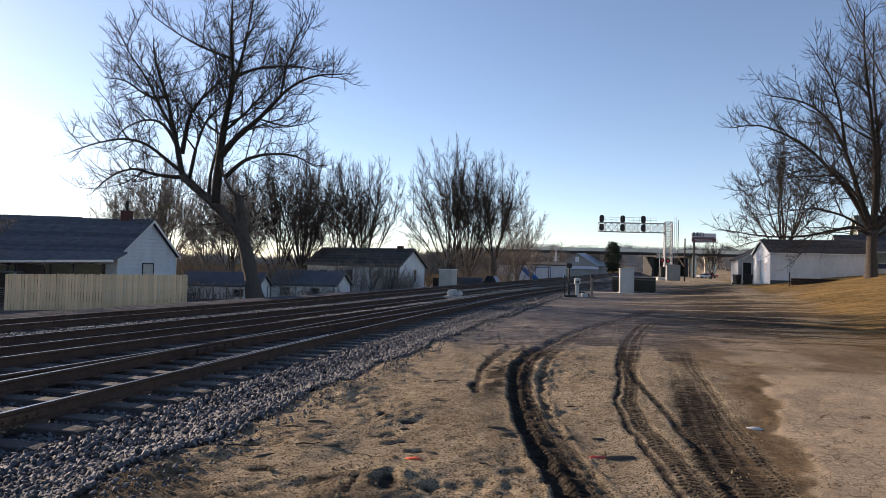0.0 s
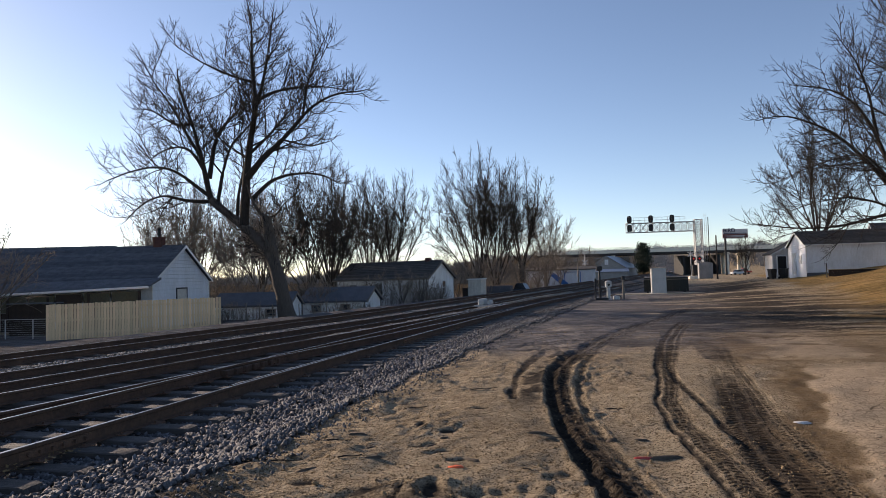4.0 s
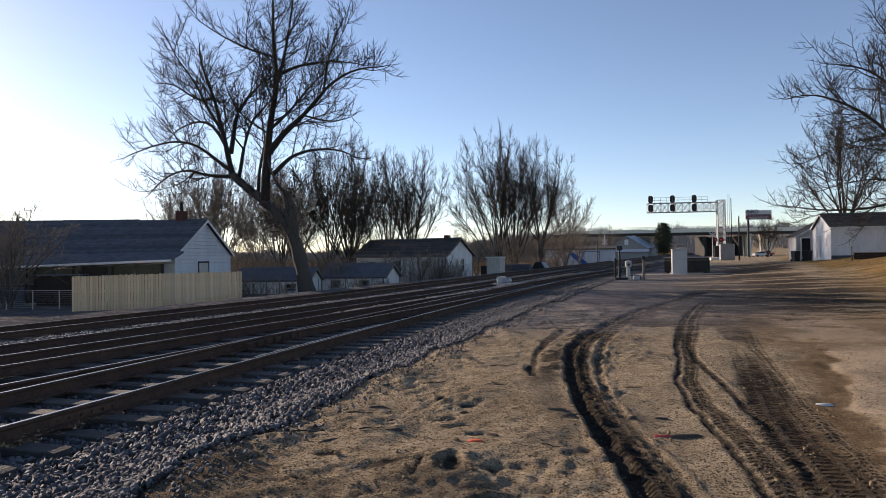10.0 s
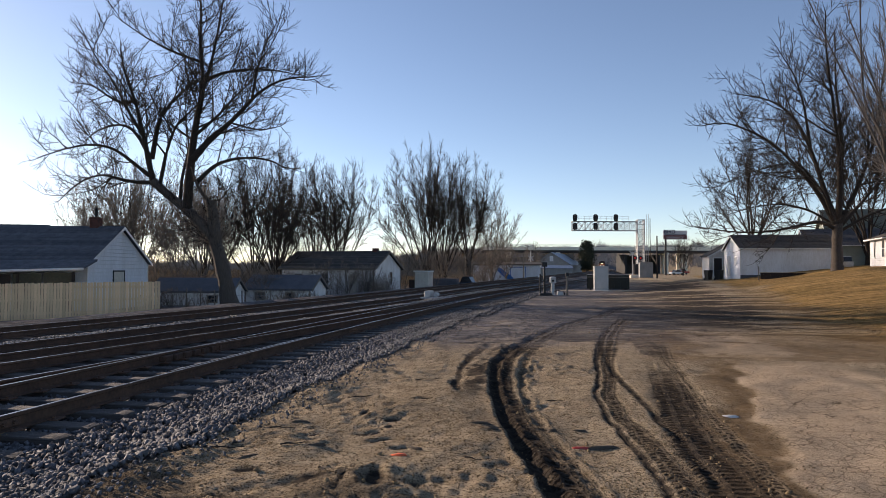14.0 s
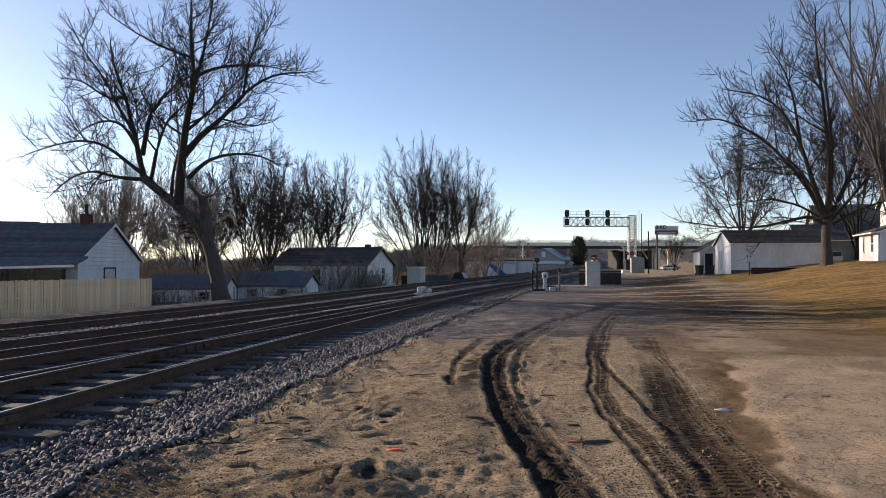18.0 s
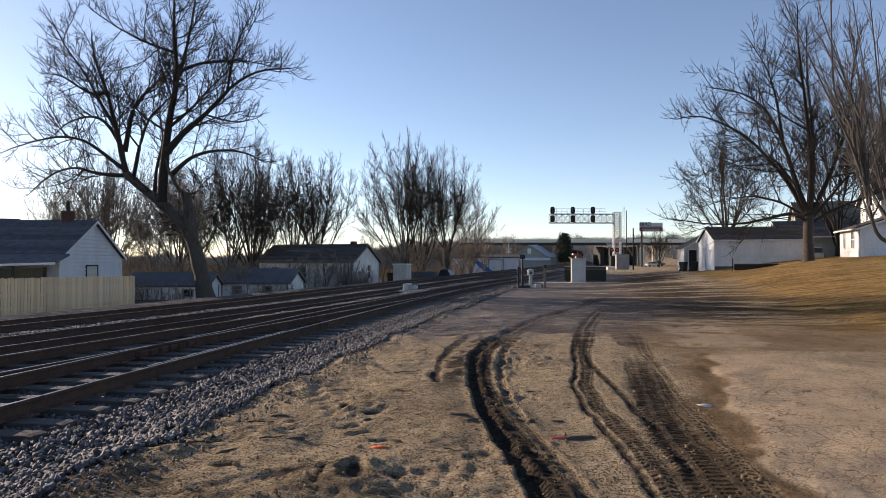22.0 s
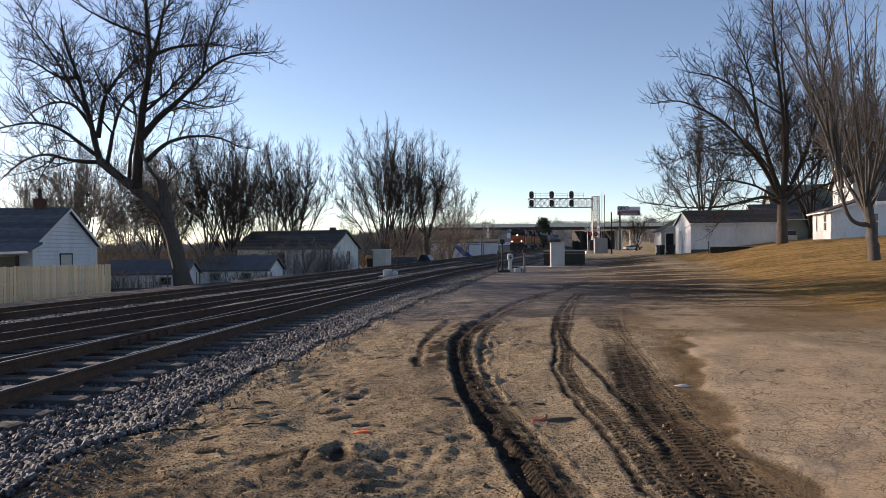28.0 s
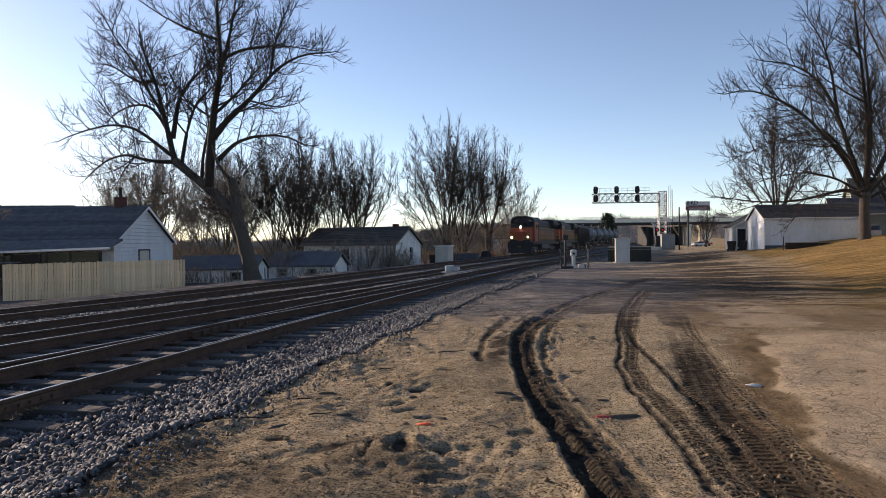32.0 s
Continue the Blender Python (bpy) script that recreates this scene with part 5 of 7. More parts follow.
for x, y, size, turn in ((-22.6, 51, 1.0, 0), (-25.6, 53, 1.0, 140), (-17.0, 56, 0.8, 60), (-11.6, 60.5, 0.75, 10),
                         (-9.2, 60, 0.7, 200), (-7.6, 61.0, 0.75, 100), (-5.2, 76, 1.0, 30), (-3.6, 80, 1.25, 140), (-1.2, 84, 1.2, 250), (2.2, 86, 1.0, 10),
                         (6.0, 92, 1.1, 70), (8.3, 98, 1.1, 160), (-28.0, 33.4, 1.3, 40), (-29.4, 34.6, 1.2, 160), (-14.8, 52.6, 0.55, 15), (4.6, 90, 1.0, 300)):
    plant(thicket, x, y, height(x, y), "tan leafless shrub thicket", turn, size, "shrub", "shrub", "leafless shrubs")

# underbrush between the sheds and behind the tracks
rb = np.random.default_rng(44)
ux, uy, uh = [], [], []
for x0, x1, y0, y1, n_, h_ in ((-22, -11, 45.4, 48.0, 260, 1.5), (-13, -9, 49.5, 51, 90, 1.4), (-24, -14, 51.8, 56, 500, 3.4), (-20, -12.5, 56, 64, 700, 2.6), (-16.5, -5.5, 61.5, 65.0, 620, 2.5), (-4.5, 9.5, 74, 104, 1100, 2.6), (1.5, 10.5, 86, 106, 600, 4.2), (-40, -21, 51, 66, 1100, 2.6),
                               (-22, -12, 66, 84, 700, 2.8), (4, 20, 104, 150, 700, 2.6), (-60, -10, 95, 170, 500, 2.5)):
    ux.append(rb.uniform(x0, x1, n_)), uy.append(rb.uniform(y0, y1, n_)), uh.append(h_ * rb.uniform(0.4, 1.0, n_))
ux, uy, uh = np.concatenate(ux), np.concatenate(uy), np.concatenate(uh)
clear = (ux < far_track(uy) - 6.5) & (vnoise(ux, uy, 3.0, 51) > 0.32) & ~((np.abs(ux + 18.4) < 3.4) & (uy > 47) & (uy < 52)) & ~((np.abs(ux + 11.3) < 6.5) & (uy > 65.5) & (uy < 74))
ux, uy, uh = ux[clear], uy[clear], uh[clear]
foot = np.stack([ux, uy, land(ux, uy, False)[0] - 0.1], 1)
way_ = rb.normal(size=(len(ux), 3)) * 0.33
way_[:, 2] = 1.0
st_p, st_r = limbs(rb, foot, way_, uh, np.full(len(ux), 0.019), np.full(len(ux), 0.009), 3, 0.16, 0.02)
b_v, b_f = tubes(st_p, st_r, 3)
p_, w_, l_, r_ = sprout(rb, st_p, st_r, 5, 40, 0.45, 0.2)
tw_p, tw_r = limbs(rb, p_, w_, l_, np.full(len(p_), 0.010), np.full(len(p_), 0.006), 1, 0.1, 0.05)
t_v, t_f = tubes(tw_p, tw_r, 3)
tagged(numpy_object("underbrush", np.concatenate([b_v, t_v]), np.concatenate([b_f, t_f + len(b_v)]), M["twig_tan"]), "tangled leafless tan underbrush behind the tracks", "underbrush", kind="stuff")

# trees in the yard
def yard_bough(pts, depth):
    return drawn(pts, depth, 0.02364, (555, 945))


yard = [
    (yard_bough([(552, 968), (556, 900), (553, 840), (557, 770)], (0, 0)), 0.50, 0.40, 0),
    (yard_bough([(545, 790), (490, 756), (400, 780), (300, 802), (200, 806), (110, 800), (40, 790)], (0, -1.4)), 0.17, 0.04, 1),
    (yard_bough([(548, 770), (500, 690), (440, 610), (370, 545), (300, 480), (205, 436), (115, 408), (40, 430)], (0, -1.8)), 0.24, 0.04, 1),
    (yard_bough([(470, 640), (420, 550), (345, 552), (245, 582), (120, 640)], (-0.8, 1.5)), 0.13, 0.03, 1),
    (yard_bough([(552, 765), (520, 640), (492, 500), (432, 350), (350, 292), (240, 270)], (0, 2.4)), 0.25, 0.04, 1),
    (yard_bough([(490, 480), (450, 330), (400, 230), (330, 150)], (1.2, -1.0)), 0.14, 0.03, 1),
    (yard_bough([(556, 765), (560, 620), (540, 470), (510, 300), (480, 150), (470, 40)], (0, -2.2)), 0.26, 0.05, 1),
    (yard_bough([(560, 765), (585, 600), (600, 420), (590, 250), (600, 60)], (0, 1.8)), 0.25, 0.05, 1),
    (yard_bough([(562, 770), (625, 640), (680, 480), (700, 300), (720, 130)], (0, -1.0)), 0.24, 0.05, 1),
    (yard_bough([(565, 780), (660, 690), (760, 580), (840, 420)], (0, 1.4)), 0.20, 0.04, 1),
    (yard_bough([(560, 800), (650, 740), (760, 700), (880, 640)], (0, -2.0)), 0.15, 0.04, 1),
    (yard_bough([(550, 780), (480, 720), (390, 690), (300, 700), (210, 730)], (0, 3.4)), 0.13, 0.03, 1),
    (yard_bough([(548, 775), (480, 660), (400, 610), (330, 620)], (0, -3.4)), 0.12, 0.03, 1),
]
yard_tree = sprayed_tree(31, yard, (2.0, 3.4, 4.2), (50, 46, 42), (0.5, 0.55, 0.6), ((1.0, 2.8), (0.5, 1.6), (0.3, 0.8)), (0.05, 0.05, 0.05), least=0.0135, limb=(1.0, 50, (1.8, 5.0), 0.012), trunk_mat="bark_yard")
plant(yard_tree, 33.3, 57.3, height(33.3, 57.3) - 0.1, "broad bare yard tree with a long low limb beside the garage")


# a maple of many upright stems
stem_r = random.Random(33)
maple_boughs = [([(0.3, 0, -0.3), (0.12, 0, 0.8), (0.0, 0, 2.0), (-0.15, 0, 3.2)], 0.26, 0.21, 0),
                ([(0.0, 0, 1.75), (-0.8, -0.2, 1.75), (-1.5, -0.5, 2.3), (-1.95, -0.8, 3.8), (-2.7, -1.0, 6.0), (-4.4, -1.2, 9.2), (-6.0, -1.4, 12.4)], 0.11, 0.025, 1)]
for k_ in range(15):
    a_ = 2 * math.pi * (k_ + stem_r.uniform(-0.3, 0.3)) / 15
    s_ = stem_r.uniform(0.8, 4.6)
    h_ = stem_r.uniform(10.5, 14.0)
    z_ = stem_r.uniform(2.2, 3.2)
    maple_boughs.append(([(-0.1, 0, z_)] + [(-0.1 + math.cos(a_) * s_ * q ** 0.8, math.sin(a_) * s_ * q ** 0.8, z_ + (h_ - z_) * q) for q in (0.12, 0.35, 0.65, 1.0)], stem_r.uniform(0.06, 0.11), 0.022, 1))
for z_, x_, h_ in ((4.2, -2.0, 12.0), (5.2, -2.4, 13.0), (3.4, -1.8, 11.0)):
    maple_boughs.append(([(x_, -0.8, z_), (x_ - 0.3, -1.0, z_ + 1.6), (x_ - 0.9, -1.8 + stem_r.random() * 2, h_ * 0.65), (x_ - 1.9, -2.2 + stem_r.random() * 3, h_)], 0.085, 0.03, 1))
maple = sprayed_tree(33, maple_boughs, (1.8, 3.2, 5.0), (30, 34, 36), (0.36, 0.5, 0.55), ((0.8, 3.0), (0.4, 1.5), (0.2, 0.6)), (0.08, 0.07, 0.05), lo=0.32, least=0.0085, mats=("bark_maple", "twig_maple"), flare=1.2)
plant(maple, 21.6, 30.0, height(21.6, 30) - 0.05, "bare maple with many upright stems on the lawn")
plant(fan_r, 37.3, 82, height(37.3, 82) - 0.2, "tall bare tree behind the garage", 230, 1.0)
plant(fan_b, 46.5, 74, height(46.5, 74) - 0.2, "tall bare tree behind the garage", 330, 1.2)
plant(fan_b, 50.0, 66, height(50, 66) - 0.2, "tall bare tree behind the white house", 100, 1.25)
plant(fan_b, 60.3, 172, height(60.3, 172), "small bare tree in front of the overpass", 40, 0.62)


def pine():
    t = thing("pine_tree", (46.3, 225, -0.8), 0, "dark green pine standing before the overpass", "pine tree")
    g = Geo()
    g.cyl((0, 0, -0.3), (0, 0, 11.5), 0.28, 0.05, 8)
    part("trunk", g, M["bark"], t)
    r = np.random.default_rng(8)
    vs, fs, k = [], [], 0
    for _ in range(1500):
        h = r.uniform(2.2, 11.8)
        reach = 0.78 * (1.1 + 2.9 * (1 - abs((h - 6.6) / 6.2) ** 1.6)) * r.uniform(0.25, 1.0)
        a = r.uniform(0, 2 * np.pi)
        p = np.array([np.cos(a) * reach, np.sin(a) * reach, h + 0.25 * reach * r.normal()])
        for _ in range(4):
            d, e = r.normal(size=3), r.normal(size=3)
            d, e = d / np.linalg.norm(d) * 0.48, e / np.linalg.norm(e) * 0.13
            vs += [p, p + d - e, p + d + e]
            fs.append((k, k + 1, k + 2))
            k += 3
    c = numpy_object("crown", np.array(vs), np.array(fs), M["needle"])
    c.parent = t


pine()


# ---- buildings ----
def lapped(length, z0, z1, ext=None, course=0.2, lap=0.032, back=0.14):
    """One wall of lapped boards facing -y, from x=0 to length, in one closed shell; ext(z) narrows it under a gable."""
    rows, z = [(-0.4, 0.0)], z0
    while z < z1 - 0.02:
        t = min(z + course, z1)
        rows += [(z, -lap), (t - 0.035, -0.004), (t - 0.03, 0.035), (t - 0.001, 0.035)]
        z = t
    g = Geo()
    n = len(rows)
    v = []
    for z, y in rows:
        a, b = ext(max(z, 0)) if ext else (0, length)
        b = max(b, a + 0.01)
        v += [(a, y, z), (b, y, z), (a, back, z), (b, back, z)]
    f = []
    for i in range(n - 1):
        p, q = 4 * i, 4 * i + 4
        f += [(p, p + 1, q + 1, q), (p + 2, q + 2, q + 3, p + 3), (p, q, q + 2, p + 2), (p + 1, p + 3, q + 3, q + 1)]
    f += [(0, 2, 3, 1), (4 * n - 4, 4 * n - 3, 4 * n - 1, 4 * n - 2)]
    return g.add(v, f)


def window(parent, m, w, h, sash=True, door=False, frame_mat="trim", pane_mat="glass"):
    """A window or door on a wall: frame pieces, pane and mullions. m: middle of its bottom edge on the wall, facing -y."""
    f = 0.09
    g = Geo()
    g.box(-w / 2 - f, -w / 2, -0.05, 0.02, -f * (not door), h + f, 0.008, turn=m)
    g.box(w / 2, w / 2 + f, -0.05, 0.02, -f * (not door), h + f, 0.008, turn=m)
    g.box(-w / 2, w / 2, -0.05, 0.02, h, h + f, 0.008, turn=m)
    if not door:
        g.box(-w / 2 - f, w / 2 + f, -0.08, 0.02, -f, -0.004, 0.008, turn=m)
    o = part("door_frame" if door else "window_frame", g, M[frame_mat], parent)
    g = Geo()
    if door:
        g.box(-w / 2, w / 2, -0.02, 0.015, 0.01, h, turn=m)
        g.box(w * 0.34, w * 0.42, -0.06, -0.02, h * 0.46, h * 0.5, turn=m)
    else:
        g.box(-w / 2, w / 2, -0.025, -0.015, 0, h, turn=m)
    part("door_leaf" if door else "pane", g, M[pane_mat], o)
    if sash and not door:
        g = Geo()
        g.box(-w / 2, w / 2, -0.045, -0.02, h * 0.48, h * 0.53, turn=m)
        g.box(-0.02, 0.02, -0.043, -0.02, 0, h, turn=m)
        part("sash_bars", g, M[frame_mat], o)
    return o


def house(name, place, turn, L, W, eave, ridge, wall_mat, roof_mat, label, category="house", over=0.35, openings=(), course=0.2, smooth_wall=False, gutter=True, group="", trim="trim", shingles=0):
    """Gabled building, ridge along local x, floor level at its place. openings: (side, along, z, w, h, kind, frame, pane)."""
    t = thing(name, place, turn, label, category, group)
    sides = {"S": (pose(-L / 2, -W / 2, 0), L), "N": (pose(L / 2, W / 2, 0, 0, 0, 180), L),
             "E": (pose(L / 2, -W / 2, 0, 0, 0, 90), W), "W": (pose(-L / 2, W / 2, 0, 0, 0, -90), W)}
    slope = (ridge - eave) / (W / 2)
    for key, (m, ln) in sides.items():
        gable = key in "EW"
        ext = (lambda z: (max(0, (z - eave) / slope), W - max(0, (z - eave) / slope))) if gable else None
        g = lapped(ln, 0, ridge - 0.03 if gable else eave, ext, eave if smooth_wall else course)
        g.v = [tuple(m @ Vector(p)) for p in g.v]
        w_ = part("wall", g, M[wall_mat], t)
        part("corner_trim", Geo().box(-0.06, 0.06, -0.035, 0.03, 0, eave - 0.02, 0.006, turn=m), M[trim], w_)
    th = 0.14
    for s in (-1, 1):
        y1, z1 = s * (W / 2 + over), eave - over * slope
        g = Geo()
        g.add([(x, y, z + dz) for x in (-L / 2 - over, L / 2 + over) for y, z in ((0, ridge + 0.05), (y1, z1 + 0.05)) for dz in (0, th)],
              [(0, 1, 3, 2), (4, 6, 7, 5), (0, 4, 5, 1), (2, 3, 7, 6), (0, 2, 6, 4), (1, 5, 7, 3)])
        r_ = part("roof", g, M[roof_mat], t)
        for x in (-L / 2 - over - 0.03, L / 2 + over + 0.003):
            g = Geo()
            g.add([(x + dx, y, z + dz) for dx in (0, 0.027) for y, z in ((0, ridge + 0.03), (y1, z1 + 0.03)) for dz in (-0.07, 0.10)],
                  [(0, 1, 3, 2), (4, 6, 7, 5), (0, 4, 5, 1), (2, 3, 7, 6), (0, 2, 6, 4), (1, 5, 7, 3)])
            part("barge_board", g, M[trim], r_)
        for k in range(shingles):
            a0, a1 = k / shingles, (k + 1) / shingles
            g = Geo()
            n_cut = 10
            for c in range(n_cut):
                xa, xb = (-L / 2 - over + (L + 2 * over) * (c + q) / n_cut for q in (0, 1))
                lo, hi = 0.016 + 0.010 * random.random(), 0.004
                g.add([(x, y1 * (1 - a), z1 + (ridge - z1) * a + 0.05 + th + dz) for x in (xa, xb) for a, dz in ((a0, 0.0), (a0, lo), (a1, hi), (a1, 0.0))],
                      [(0, 1, 5, 4), (1, 2, 6, 5), (2, 3, 7, 6), (0, 3, 2, 1), (4, 5, 6, 7)])
            part("shingle_course", g, M[roof_mat], r_)
        if gutter:
            g = Geo()
            g.box(-L / 2 - over, L / 2 + over, min(y1, y1 + s * 0.10), max(y1, y1 + s * 0.10), z1 + 0.02, z1 + 0.14, 0.02)
            part("gutter", g, M[trim], r_)
    for side, along_, z, w, h, kind, fr, pn in openings:
        m, ln = sides[side]
        window(t, m @ pose(along_, -0.02, z), w, h, kind == "sash", kind == "door", fr, pn)
    return t


LOW = -1.10
h1 = house("house", (-25.9, 43.09, LOW), 2.0, 8.6, 8.4, 2.95, 5.2, "siding", "roof", "white clapboard house with a dark shingle roof and porch",
           over=0.25, shingles=14, openings=(("E", 3.95, 0.35, 1.45, 2.05, "door", "black", "siding_cream"), ("S", 5.0, 0.9, 0.9, 1.2, "sash", "trim", "glass")), course=0.24)
house("house_wing", (-34.2, 42.4, LOW), 9.0, 15.0, 8.4, 2.95, 5.30, "siding", "roof", "long white wing of the house under a dark sagging shingle roof", "house", over=0.25, shingles=14, gutter=False, course=0.24, trim="wood_dark")
g = Geo()
g.add([(x, y, z + dz) for x, sag in ((-11.7, -0.34), (4.9, 0.12)) for y, z in ((-4.25, 3.0 + 0.3 * sag), (-5.8, 2.46 + sag)) for dz in (0, 0.12)],
      [(0, 1, 3, 2), (4, 6, 7, 5), (0, 4, 5, 1), (2, 3, 7, 6), (0, 2, 6, 4), (1, 5, 7, 3)])
pr = part("porch_roof", g, M["roof"], h1, "lower porch roof with a pale gutter")
g = Geo()
g.box(-8.3, 8.3, -0.05, 0.05, -0.07, 0.07, 0.02, turn=pose(-3.4, -5.85, 2.36, 0, -1.59, 0))
part("gutter", g, M["trim"], pr)
for x in (-11.3, -8.9, -6.4, -3.9, -1.4, 1.1, 4.2):
    g = Geo()
    g.box(x - 0.07, x + 0.07, -5.65, -5.51, 0, 2.3 + 0.027 * x, 0.01)
    part("porch_post", g, M["wood_dark"], h1)
for k in range(9):
    x = -11.3 + k * 1.72
    part("porch_panel", Geo().box(x + 0.08, x + 1.64, -5.6, -5.56, 1.25, 2.30 + 0.027 * x), M["olive"] if k % 4 != 2 else M["wood_dark"], h1)
    # dark boards that also stand for the deep shade inside the porch
    part("porch_skirt", Geo().box(x + 0.08, x + 1.64, -5.6, -5.55, 0.1, 1.24), M["wood_dark"], h1)
g = Geo()
g.box(-11.7, 4.5, -5.7, -4.3, -0.3, 0.12)
part("porch_floor", g, M["wood_grey"], h1)
ch = Geo()
ch.box(2.4, 2.96, -0.3, 0.3, 4.8, 5.85, 0.02)
ch.box(2.36, 3.0, -0.34, 0.34, 5.85, 5.95, 0.02)
cm = part("chimney", ch, M["brick"], h1, "brick chimney with a flue pipe")
g = Geo()
g.cyl((2.68, 0, 5.9), (2.68, 0, 6.5), 0.11, 0.11, 8)
g.cyl((2.68, 0, 6.48), (2.68, 0, 6.6), 0.2, 0.05, 8)
part("flue_pipe", g, M["black"], cm)

# board fence
fence = thing("board_fence", (-23.64, 32.5, LOW - 0.06), 25.5, "new pale wooden board fence along the back yard", "fence")
picket = []
for k in range(3):
    g = Geo()
    g.box(0.005, 0.133, -0.011, 0.011, 0.03, 1.88 + 0.012 * k, 0.004)
    picket.append(g.mesh("board", M["fence"]))
for k in range(61):
    shared("board", random.choice(picket), fence, pose(k * 0.1412, random.uniform(-0.004, 0.004), 0.09 * k / 61 + random.uniform(-0.012, 0.012), 0, random.uniform(-0.3, 0.3), 0))
for z in (0.35, 1.0, 1.65):
    g = Geo()
    g.box(0, 8.61, 0.015, 0.055, z, z + 0.09)
    part("fence_rail", g, M["fence"], fence)
for k in range(6):
    g = Geo()
    g.box(k * 1.7, k * 1.7 + 0.09, 0.056, 0.146, -0.4, 1.85)
    part("fence_post", g, M["fence"], fence)

# dark lean-to and wire fence beside it
shed = thing("lean_to_shed", (-28.45, 36.0, LOW), 0, "dark brown lean-to shed under the porch eave", "shed")
for k in range(15):
    g = Geo()
    g.box(k * 0.17, k * 0.17 + 0.163, -0.012 + 0.006 * (k % 2), 0.02, 0, 1.75 + 0.02 * (k % 3))
    part("board", g, M["wood_dark"], shed)
g = Geo()
g.box(-0.1, 2.65, -0.12, 1.0, 1.8, 1.86)
part("roof", g, M["roof"], shed)
wire = thing("wire_fence", (-28.6, 33.9, LOW), 0, "wire fence on thin grey steel posts", "fence")
for k in range(4):
    g = Geo()
    g.cyl((k * 1.6, 0, -0.3), (k * 1.6, 0, 1.05), 0.03, 0.03, 6)
    part("fence_post", g, M["galv"], wire)
g = Geo()
for z in np.linspace(0.1, 1.03, 9):
    g.cyl((0, 0, z), (4.8, 0, z), 0.006 if z < 1.0 else 0.022, None, 4, caps=False)
part("wires", g, M["galv"], wire)
for k in range(2):
    drum = thing("steel_barrel", (-29.3 + 0.72 * k, 34.8, LOW), 0, "blue ribbed steel barrel standing by the shed", "barrel", "barrels by the shed")
    g = Geo()
    g.lathe([(0.0, 0), (0.29, 0), (0.29, 0.3), (0.31, 0.31), (0.29, 0.33), (0.29, 0.6), (0.31, 0.61), (0.29, 0.63), (0.29, 1.2), (0.0, 1.2)], 16)
    part("shell", g, M["blue_tarp"], drum)

# low outbuildings between the tree and the second house
house("outbuilding", (-18.6, 49.2, LOW), 2, 5.6, 3.6, 0.92, 1.75, "siding_dull", "blue_tarp", "low white outbuilding with a dark blue-grey roof", "outbuilding", 0.2,
      (("S", 4.3, 0.25, 0.6, 0.4, "plain", "wood_grey", "glass"),), gutter=False, trim="wood_grey")
posts_thing = thing("post_fence", (0, 0, 0), 0, "row of thin weathered posts with a sagging wire", "fence")
for k in range(9):
    x = -19.8 + k * 0.95
    g = Geo()
    g.cyl((x, 45.0, LOW - 0.3), (x + random.uniform(-0.05, 0.05), 45.0, LOW + random.uniform(0.85, 1.3)), 0.045, 0.04, 6)
    part("fence_post", g, M["wood_grey"], posts_thing)
g = Geo()
for z in (0.5, 0.8):
    g.cyl((-19.8, 45.0, LOW + z), (-12.2, 45.0, LOW + z), 0.008, None, 4, caps=False)
part("wires", g, M["galv"], posts_thing)
house("outbuilding", (-13.2, 53.6, LOW), -6, 5.2, 4.2, 1.0, 1.95, "siding_dull", "blue_tarp", "low white outbuilding with small windows and a blue roof", "outbuilding", 0.25,
      (("S", 1.2, 0.25, 0.6, 0.45, "plain", "wood_grey", "glass"), ("S", 3.6, 0.25, 0.6, 0.45, "plain", "wood_grey", "glass")), gutter=False, trim="wood_grey")

h2 = house("house", (-11.3, 69.5, LOW), -19, 10.4, 6.6, 2.65, 4.3, "siding_dull", "roof_grey", "weathered white house with a grey roof beyond the tracks",
           over=0.3, trim="wood_grey", shingles=10, openings=(("S", 5.0, 1.0, 0.8, 1.15, "sash", "trim", "glass"), ("S", 2.0, 1.0, 0.8, 1.1, "sash", "trim", "glass"), ("E", 4.0, 1.0, 0.7, 1.3, "sash", "trim", "glass"), ("S", 8.2, 0.05, 0.9, 2.0, "door", "trim", "siding_cream")))
g = Geo()
g.box(3.6, 4.1, -0.3, 0.3, 3.9, 4.75, 0.02)
part("chimney", g, M["brick"], h2)
sh = thing("garden_shed", (-2.75, 70.0, LOW), -19, "small cream garden shed with a flat roof", "shed")
g = Geo()
g.box(-0.75, 0.75, -0.7, 0.7, 0, 2.35)
part("wall", g, M["siding_cream"], sh)
for k in range(9):
    part("board", Geo().box(-0.73 + k * 0.165, -0.73 + k * 0.165 + 0.15, -0.724, -0.7, 0.02, 2.33), M["siding_cream"], sh)
g = Geo()
g.box(-0.85, 0.85, -0.85, 0.8, 2.35, 2.45, 0.02)
part("roof", g, M["trim"], sh)
g = Geo()
g.box(-1.5, -0.78, -0.5, 0.5, 0, 1.5, 0.03)
part("side_locker", g, M["wood_dark"], sh)


def wheel_pair(geo, y, r=0.46, track=0.75):
    for s in (-1, 1):
        geo.lathe([(0.0, s * (track - 0.07)), (r, s * (track - 0.07)), (r + 0.03, s * (track - 0.05)), (r, s * (track - 0.02)), (r - 0.02, s * (track + 0.07)), (0.2, s * (track + 0.05)), (0.0, s * (track + 0.09))], 18, "X", (0, y, r))
    geo.cyl((-track, y, r), (track, y, r), 0.08, None, 8)


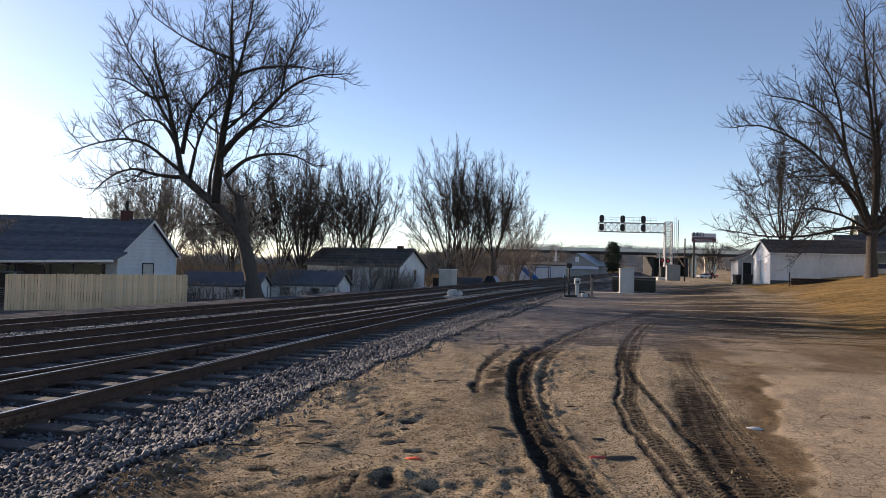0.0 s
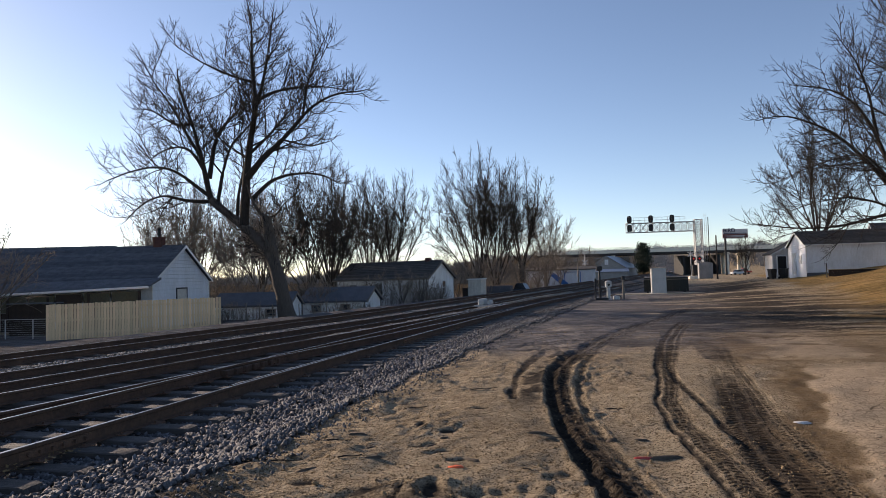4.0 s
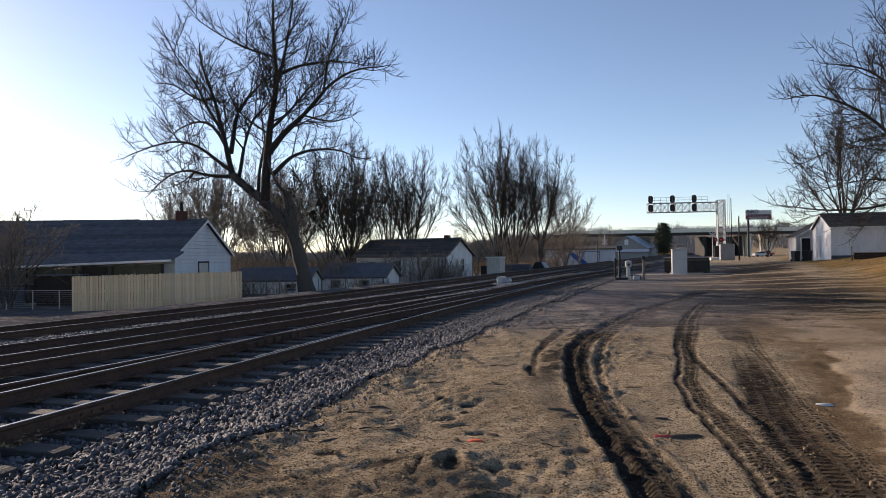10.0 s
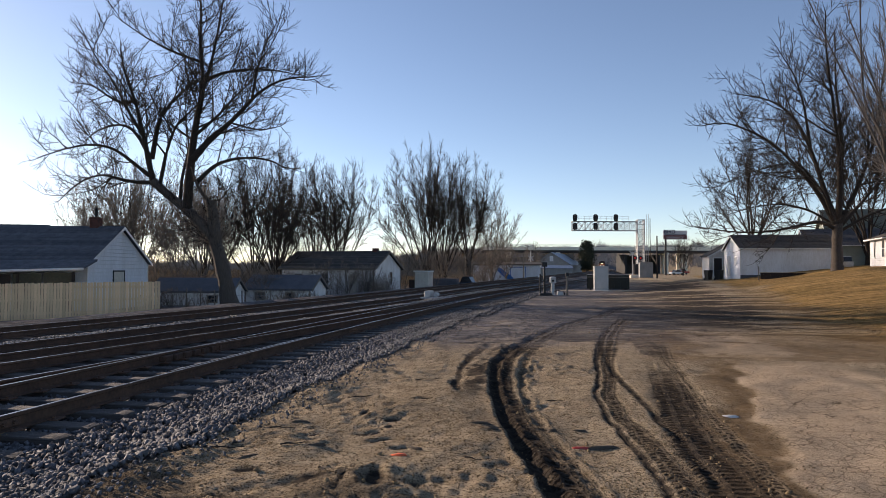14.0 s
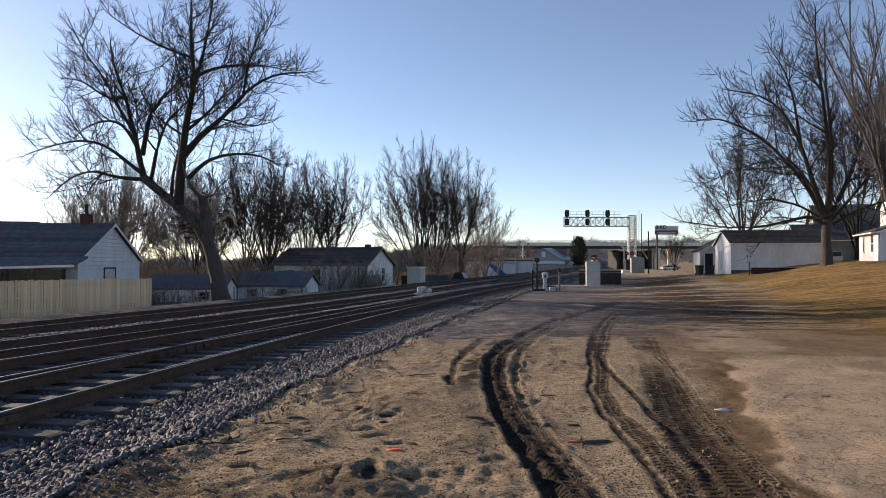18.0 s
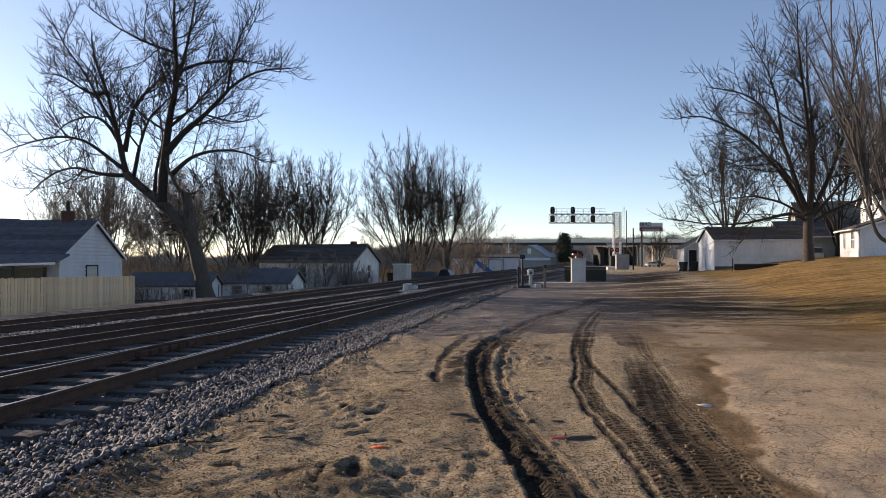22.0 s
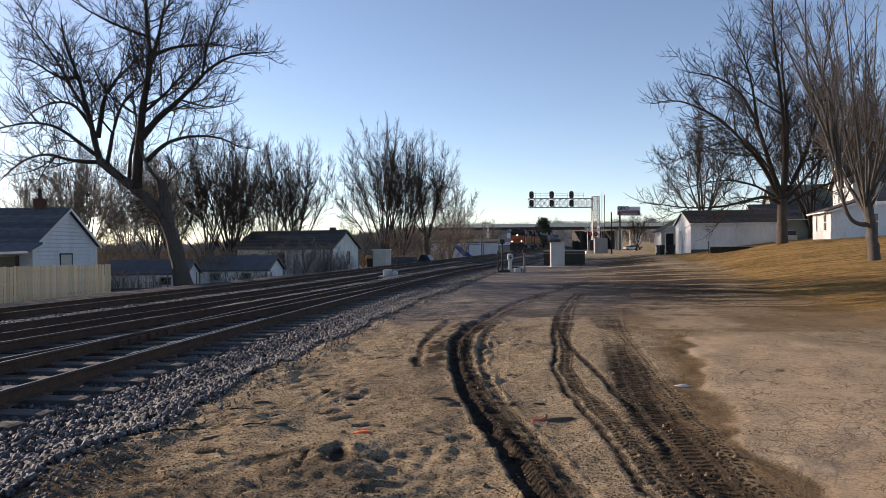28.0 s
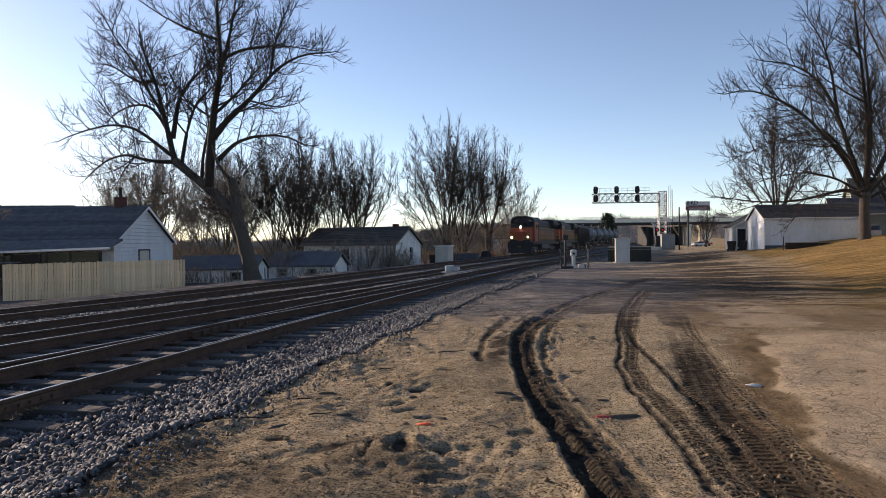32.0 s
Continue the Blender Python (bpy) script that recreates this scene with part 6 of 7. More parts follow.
def small_car(name, place, turn, paint, label, truck=False):
    t = thing(name, place, turn, label, "pickup truck" if truck else "car")
    roof = [(-0.9, 0.85), (-0.45, 1.4), (0.75, 1.42), (1.35, 0.9)] if not truck else [(-0.2, 0.95), (0.1, 1.65), (1.0, 1.68), (1.4, 1.0)]
    body = [(-2.2, 0.35), (2.2, 0.35), (2.25, 0.75), (1.4, 0.92), (-1.0, 0.9), (-2.2, 0.86)] if not truck else [(-2.6, 0.5), (2.5, 0.5), (2.55, 0.95), (1.4, 1.05), (-2.6, 1.05)]
    part("body", Geo().prism(body, -0.85, 0.85), M[paint], t)
    part("cabin", Geo().prism(roof, -0.72, 0.72), M["glass"], t)
    part("roof_panel", Geo().box(roof[1][0], roof[2][0], -0.7, 0.7, roof[1][1] - 0.02, roof[2][1] + 0.05, 0.03), M[paint], t)
    for x in (-1.4, 1.4):
        for y in (-0.82, 0.82):
            part("wheel", Geo().lathe([(0, y - 0.1), (0.25, y - 0.1), (0.32, y - 0.07), (0.32, y + 0.07), (0.25, y + 0.1), (0, y + 0.1)], 14, "Y", (x, 0, 0.32)), M["rubber"], t)
    return t


small_car("pickup_truck", (1.6, 80.5, LOW), -20, "car_blue", "old dull pickup truck parked beneath the bare trees", True)
tr = thing("utility_trailer", (-0.3, 79.0, LOW), -15, "weathered utility trailer loaded with boards", "trailer")
part("bed", Geo().box(-1.8, 1.8, -0.8, 0.8, 0.55, 0.7, 0.02), M["wood_grey"], tr)
part("load", Geo().box(-1.6, 1.3, -0.6, 0.6, 0.7, 1.5, 0.05), M["blue_tarp"], tr)
for y in (-0.85, 0.85):
    part("wheel", Geo().lathe([(0, y - 0.09), (0.33, y - 0.09), (0.33, y + 0.09), (0, y + 0.09)], 14, "Y", (0, 0, 0.33)), M["rubber"], tr)

# white workshop with a blue mark, and grey sheds down the line
wk = house("workshop", (10.2, 118.5, LOW), -6, 11.5, 8.0, 3.3, 3.75, "siding", "roof_grey", "long low white workshop with a blue diagonal mark on its wall", "workshop", 0.2, gutter=False, smooth_wall=True)
part("wall_mark", Geo().prism([(3.9 - 5.75, 2.6), (4.6 - 5.75, 2.9), (7.0 - 5.75, 1.1), (6.7 - 5.75, 0.8), (5.6 - 5.75, 1.0)], -4.06, -4.03), M["blue_paint"], wk, "blue painted diagonal mark")
g = Geo()
for a, b, c, d in ((0.0, 0.12, 0.2, 3.0), (2.6, 2.72, 0.2, 3.0), (0.0, 2.72, 2.9, 3.0)):
    g.box(a + 0.6, b + 0.6, -4.06, -4.02, c, d)
part("door_outline", g, M["blue_paint"], wk)
gb = house("barn", (38.0, 232.0, LOW), 71, 28.0, 12.0, 4.2, 8.0, "siding_grey", "roof_metal", "grey gabled metal building with a blue-grey roof", "barn", 0.4, gutter=False, smooth_wall=True, trim="siding_grey")
part("loft_door", Geo().box(-14.12, -14.04, -0.6, 0.6, 5.2, 6.9, 0.03), M["siding"], gb)
house("barn", (28.4, 186.0, LOW), -8, 11.0, 6.0, 2.8, 3.5, "siding_grey", "roof_metal", "low grey metal shed beside the tracks", "barn", 0.3, gutter=False, smooth_wall=True, trim="siding_grey")

# ---- yard on the other side ----
ga = house("garage", (28.8 + 4.5 * math.cos(radians(8)) + 3.0 * math.sin(radians(8)), 66.0 - 4.5 * math.sin(radians(8)) + 3.0 * math.cos(radians(8)), 0.85), -8, 9.0, 6.0, 2.85, 4.15, "siding", "roof_grey",
           "long white clapboard garage with a grey shingle roof", "garage", 0.22, shingles=9, openings=
           (("W", 4.2, 1.2, 0.5, 0.7, "sash", "trim", "siding_old"), ("W", 2.0, 0.05, 1.2, 2.1, "door", "trim", "siding_old")), course=0.22)
g = Geo()
g.box(-4.55, 4.55, -3.08, -3.0, -0.5, 0.22, 0.02)
part("foundation", g, M["blue_tarp"], ga)
house("shed", (32.0, 75.9, 0.85), 82, 3.2, 5.4, 2.25, 3.75, "siding_old", "roof_grey", "white shed with a dark open door behind the garage", "shed", 0.25, gutter=False)
sd = thing("open_doorway", (29.75, 74.15, 0.85), -8, "dark open doorway in a white shed", "doorway", kind="structure")
window(sd, pose(0, -0.28, 0), 0.85, 2.0, door=True, frame_mat="trim", pane_mat="dark")
for k, (x, y) in enumerate(((27.15, 70.0), (28.1, 69.6))):
    b = thing("wheeled_bin", (x, y, height(x, y)), 10 + 25 * k, "dark wheeled rubbish bin standing by the garage drive", "rubbish bin", "bins by the drive")
    g = Geo()
    g.add([(-0.24, -0.27, 0.06), (0.24, -0.27, 0.06), (0.24, 0.25, 0.06), (-0.24, 0.25, 0.06), (-0.3, -0.36, 0.98), (0.3, -0.36, 0.98), (0.3, 0.36, 0.98), (-0.3, 0.36, 0.98)],
          [(0, 1, 2, 3), (4, 5, 6, 7), (0, 1, 5, 4), (1, 2, 6, 5), (2, 3, 7, 6), (3, 0, 4, 7)])
    part("body", g, M["bin"], b)
    part("lid", Geo().box(-0.32, 0.32, -0.4, 0.38, 0.98, 1.06, 0.03), M["bin"], b)
    for s in (-0.28, 0.28):
        part("wheel", Geo().lathe([(0, s - 0.03), (0.12, s - 0.03), (0.12, s + 0.03), (0, s + 0.03)], 12, "X", (0, 0.3, 0.12)), M["rubber"], b)
rw = thing("retaining_wall", (0, 0, 0), 0, "dark timber retaining wall at the edge of the lawn", "retaining wall", kind="structure")
for k in range(3):
    g = Geo()
    g.box(0, 5.6, -0.1, 0.1, 0.19 * k - 0.5 + 0.004, 0.19 * k - 0.31, 0.015, turn=pose(28.5, 61.2, 1.24, 0, 0, -14))
    part("timber", g, M["wood_dark"], rw)
part("cap_board", Geo().box(-0.1, 5.7, -0.22, 0.2, 0.074, 0.12, 0.01, turn=pose(28.5, 61.2, 1.24, 0, 0, -14)), M["wood_pale"], rw, "pale weathered cap board")
sp = thing("steel_post", (28.4, 61.3, 0.55), 0, "thin dark steel post by the retaining wall", "post")
part("shaft", Geo().cyl((0, 0, -0.3), (0, 0, 1.35), 0.05, 0.05, 8), M["black"], sp)
lawn_z = height(37, 57)
TH = radians(-109.0)
wh = house("house", (36.4 - 3.2 * math.cos(TH) - 5.5 * math.sin(TH), 55.0 - 3.2 * math.sin(TH) + 5.5 * math.cos(TH), lawn_z - 0.1), -109, 6.4, 11.0, 2.5, 4.3, "siding", "roof_grey",
           "white clapboard house wing with a sunlit end wall", over=0.4, shingles=9,
           openings=(("S", 4.2, 0.9, 0.8, 1.4, "sash", "trim", "glass"), ("S", 1.5, 0.9, 0.4, 1.4, "plain", "trim", "glass"), ("E", 3.0, 0.9, 0.8, 1.3, "sash", "trim", "glass"), ("E", 7.0, 0.9, 0.8, 1.3, "sash", "trim", "glass")))
house("house", (47.8, 61.0, lawn_z), -19, 11.0, 6.4, 5.4, 7.8, "siding", "roof_grey", "two-storey white house with a tall gable", over=0.4,
      openings=(("W", 2.2, 3.6, 0.7, 1.5, "sash", "trim", "glass"), ("W", 4.0, 3.6, 0.7, 1.5, "sash", "trim", "glass"), ("S", 3.0, 3.6, 0.8, 1.4, "sash", "trim", "glass")))
house("house", (48.0, 78.0, height(48, 78) - 0.4), -19, 12.0, 7.0, 2.7, 4.5, "siding_green", "roof", "pale green house with a dark roof behind the yard tree", over=0.35,
      openings=(("S", 7.0, 0.9, 0.8, 1.3, "sash", "trim", "glass"), ("S", 10.0, 0.9, 0.8, 1.3, "sash", "trim", "glass")))
house("house", (56.0, 84.0, height(56, 84) - 0.4), -19, 16.0, 9.0, 3.4, 7.2, "siding_green", "roof_green", "green house with a big grey-green roof", over=0.4)
small_car("car", (41.6, 70.5, height(41.6, 70.5) - 0.35), 60, "car_white", "white car parked by the yard tree")
OUT = radians(41.0)
house("outhouse", (13.74 + 3.0 * math.cos(OUT) + 2.2 * math.sin(OUT), 18.1 - 3.0 * math.sin(OUT) + 2.2 * math.cos(OUT), height(14, 18) - 0.05), -41, 6.0, 4.4, 2.55, 3.15, "siding", "roof_grey",
      "white sided outhouse with white fascia and a downpipe", "outbuilding", 0.35, (("S", 3.8, 1.0, 0.8, 1.1, "sash", "trim", "glass"),))

# ---- trackside equipment ----
cab = thing("signal_cabinet", (11.1, 48.9, 0), -6, "white steel signal cabinet on a concrete pad beside the tracks", "equipment cabinet")
part("cabinet_body", Geo().box(-0.5, 0.5, -0.35, 0.35, 0.03, 1.78, 0.02), M["alu_white"], cab)
part("cabinet_roof", Geo().prism([(-0.54, 1.78), (0.54, 1.78), (0.54, 1.81), (0, 1.85), (-0.54, 1.81)], -0.40, 0.40), M["alu_white"], cab)
dr = part("cabinet_door", Geo().box(-0.44, 0.44, -0.375, -0.35, 0.18, 1.70, 0.01), M["alu_white"], cab)
part("handle", Geo().box(0.30, 0.36, -0.41, -0.375, 0.9, 1.1, 0.01), M["galv"], dr)
part("pad", Geo().box(-0.6, 0.6, -0.45, 0.45, -0.15, 0.05, 0.02), M["concrete"], cab)
stripe = [(-3.6, -0.4), (-3.0, -0.95), (-0.8, -1.15), (1.6, -1.0), (3.2, -0.75), (3.6, -0.1), (2.0, 0.7), (-1.5, 0.9), (-3.2, 0.3)]
g = Geo()
g.add([(x, y, z) for z in (-0.12, 0.035) for x, y in stripe], [tuple(range(9, 18))] + [(k, (k + 1) % 9, 9 + (k + 1) % 9, 9 + k) for k in range(9)])
single("gravel_pad", g, M["pad_gravel"], "pale tan gravel pad under the signal cabinet", "gravel pad", kind="structure", place=(11.0, 48.9, 0))
dm = thing("dumpster", (12.1, 51.0, 0), -12, "dark green steel dumpster with sloping lids behind the cabinet", "dumpster")
part("dumpster_body", Geo().prism([(-0.9, 0.12), (0.8, 0.12), (0.95, 0.95), (-0.95, 1.15)], -1.55, 1.55, axis="X"), M["green_box"], dm)
for x in (-0.8, 0.8):
    g = Geo()
    g.add([(x + a * 0.74, y, z + dz) for a in (-1, 1) for y, z in ((-0.98, 0.97), (0.98, 1.17)) for dz in (0, 0.05)],
          [(0, 1, 3, 2), (4, 6, 7, 5), (0, 4, 5, 1), (2, 3, 7, 6), (0, 2, 6, 4), (1, 5, 7, 3)])
    part("lid", g, M["wood_grey"], dm)
for k in range(7):
    x = -1.45 + k * 0.48
    part("rib", Geo().box(x - 0.04, x + 0.04, -0.99, -0.9, 0.15, 0.92), M["green_box"], dm)
for x in (-1.3, 1.3):
    for y in (-0.7, 0.6):
        part("caster", Geo().cyl((x - 0.05, y, 0.07), (x + 0.05, y, 0.07), 0.07, None, 10), M["rubber"], dm)

ss = thing("switch_stand", (5.69, 40.0, -0.02), 0, "black switch stand mast with a target on a low base", "switch stand")
part("base", Geo().box(-0.3, 0.45, -0.25, 0.25, 0, 0.16, 0.03), M["black"], ss)
part("mast", Geo().cyl((0, 0, 0.1), (0, 0, 1.75), 0.085, 0.055, 10), M["black"], ss)
part("target", Geo().box(-0.17, 0.17, -0.05, 0.05, 1.75, 2.02, 0.03), M["black"], ss)
part("lever", Geo().cyl((0.1, -0.1, 0.5), (-0.22, -0.12, 1.25), 0.025, 0.02, 8), M["black"], ss)
part("side_bracket", Geo().box(-0.30, -0.22, -0.04, 0.04, 0.1, 1.3, 0.01), M["black"], ss)
pd = thing("signal_pedestal", (6.2, 40.1, -0.03), 0, "white steel signal pedestal with a boxed head", "pedestal")
part("column", Geo().lathe([(0.2, 0), (0.2, 0.05), (0.11, 0.1), (0.11, 0.75), (0.16, 0.8), (0.0, 0.8)], 14), M["alu_white"], pd)
part("head", Geo().box(-0.17, 0.17, -0.15, 0.15, 0.78, 1.06, 0.03), M["alu_white"], pd)
part("cap", Geo().lathe([(0.21, 1.06), (0.21, 1.09), (0.1, 1.16), (0, 1.17)], 14), M["alu_white"], pd)
part("dial", Geo().cyl((0, -0.16, 0.92), (0, -0.152, 0.92), 0.07, None, 12), M["black"], pd)
part("junction_box", Geo().box(0.28, 0.62, -0.2, 0.2, 0, 0.27, 0.04), M["alu_white"], pd)
g = Geo()
arc = [Vector((0.3 + 0.42 * math.sin(t), -0.05, 0.27 + 0.18 * math.cos(t) - 0.14)) for t in np.linspace(-1.2, 2.0, 10)]
for p, q in zip(arc, arc[1:]):
    g.cyl(p, q, 0.03, None, 7)
part("cable_hose", g, M["rubber"], pd)
wp = thing("marker_post", (7.05, 40.0, -0.04), 0, "weathered wooden marker post beside the switch", "post")
part("shaft", Geo().box(-0.06, 0.06, -0.05, 0.05, -0.3, 1.25, 0.012), M["wood_grey"], wp)
part("sign_box", Geo().box(-0.10, 0.10, -0.06, 0.06, 1.2, 1.42, 0.02), M["black"], wp)
sw = thing("switch_machine", (-1.2, 38.4, -0.15), -16, "low white switch machine between the tracks", "switch machine")
part("housing", Geo().box(-0.17, 0.17, -0.4, 0.4, 0.10, 0.46, 0.04), M["alu_white"], sw)
part("motor_cover", Geo().lathe([(0, -0.25), (0.10, -0.25), (0.12, -0.2), (0.12, 0.2), (0.10, 0.25), (0, 0.25)], 14, "Y", (0.45, 0, 0.24)), M["alu_white"], sw)
part("plate", Geo().box(-0.4, 1.2, -0.45, 0.45, 0.0, 0.10, 0.02), M["galv"], sw)

# cantilever signal bridge
gt = thing("signal_gantry", (40.1, 140.0, -0.4), 0, "galvanised lattice cantilever signal bridge over the tracks", "signal bridge")


def lattice(geo, a, b, u, v, bays, r=0.045, chord=0.07):
    """A box lattice from a to b with half-widths u and v."""
    a, b, u, v = (Vector(q) for q in (a, b, u, v))
    cs = [u + v, u - v, -u - v, -u + v]
    for c in cs:
        geo.cyl(a + c, b + c, chord, None, 6)
    for k in range(bays):
        p, q = a.lerp(b, k / bays), a.lerp(b, (k + 1) / bays)
        for i in range(4):
            c, d = cs[i], cs[(i + 1) % 4]
            geo.cyl(p + c, q + d, r, None, 5, caps=False)
            geo.cyl(p + d, q + c, r, None, 5, caps=False)
            geo.cyl(q + c, q + d, r, None, 5, caps=False)


g = Geo()
lattice(g, (0, 0, 0.3), (0, 0, 12.4), (0.72, 0, 0), (0, 0.6, 0), 12, 0.05, 0.09)
part("mast", g, M["galv"], gt)
g = Geo()
lattice(g, (-0.72, 0, 11.05), (-14.4, 0, 11.05), (0, 0.6, 0), (0, 0, 0.95), 10, 0.05, 0.085)
part("arm", g, M["galv"], gt)
g = Geo()
for x0, x1, z in ((-14.4, -0.7, 12.0), (-14.4, -0.7, 10.1)):
    g.box(x0, x1, -0.75, 0.75, z - 0.06, z + 0.02)
part("walkway", g, M["galv"], gt)
g = Geo()
for x in np.linspace(-14.2, -2.7, 11):
    g.cyl((x, -0.7, 12.0), (x, -0.7, 13.1), 0.03, None, 5)
for z in (12.55, 13.1):
    g.cyl((-14.2, -0.7, z), (-2.7, -0.7, z), 0.03, None, 5)
part("handrail", g, M["galv"], gt)
for x in (-13.9, -9.6, -5.35):
    for z in (12.75, 10.95):
        hd = part("signal_head", Geo().lathe([(0.0, -0.75), (0.28, -0.72), (0.46, -0.5), (0.5, 0), (0.46, 0.5), (0.28, 0.72), (0.0, 0.75)], 18, "Z", (x, -0.9, z)), M["black"], gt, "black oval signal head")
        hd.data.transform(Matrix.Translation((x, -0.9, 0)) @ Matrix.Diagonal((1, 0.25, 1, 1)) @ Matrix.Translation((-x, 0.9, 0)))
        for dz in (-0.4, 0, 0.4):
            part("lens_hood", Geo().cyl((x, -1.0, z + dz), (x, -1.35, z + dz), 0.14, 0.15, 10), M["black"], hd)
g = Geo()
for s in (-0.2, 0.2):
    g.cyl((1.5 + s, 0, 0.3), (1.5 + s, 0, 13.6), 0.03, None, 5)
for z in np.arange(0.6, 13.5, 0.35):
    g.cyl((1.3, 0, z), (1.7, 0, z), 0.02, None, 4, caps=False)
part("ladder", g, M["galv"], gt)
part("footing", Geo().box(-1.2, 1.2, -1.1, 1.1, -0.6, 0.35, 0.05), M["concrete"], gt)

xs = thing("crossing_signal", (35.2, 127.0, height(35.2, 127)), 0, "railway crossing signal with crossbuck and red flashing lamps", "crossing signal")
part("mast", Geo().cyl((-0.35, 0, 0), (-0.35, 0, 5.3), 0.07, None, 8), M["galv"], xs)
for s in (-38, 38):
    part("crossbuck_blade", Geo().box(-0.75, 0.75, -0.02, 0.02, -0.11, 0.11, turn=pose(-0.35, -0.1 - 0.03 * (s > 0), 4.6, 0, s, 0)), M["alu_white"], xs)
for x, m_ in ((0.15, "red_lamp"), (1.2, "red_lamp")):
    b = part("lamp_backing", Geo().cyl((x, -0.05, 3.75), (x, 0.0, 3.75), 0.42, None, 18), M["black"], xs)
    part("lamp", Geo().cyl((x, -0.10, 3.75), (x, -0.052, 3.75), 0.15, None, 16), M[m_], b, "red lamp")
part("lamp_arm", Geo().box(-0.35, 1.2, 0.0, 0.08, 3.7, 3.8), M["galv"], xs)
part("gate_mechanism", Geo().box(-0.1, 0.9, -0.3, 0.3, 0.6, 2.6, 0.05), M["black"], xs)
part("base", Geo().box(-0.8, 1.0, -0.5, 0.5, -0.4, 0.5, 0.05), M["concrete"], xs)
bx_ = thing("relay_house", (35.6, 121.0, height(35.6, 121)), -10, "grey steel relay house by the crossing", "equipment cabinet")
part("shell", Geo().box(-1.15, 1.15, -1.0, 1.0, 0.1, 2.85, 0.04), M["siding_grey"], bx_)
part("roof", Geo().prism([(-1.22, 2.85), (1.22, 2.85), (0, 3.0)], -1.08, 1.08), M["siding_grey"], bx_)
part("door", Geo().box(-0.9, -0.1, -1.03, -1.0, 0.2, 2.3, 0.01), M["siding_grey"], bx_)
for x, y, h, lean, lab in ((37.2, 119.5, 7.6, 0.0, "dark wooden utility pole by the relay house"), (38.6, 124.0, 3.2, 0.0, "short dark post by the relay house"), (60.2, 200.0, 17.0, 0.0, "thin dark mast beside the billboard")):
    pl = thing("utility_pole", (x, y, height(x, y)), 0, lab, "pole")
    part("shaft", Geo().cyl((0, 0, -0.4), (lean, 0, h), 0.15, 0.11, 8), M["wood_dark"], pl)

# crossing signal on the far side of the line
x2 = thing("crossing_signal", (15.2, 125.0, LOW + 0.1), 0, "distant railway crossing signal on a grey mast", "crossing signal")
part("mast", Geo().cyl((0, 0, 0), (0, 0, 6.2), 0.09, None, 8), M["galv"], x2)
for s in (-40, 40):
    part("crossbuck_blade", Geo().box(-0.7, 0.7, -0.03, 0.03, -0.1, 0.1, turn=pose(0, -0.12 - 0.03 * (s > 0), 4.6, 0, s, 0)), M["galv"], x2)
for x in (-0.55, 0.55):
    part("lamp_backing", Geo().cyl((x, -0.06, 3.6), (x, 0.0, 3.6), 0.34, None, 14), M["black"], x2)
part("gate_box", Geo().box(-0.35, 0.35, -0.3, 0.3, 0.3, 2.2, 0.05), M["galv"], x2)
for x, y, h in ((14.0, 122.0, 4.5), (12.2, 110.0, 5.4), (6.4, 104.0, 5.0)):
    pl = thing("utility_pole", (x, y, LOW), 0, "thin weathered pole beside the far track", "pole", "trackside poles")
    part("shaft", Geo().cyl((0, 0, -0.3), (0, 0, h), 0.12, 0.09, 8), M["wood_grey"], pl)

# ---- overpass, billboard and distance ----
BR_Y = 250.0
br = thing("overpass", (0, BR_Y, 0), 0, "long concrete road overpass on rows of columns", "bridge", kind="structure")
g = Geo()
g.box(12, 420, -5.5, 5.5, 8.5, 9.1)
part("deck", g, M["concrete"], br)
for y in (-5.2, -2.0, 2.0, 5.2):
    part("girder", Geo().box(12, 420, y - 0.2, y + 0.2, 7.7, 8.5), M["girder"], br)
part("parapet", Geo().box(12, 420, -5.5, -5.2, 9.1, 9.75, 0.03), M["concrete"], br)
part("parapet", Geo().box(12, 420, 5.2, 5.5, 9.1, 9.75, 0.03), M["concrete"], br)
g = Geo()
for x in np.arange(12, 420, 3.0):
    g.cyl((x, -5.35, 9.75), (x, -5.35, 10.5), 0.05, None, 5)
for z in (10.1, 10.5):
    g.cyl((12, -5.35, z), (420, -5.35, z), 0.05, None, 5)
part("railing", g, M["galv"], br)
col = Geo()
for y in (-4.5, 0, 4.5):
    col.cyl((0, y, -2.0), (0, y, 6.9), 0.55, None, 12)
col.box(-0.65, 0.65, -5.4, 5.4, 6.8, 7.7, 0.05)
cme = col.mesh("pier", M["concrete"])
for x in (22, 40, 80, 87, 100, 122, 144, 166, 188, 210):
    shared("pier", cme, br, pose(x, 0, 0))
# dark walls added in place of the shaded void below the deck
part("abutment", Geo().box(64.5, 77.5, 5.0, 8.0, -1.5, 7.0, 0.1), M["concrete_dark"], br, "dark wall standing for the shaded void under the deck")
part("side_wall", Geo().box(64.5, 65.2, -5.0, 5.0, -1.5, 7.0, 0.1), M["concrete_dark"], br)
part("side_wall", Geo().box(76.8, 77.5, -5.0, 5.0, -1.5, 7.0, 0.1), M["concrete_dark"], br)

g = Geo()
g.add([(x, y * w, (z + 1.6) * h - 1.6) for x, w, h in ((-70, 0.3, 0.05), (45.0, 1, 1)) for y, z in ((-16, -1.6), (-7.5, 7.3), (8, 7.3), (18, -1.6))], [(0, 4, 5, 1), (1, 5, 6, 2), (2, 6, 7, 3), (0, 1, 2, 3), (4, 7, 6, 5), (0, 3, 7, 4)])
part("embankment", g, M["earth"], br, "brown earth bank under the deck")

